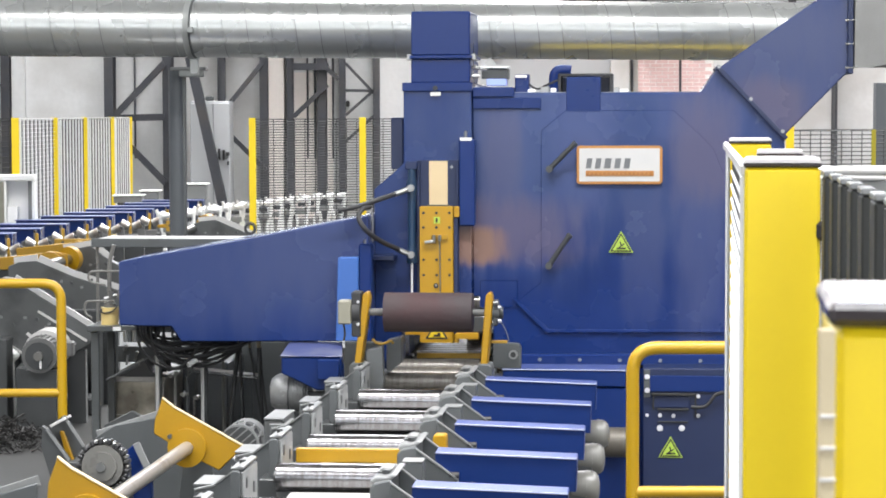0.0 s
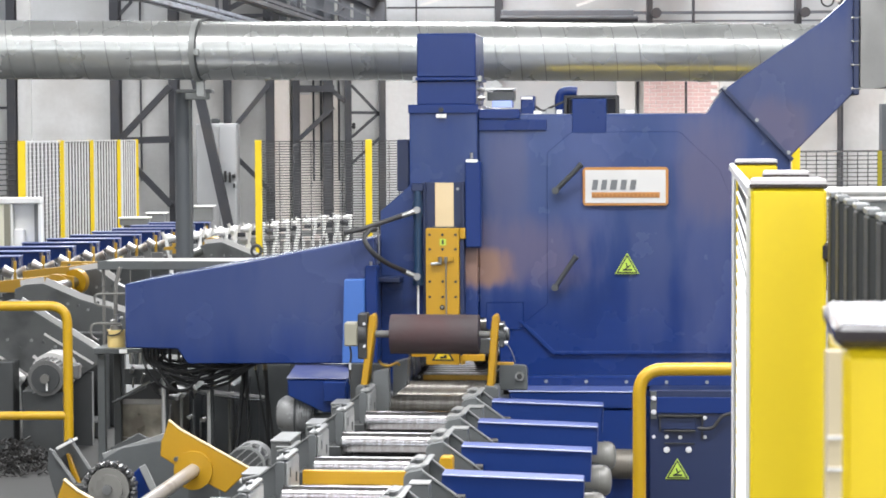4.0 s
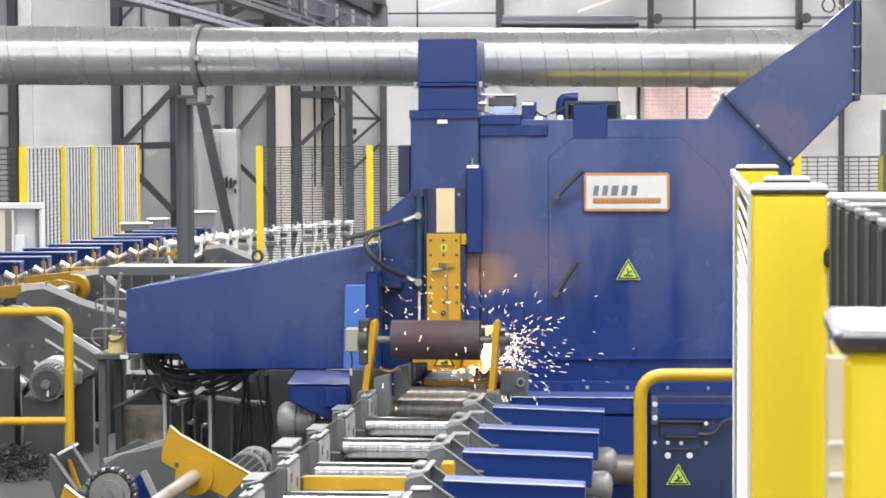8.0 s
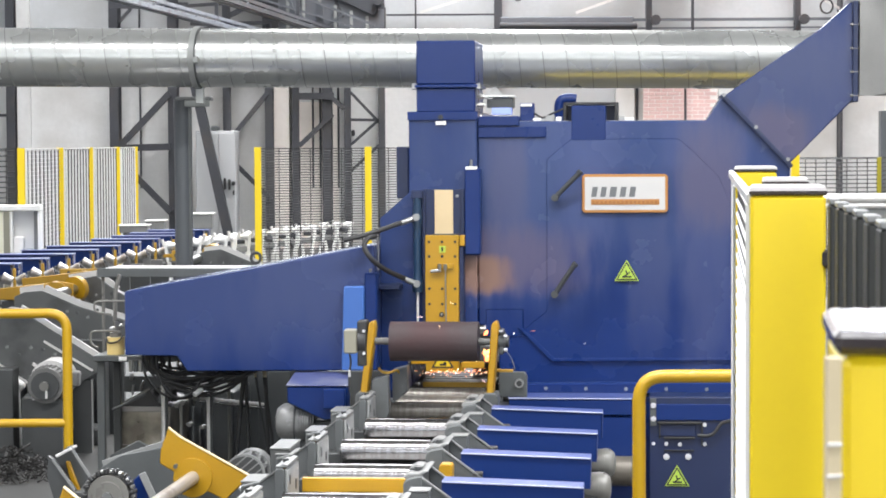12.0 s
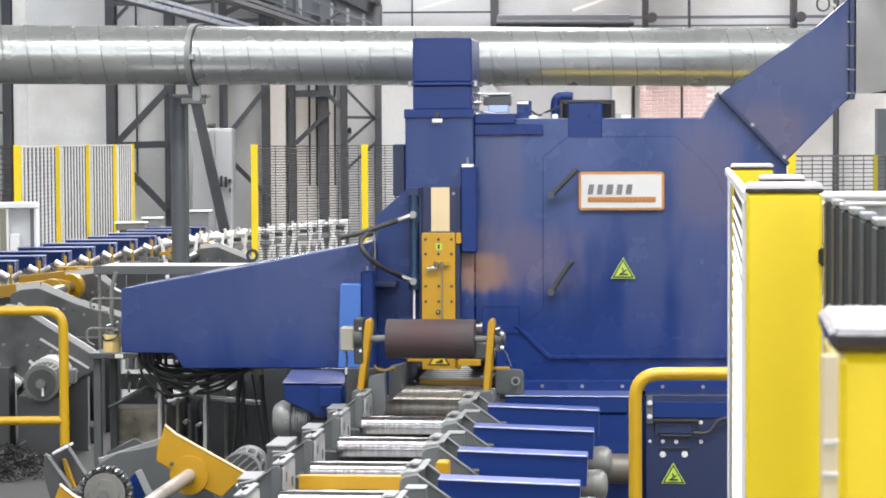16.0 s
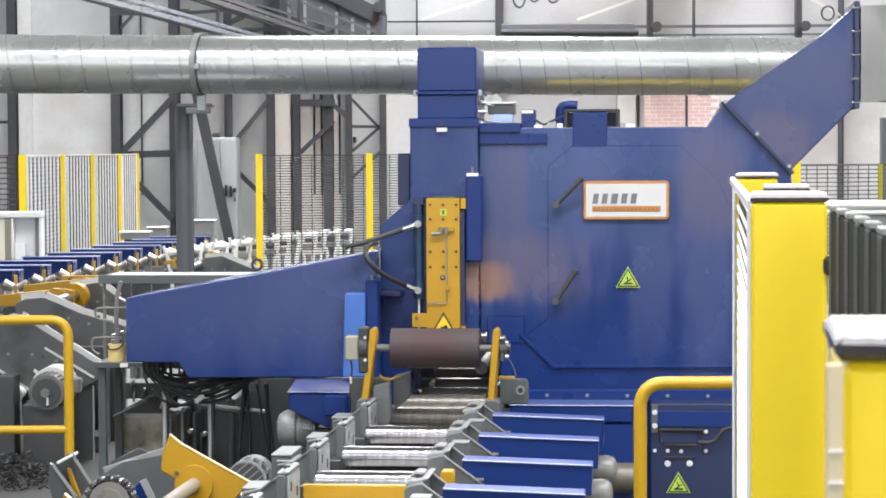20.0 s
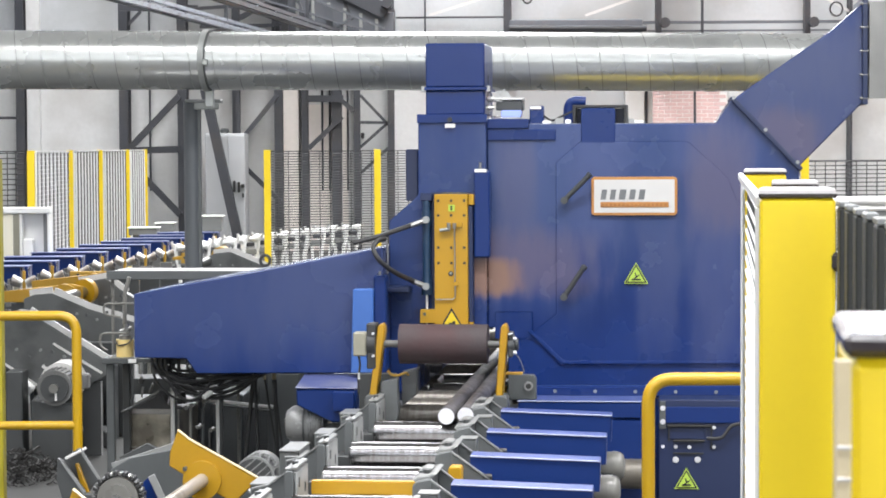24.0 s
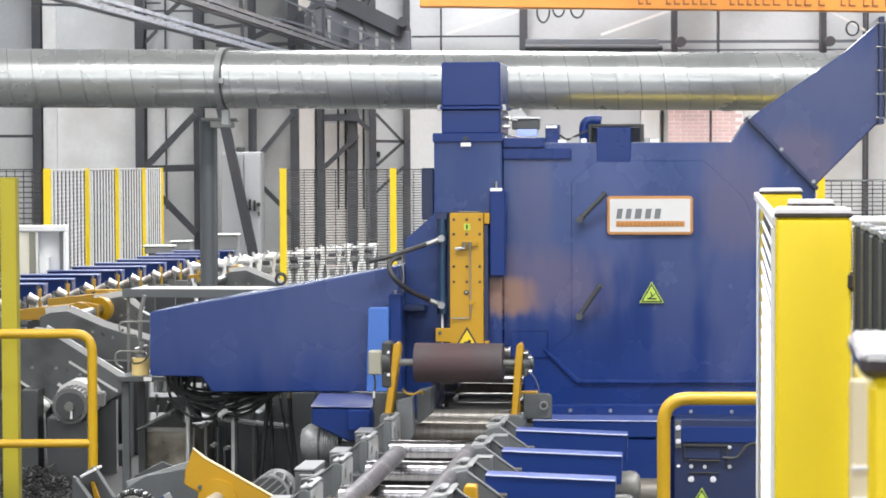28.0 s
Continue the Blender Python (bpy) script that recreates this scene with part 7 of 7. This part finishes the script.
# fittings high on the right of the far wall
ru = thing("wall_ledge", "steel ledge rail with pipes along the upper wall", "rail", kind="structure")
part("rail", box(bm_new(), 1.028, 8.672, 44.65, 44.75, 4.442, 4.497), GIRDER, ru)
part("rail", box(bm_new(), 3.755, 8.672, 44.65, 44.75, 4.287, 4.320), GIRDER, ru)
part("pipe_bundle", box(bm_new(), 1.026, 3.635, 44.4, 44.8, 4.260, 4.525, 0.02), GIRDER, ru)
part("pipe", rod(bm_new(), (1.019, 44.3, 4.354), (3.699, 44.3, 4.332), 0.06, 12), STEEL_DARK, ru)
part("roof_tie", box(bm_new(), -1.207, 1.073, 44.65, 44.75, 4.574, 4.607), STEEL_DARK, ru)
for x0, x1 in ((0.914, 1.07), (3.902, 4.014), (6.824, 6.935), (-0.647, -0.613), (4.806, 4.839)):
    part("upright", box(bm_new(), x0, x1, 44.55, 44.8, 3.198, ROOF - 0.5), STEEL_DARK, ru)
for x in (4.063, 6.971):
    part("pulley", rod(bm_new(), (x, 44.3, 4.448), (x, 44.5, 4.448), 0.1, 18), STEEL_DARK, ru)
for x0, z0, x1, z1 in ((2.526, 4.614, 3.934, 5.106), (6.94, 5.106, 7.778, 4.636), (-0.548, 4.636, 0.961, 5.106)):
    part("strut", beam(bm_new(), (x0, 44.7, z0), (x1, 44.7, z1), 0.05, 0.05), PALE_STEEL, ru)
for x, z, rx, rz in ((1.379, 5.07, 0.122, 0.223), (1.68, 5.114, 0.111, 0.156), (2.047, 5.137, 0.134, 0.2), (7.432, 4.703, 0.122, 0.134)):
    cc = [(x + rx * math.cos(t * math.pi / 8), 44.5, z - rz * math.sin(t * math.pi / 8)) for t in range(17)]
    part("cable_loop", tube(bm_new(), cc, 0.02, 6, 2), BLACK, ru)

# overhead crane girder with unreadable lettering
cr = thing("overhead_crane", "orange overhead crane girder with dark lettering", "crane")
zc = lambda x: 4.914 - 0.013 * x
part("girder", prism(bm_new(), [(-0.94, zc(-0.94) - 0.07), (9.16, zc(9.16) - 0.09), (9.16, zc(9.16) + 0.5), (-0.94, zc(-0.94) + 0.5)], 40.0, 40.4, 0.01), ORANGE, cr)
random.seed(8)
x = 2.91
while x < 8.16:
    w = random.choice((0.09, 0.11, 0.13))
    if random.random() > 0.15:
        part("letter_bar", box(bm_new(), x, x + 0.025, 39.988, 39.996, zc(x) - 0.005, zc(x) + 0.16), GIRDER_MARK, cr)
        part("letter_bar", box(bm_new(), x + 0.0255, x + w, 39.988, 39.996, zc(x) - 0.005, zc(x) + 0.022), GIRDER_MARK, cr)
    x += w + random.choice((0.05, 0.05, 0.12))
for xe in (2.6, 6.2):
    part("hanger", box(bm_new(), xe - 0.1, xe + 0.1, 40.0, 40.4, zc(2.2) + 0.4, ROOF, 0.01), ORANGE, cr)

# bricks of the infill in running bond
brick_mesh = mesh_of("brick", box(bm_new(), -0.115, 0.115, -0.01, 0.03, -0.032, 0.032, 0.004), BRICK)
half_mesh = mesh_of("brick", box(bm_new(), -0.052, 0.052, -0.01, 0.03, -0.032, 0.032, 0.004), BRICK)
for j in range(42):
    x = BX0 + (0.063 if j % 2 else 0.127)
    while x < BX1 - 0.05:
        half = (j % 2 and x < BX0 + 0.1) or x > BX1 - 0.12
        ob = new("brick", half_mesh if half else brick_mesh)
        ob.parent, ob.matrix_basis = infill, pose(x, HALL_N + 0.05 - random.uniform(0.0, 0.004), 3.168 - 0.075 * j)
        x += 0.182 if half else 0.245

# ---- sparks of the cut ----
def glowing(name, colour, strength):
    m = bpy.data.materials.new(name)
    m.use_nodes = True
    n, l = m.node_tree.nodes, m.node_tree.links
    b = n["Principled BSDF"]
    b.inputs["Base Color"].default_value = (*colour, 1)
    b.inputs["Emission Color"].default_value = (*colour, 1)
    b.inputs["Emission Strength"].default_value = strength
    return m


HOT = [glowing("white_hot_steel", (1.0, 0.9, 0.78), 5.0), glowing("yellow_hot_steel", (1.0, 0.68, 0.36), 4.0), glowing("orange_hot_steel", (1.0, 0.3, 0.1), 3.0), glowing("pink_hot_steel", (1.0, 0.7, 0.68), 4.0)]
FLAME_WHITE, FLAME_ORANGE = glowing("white_flame", (1.0, 0.8, 0.5), 9.0), glowing("orange_flame", (1.0, 0.45, 0.12), 4.0)


def streak(bm, at, length, r):
    """A thin drop-shaped streak along z."""
    x, y, z = at
    rod(bm, (x, y, z), (x, y, z + length * 0.6), r, 6, r * 0.4)
    rod(bm, (x, y, z - length * 0.4), (x, y, z), r * 0.2, 6, r)
    return bm


random.seed(21)
SINGLE = [mesh_of("spark", streak(bm_new(), (0, 0, 0), le, r), m) for m in HOT for le, r in ((0.008, 0.0012), (0.016, 0.001), (0.026, 0.0008))]
FINE = [mesh_of("spark", streak(bm_new(), (0, 0, 0), le, r), HOT[c]) for c in (0, 0, 1, 0, 3, 1) for le, r in ((0.009, 0.001), (0.017, 0.0009), (0.03, 0.0007))]
shower = thing("spark_shower", "bright flying sparks of the abrasive cut", "sparks", LINE)
NEST = Vector((0.24, 0.3, 0.45))  # inside the saw's base
sparks = []
for k in range(620):
    ob = new("spark", random.choice(FINE if k % 5 else SINGLE))
    ob.parent = shower
    sparks.append(ob)


def flame_mesh(size, m):
    bm = bm_new()
    for j in range(5):
        c = Vector((random.gauss(0, size * 0.35), random.gauss(0, 0.01), random.gauss(0, size * 0.45)))
        h = size * random.uniform(0.4, 0.9)
        rod(bm, c - Vector((0, 0, h)), c, size * 0.2, 8, size * random.uniform(0.35, 0.5))
        rod(bm, c, c + Vector((random.gauss(0, size * 0.2), 0, h)), size * 0.4, 8, size * 0.1)
    return mesh_of("flame", bm, m)


# name, place beside the roller, size, and the stretches of time in which it burns
FLAMES = [(0.222, 1.015, 0.05, FLAME_WHITE, ((7.7, 9.15), (12.35, 13.4))),
          (0.222, 0.956, 0.045, FLAME_WHITE, ((7.75, 9.05), (12.45, 13.3))),
          (0.216, 1.115, 0.022, FLAME_ORANGE, ((7.85, 9.2), (12.3, 13.3))),
          (0.196, 0.928, 0.024, FLAME_ORANGE, ((7.8, 9.2), (12.4, 13.35))),
          (0.137, 0.914, 0.016, FLAME_ORANGE, ((7.9, 9.0),)),
          (0.085, 0.91, 0.012, FLAME_ORANGE, ((7.9, 8.9),)),
          (0.222, 1.007, 0.02, FLAME_ORANGE, ((6.6, 7.75), (9.15, 12.4))),
          (0.212, 0.97, 0.016, HOT[2], ((6.7, 7.7), (9.2, 12.3))),
          (0.217, 1.115, 0.013, HOT[2], ((6.6, 7.8), (9.2, 12.3)))]
glow = []
for a_, z_, size, m, times in FLAMES:
    ob = new("flame", flame_mesh(size, m))
    ob.parent = shower
    glow.append(ob)
embers = []
for k in range(180):
    ob = new("ember", random.choice((SINGLE[3], SINGLE[6], SINGLE[6], SINGLE[7], FINE[9]) if k < 100 else (SINGLE[3], SINGLE[4], SINGLE[6], SINGLE[1], SINGLE[7])))
    ob.parent = shower
    embers.append(ob)


def along_way(p, v):
    return Matrix.Translation(p) @ v.to_track_quat("Z", "Y").to_matrix().to_4x4()


def spark_flights():
    """Each spark leaves the cut, flies in an arc and drops into the base."""
    rng = random.Random(5)
    src = Vector((0.335, -0.62, 1.036))
    for k, ob in enumerate(sparks):
        times = []
        if k < 560:
            t = 7.74 + 0.36 * rng.random()
            times = [t, t + rng.uniform(0.5, 0.6)] if k % 3 == 0 else [t]
            if k % 6 == 0:
                times.append(rng.uniform(8.8, 9.5))
            if k % 6 == 0 and rng.random() < 0.2:
                times.append(rng.uniform(10.1, 12.6))
        else:
            times = [rng.uniform(7.0, 7.5), rng.uniform(8.0, 8.7), rng.uniform(9.3, 10.6), rng.uniform(11.0, 12.9)] if k % 3 == 0 else [rng.uniform(7.9, 9.2)]
        rows = []
        for t in times:
            kind = rng.random() if t < 8.45 else 0.45 + 0.55 * rng.random()
            p0 = src + Vector((rng.uniform(-0.05, 0.04), rng.uniform(-0.06, 0.06), rng.uniform(-0.1, 0.09)))
            deep = -rng.uniform(0.0, 0.35)
            if kind < 0.64:  # dense fan beside the arm
                ang, speed = rng.gauss(0.12, 0.6), 0.1 + 1.15 * rng.random() ** 1.15
            elif kind < 0.76:  # up over the press roller
                ang, speed = rng.uniform(0.9, 2.6), rng.uniform(0.5, 2.2)
                p0.x -= rng.uniform(0.0, 0.2)
                p0.z += 0.1
            elif kind < 0.82:  # beside the hydraulic cylinder
                ang, speed = rng.uniform(1.6, 3.4), rng.uniform(0.3, 1.5)
                p0 = Vector((rng.uniform(-0.25, 0.0), -0.5, rng.uniform(1.1, 1.3)))
            elif kind < 0.85:  # drops before the roller and the table
                ang, speed = rng.uniform(-1.9, -1.2), rng.uniform(0.2, 0.9)
                p0 = Vector((rng.uniform(-0.2, 0.3), -1.1, rng.uniform(0.95, 1.25)))
                deep = 0.0
            else:  # long throws
                ang, speed = rng.uniform(-0.3, 1.2), rng.uniform(1.2, 2.6)
            v = Vector((math.cos(ang) * speed, deep, math.sin(ang) * speed + 0.2))
            life = rng.uniform(0.3, 0.44)
            steps = 4
            path = []
            for i in range(steps + 1):
                u = life * i / steps
                p = p0 + v * u * (1 - 0.5 * u) + Vector((0, 0, -0.5 * 2.6 * u * u))
                w = v * (1 - u) + Vector((0, 0, -2.6 * u))
                path.append((t + u, along_way(p, w)))
            hide_in = Matrix.Translation(NEST) @ path[0][1].to_quaternion().to_matrix().to_4x4()
            if not rows:
                rows.append((0.0, hide_in))
            rows.append((t - 0.07, hide_in))
            rows += path
            hide_out = Matrix.Translation(NEST) @ path[-1][1].to_quaternion().to_matrix().to_4x4()
            rows.append((path[-1][0] + 0.07, hide_out))
        rows.append((28.0, hide_out))
        clean = [rows[0]]
        for t, m in rows[1:]:
            if frame(t) > frame(clean[-1][0]):
                clean.append((t, m))
        walk(ob, clean)
    for ob, (a, z, size, m, times) in zip(glow, FLAMES):
        nest, inn = pose(*NEST), pose(a - 0.15, 0.25, z)
        rows = [(0.0, nest)]
        for t0, t1 in times:
            rows += [(t0 - 0.05, nest), (t0, inn)]
            t = t0 + 0.1
            while t < t1 - 0.1:
                rows.append((t, pose(a + rng.uniform(-0.006, 0.006), -0.3, z + rng.uniform(-0.01, 0.01), 0, rng.uniform(-25, 25), 0)))
                t += 0.12
            rows += [(t1, inn), (t1 + 0.05, nest)]
        walk(ob, rows + [(28.0, nest)])
    for k, ob in enumerate(embers):
        a = -0.158 + (0.208 - -0.158) * rng.random() ** 0.75
        z = 0.898 + rng.gauss(0, 0.007) + (rng.uniform(0.0, 0.1) if a > 0.12 and k % 2 else 0.0)
        inn, out = pose(a, 0.35, 0.60, 0, 90, 0), pose(a, -0.2 + rng.uniform(-0.03, 0.03), z, 0, rng.uniform(20, 90), rng.uniform(-30, 30))
        t0, t1 = rng.uniform(7.5, 9.3), rng.uniform(12.6, 13.6)
        if k >= 100:  # thick spray under the roller while the cut is hottest
            near = rng.random() ** 2
            out = pose(0.21 - 0.16 * near, -0.34 + rng.uniform(-0.05, 0.05), 0.905 + 0.06 * rng.random() * (1 - near), 0, rng.uniform(-60, 60), 0)
            t0, t1 = rng.uniform(7.75, 8.1), rng.uniform(8.6, 9.2)
        rows = [(0.0, inn), (t0, inn)]
        t = t0 + 0.1
        while t < t1 - 0.2:
            rows.append((t, out @ pose(rng.gauss(0, 0.005), rng.gauss(0, 0.01), rng.gauss(0, 0.008))))
            t += 0.35
        walk(ob, rows + [(t1, out), (t1 + 0.1, inn), (28.0, inn)])


# ---- movement ----


def motions():
    up = lambda dz: on_line(0, -0.12, dz)
    walk(slide, [(0, up(0)), (16.5, up(0)), (16.8, up(0.06)), (17.0, up(0.137)), (17.4, up(0.21)), (17.6, up(0.222)), (28, up(0.222))])
    walk(jaw, [(t, on_line(-dz * 0.7, -0.2, dz)) for t, dz in ((0, 0), (16.5, 0), (17.0, 0.07), (17.4, 0.1), (28, 0.1))])
    # bars roll out of the saw towards the camera
    z = 0.8415
    walk(bar_one, [(t, on_line(a, b, z)) for t, a, b in ((0, 0.075, 0.97), (21.9, 0.075, 0.97), (22.3, 0.077, 0.83), (23.5, 0.085, -0.725), (24.0, 0.088, -1.48), (24.4, 0.062, -2.05), (24.7, 0.036, -2.47), (25.0, -0.012, -2.905), (25.3, -0.045, -3.34), (26.0, -0.1, -4.35), (27.0, -0.13, -5.8), (28.0, -0.113, -7.24))])
    walk(bar_two, [(t, on_line(a, b, z)) for t, a, b in ((0, 0.152, 1.0), (21.9, 0.152, 1.0), (22.3, 0.153, 0.86), (23.5, 0.163, -0.72), (24.0, 0.172, -1.44), (25.0, 0.16, -2.86), (26.0, 0.165, -4.3), (28.0, 0.185, -7.18))])
    # the flap tips and lets the offcuts fall
    walk(flap, [(t, on_line(0.2, 0.35, 0.8) @ pose(0, 0, 0, 0, r, 0)) for t, r in ((0, 0), (18.1, 0), (18.4, -5), (18.6, -10), (18.8, -24), (19.0, -52), (19.25, -80), (28, -80))])
    walk(cut_one, [(t, on_line(a, 0.68, h)) for t, a, h in ((0, 0.096, z), (18.2, 0.096, z), (18.4, 0.068, z - 0.01), (18.6, 0.06, z - 0.026), (18.8, 0.055, z - 0.04), (19.0, 0.01, z - 0.07), (19.2, -0.01, z - 0.1), (19.45, -0.03, 0.3), (28, -0.03, 0.3))])
    walk(cut_two, [(t, on_line(a, 0.69, h)) for t, a, h in ((0, 0.172, z), (18.2, 0.172, z), (18.4, 0.144, z - 0.006), (18.6, 0.136, z - 0.016), (18.8, 0.12, z - 0.035), (19.0, 0.085, z - 0.06), (19.2, 0.065, z - 0.1), (19.45, 0.05, 0.3), (28, 0.05, 0.3))])
    spark_flights()


motions()
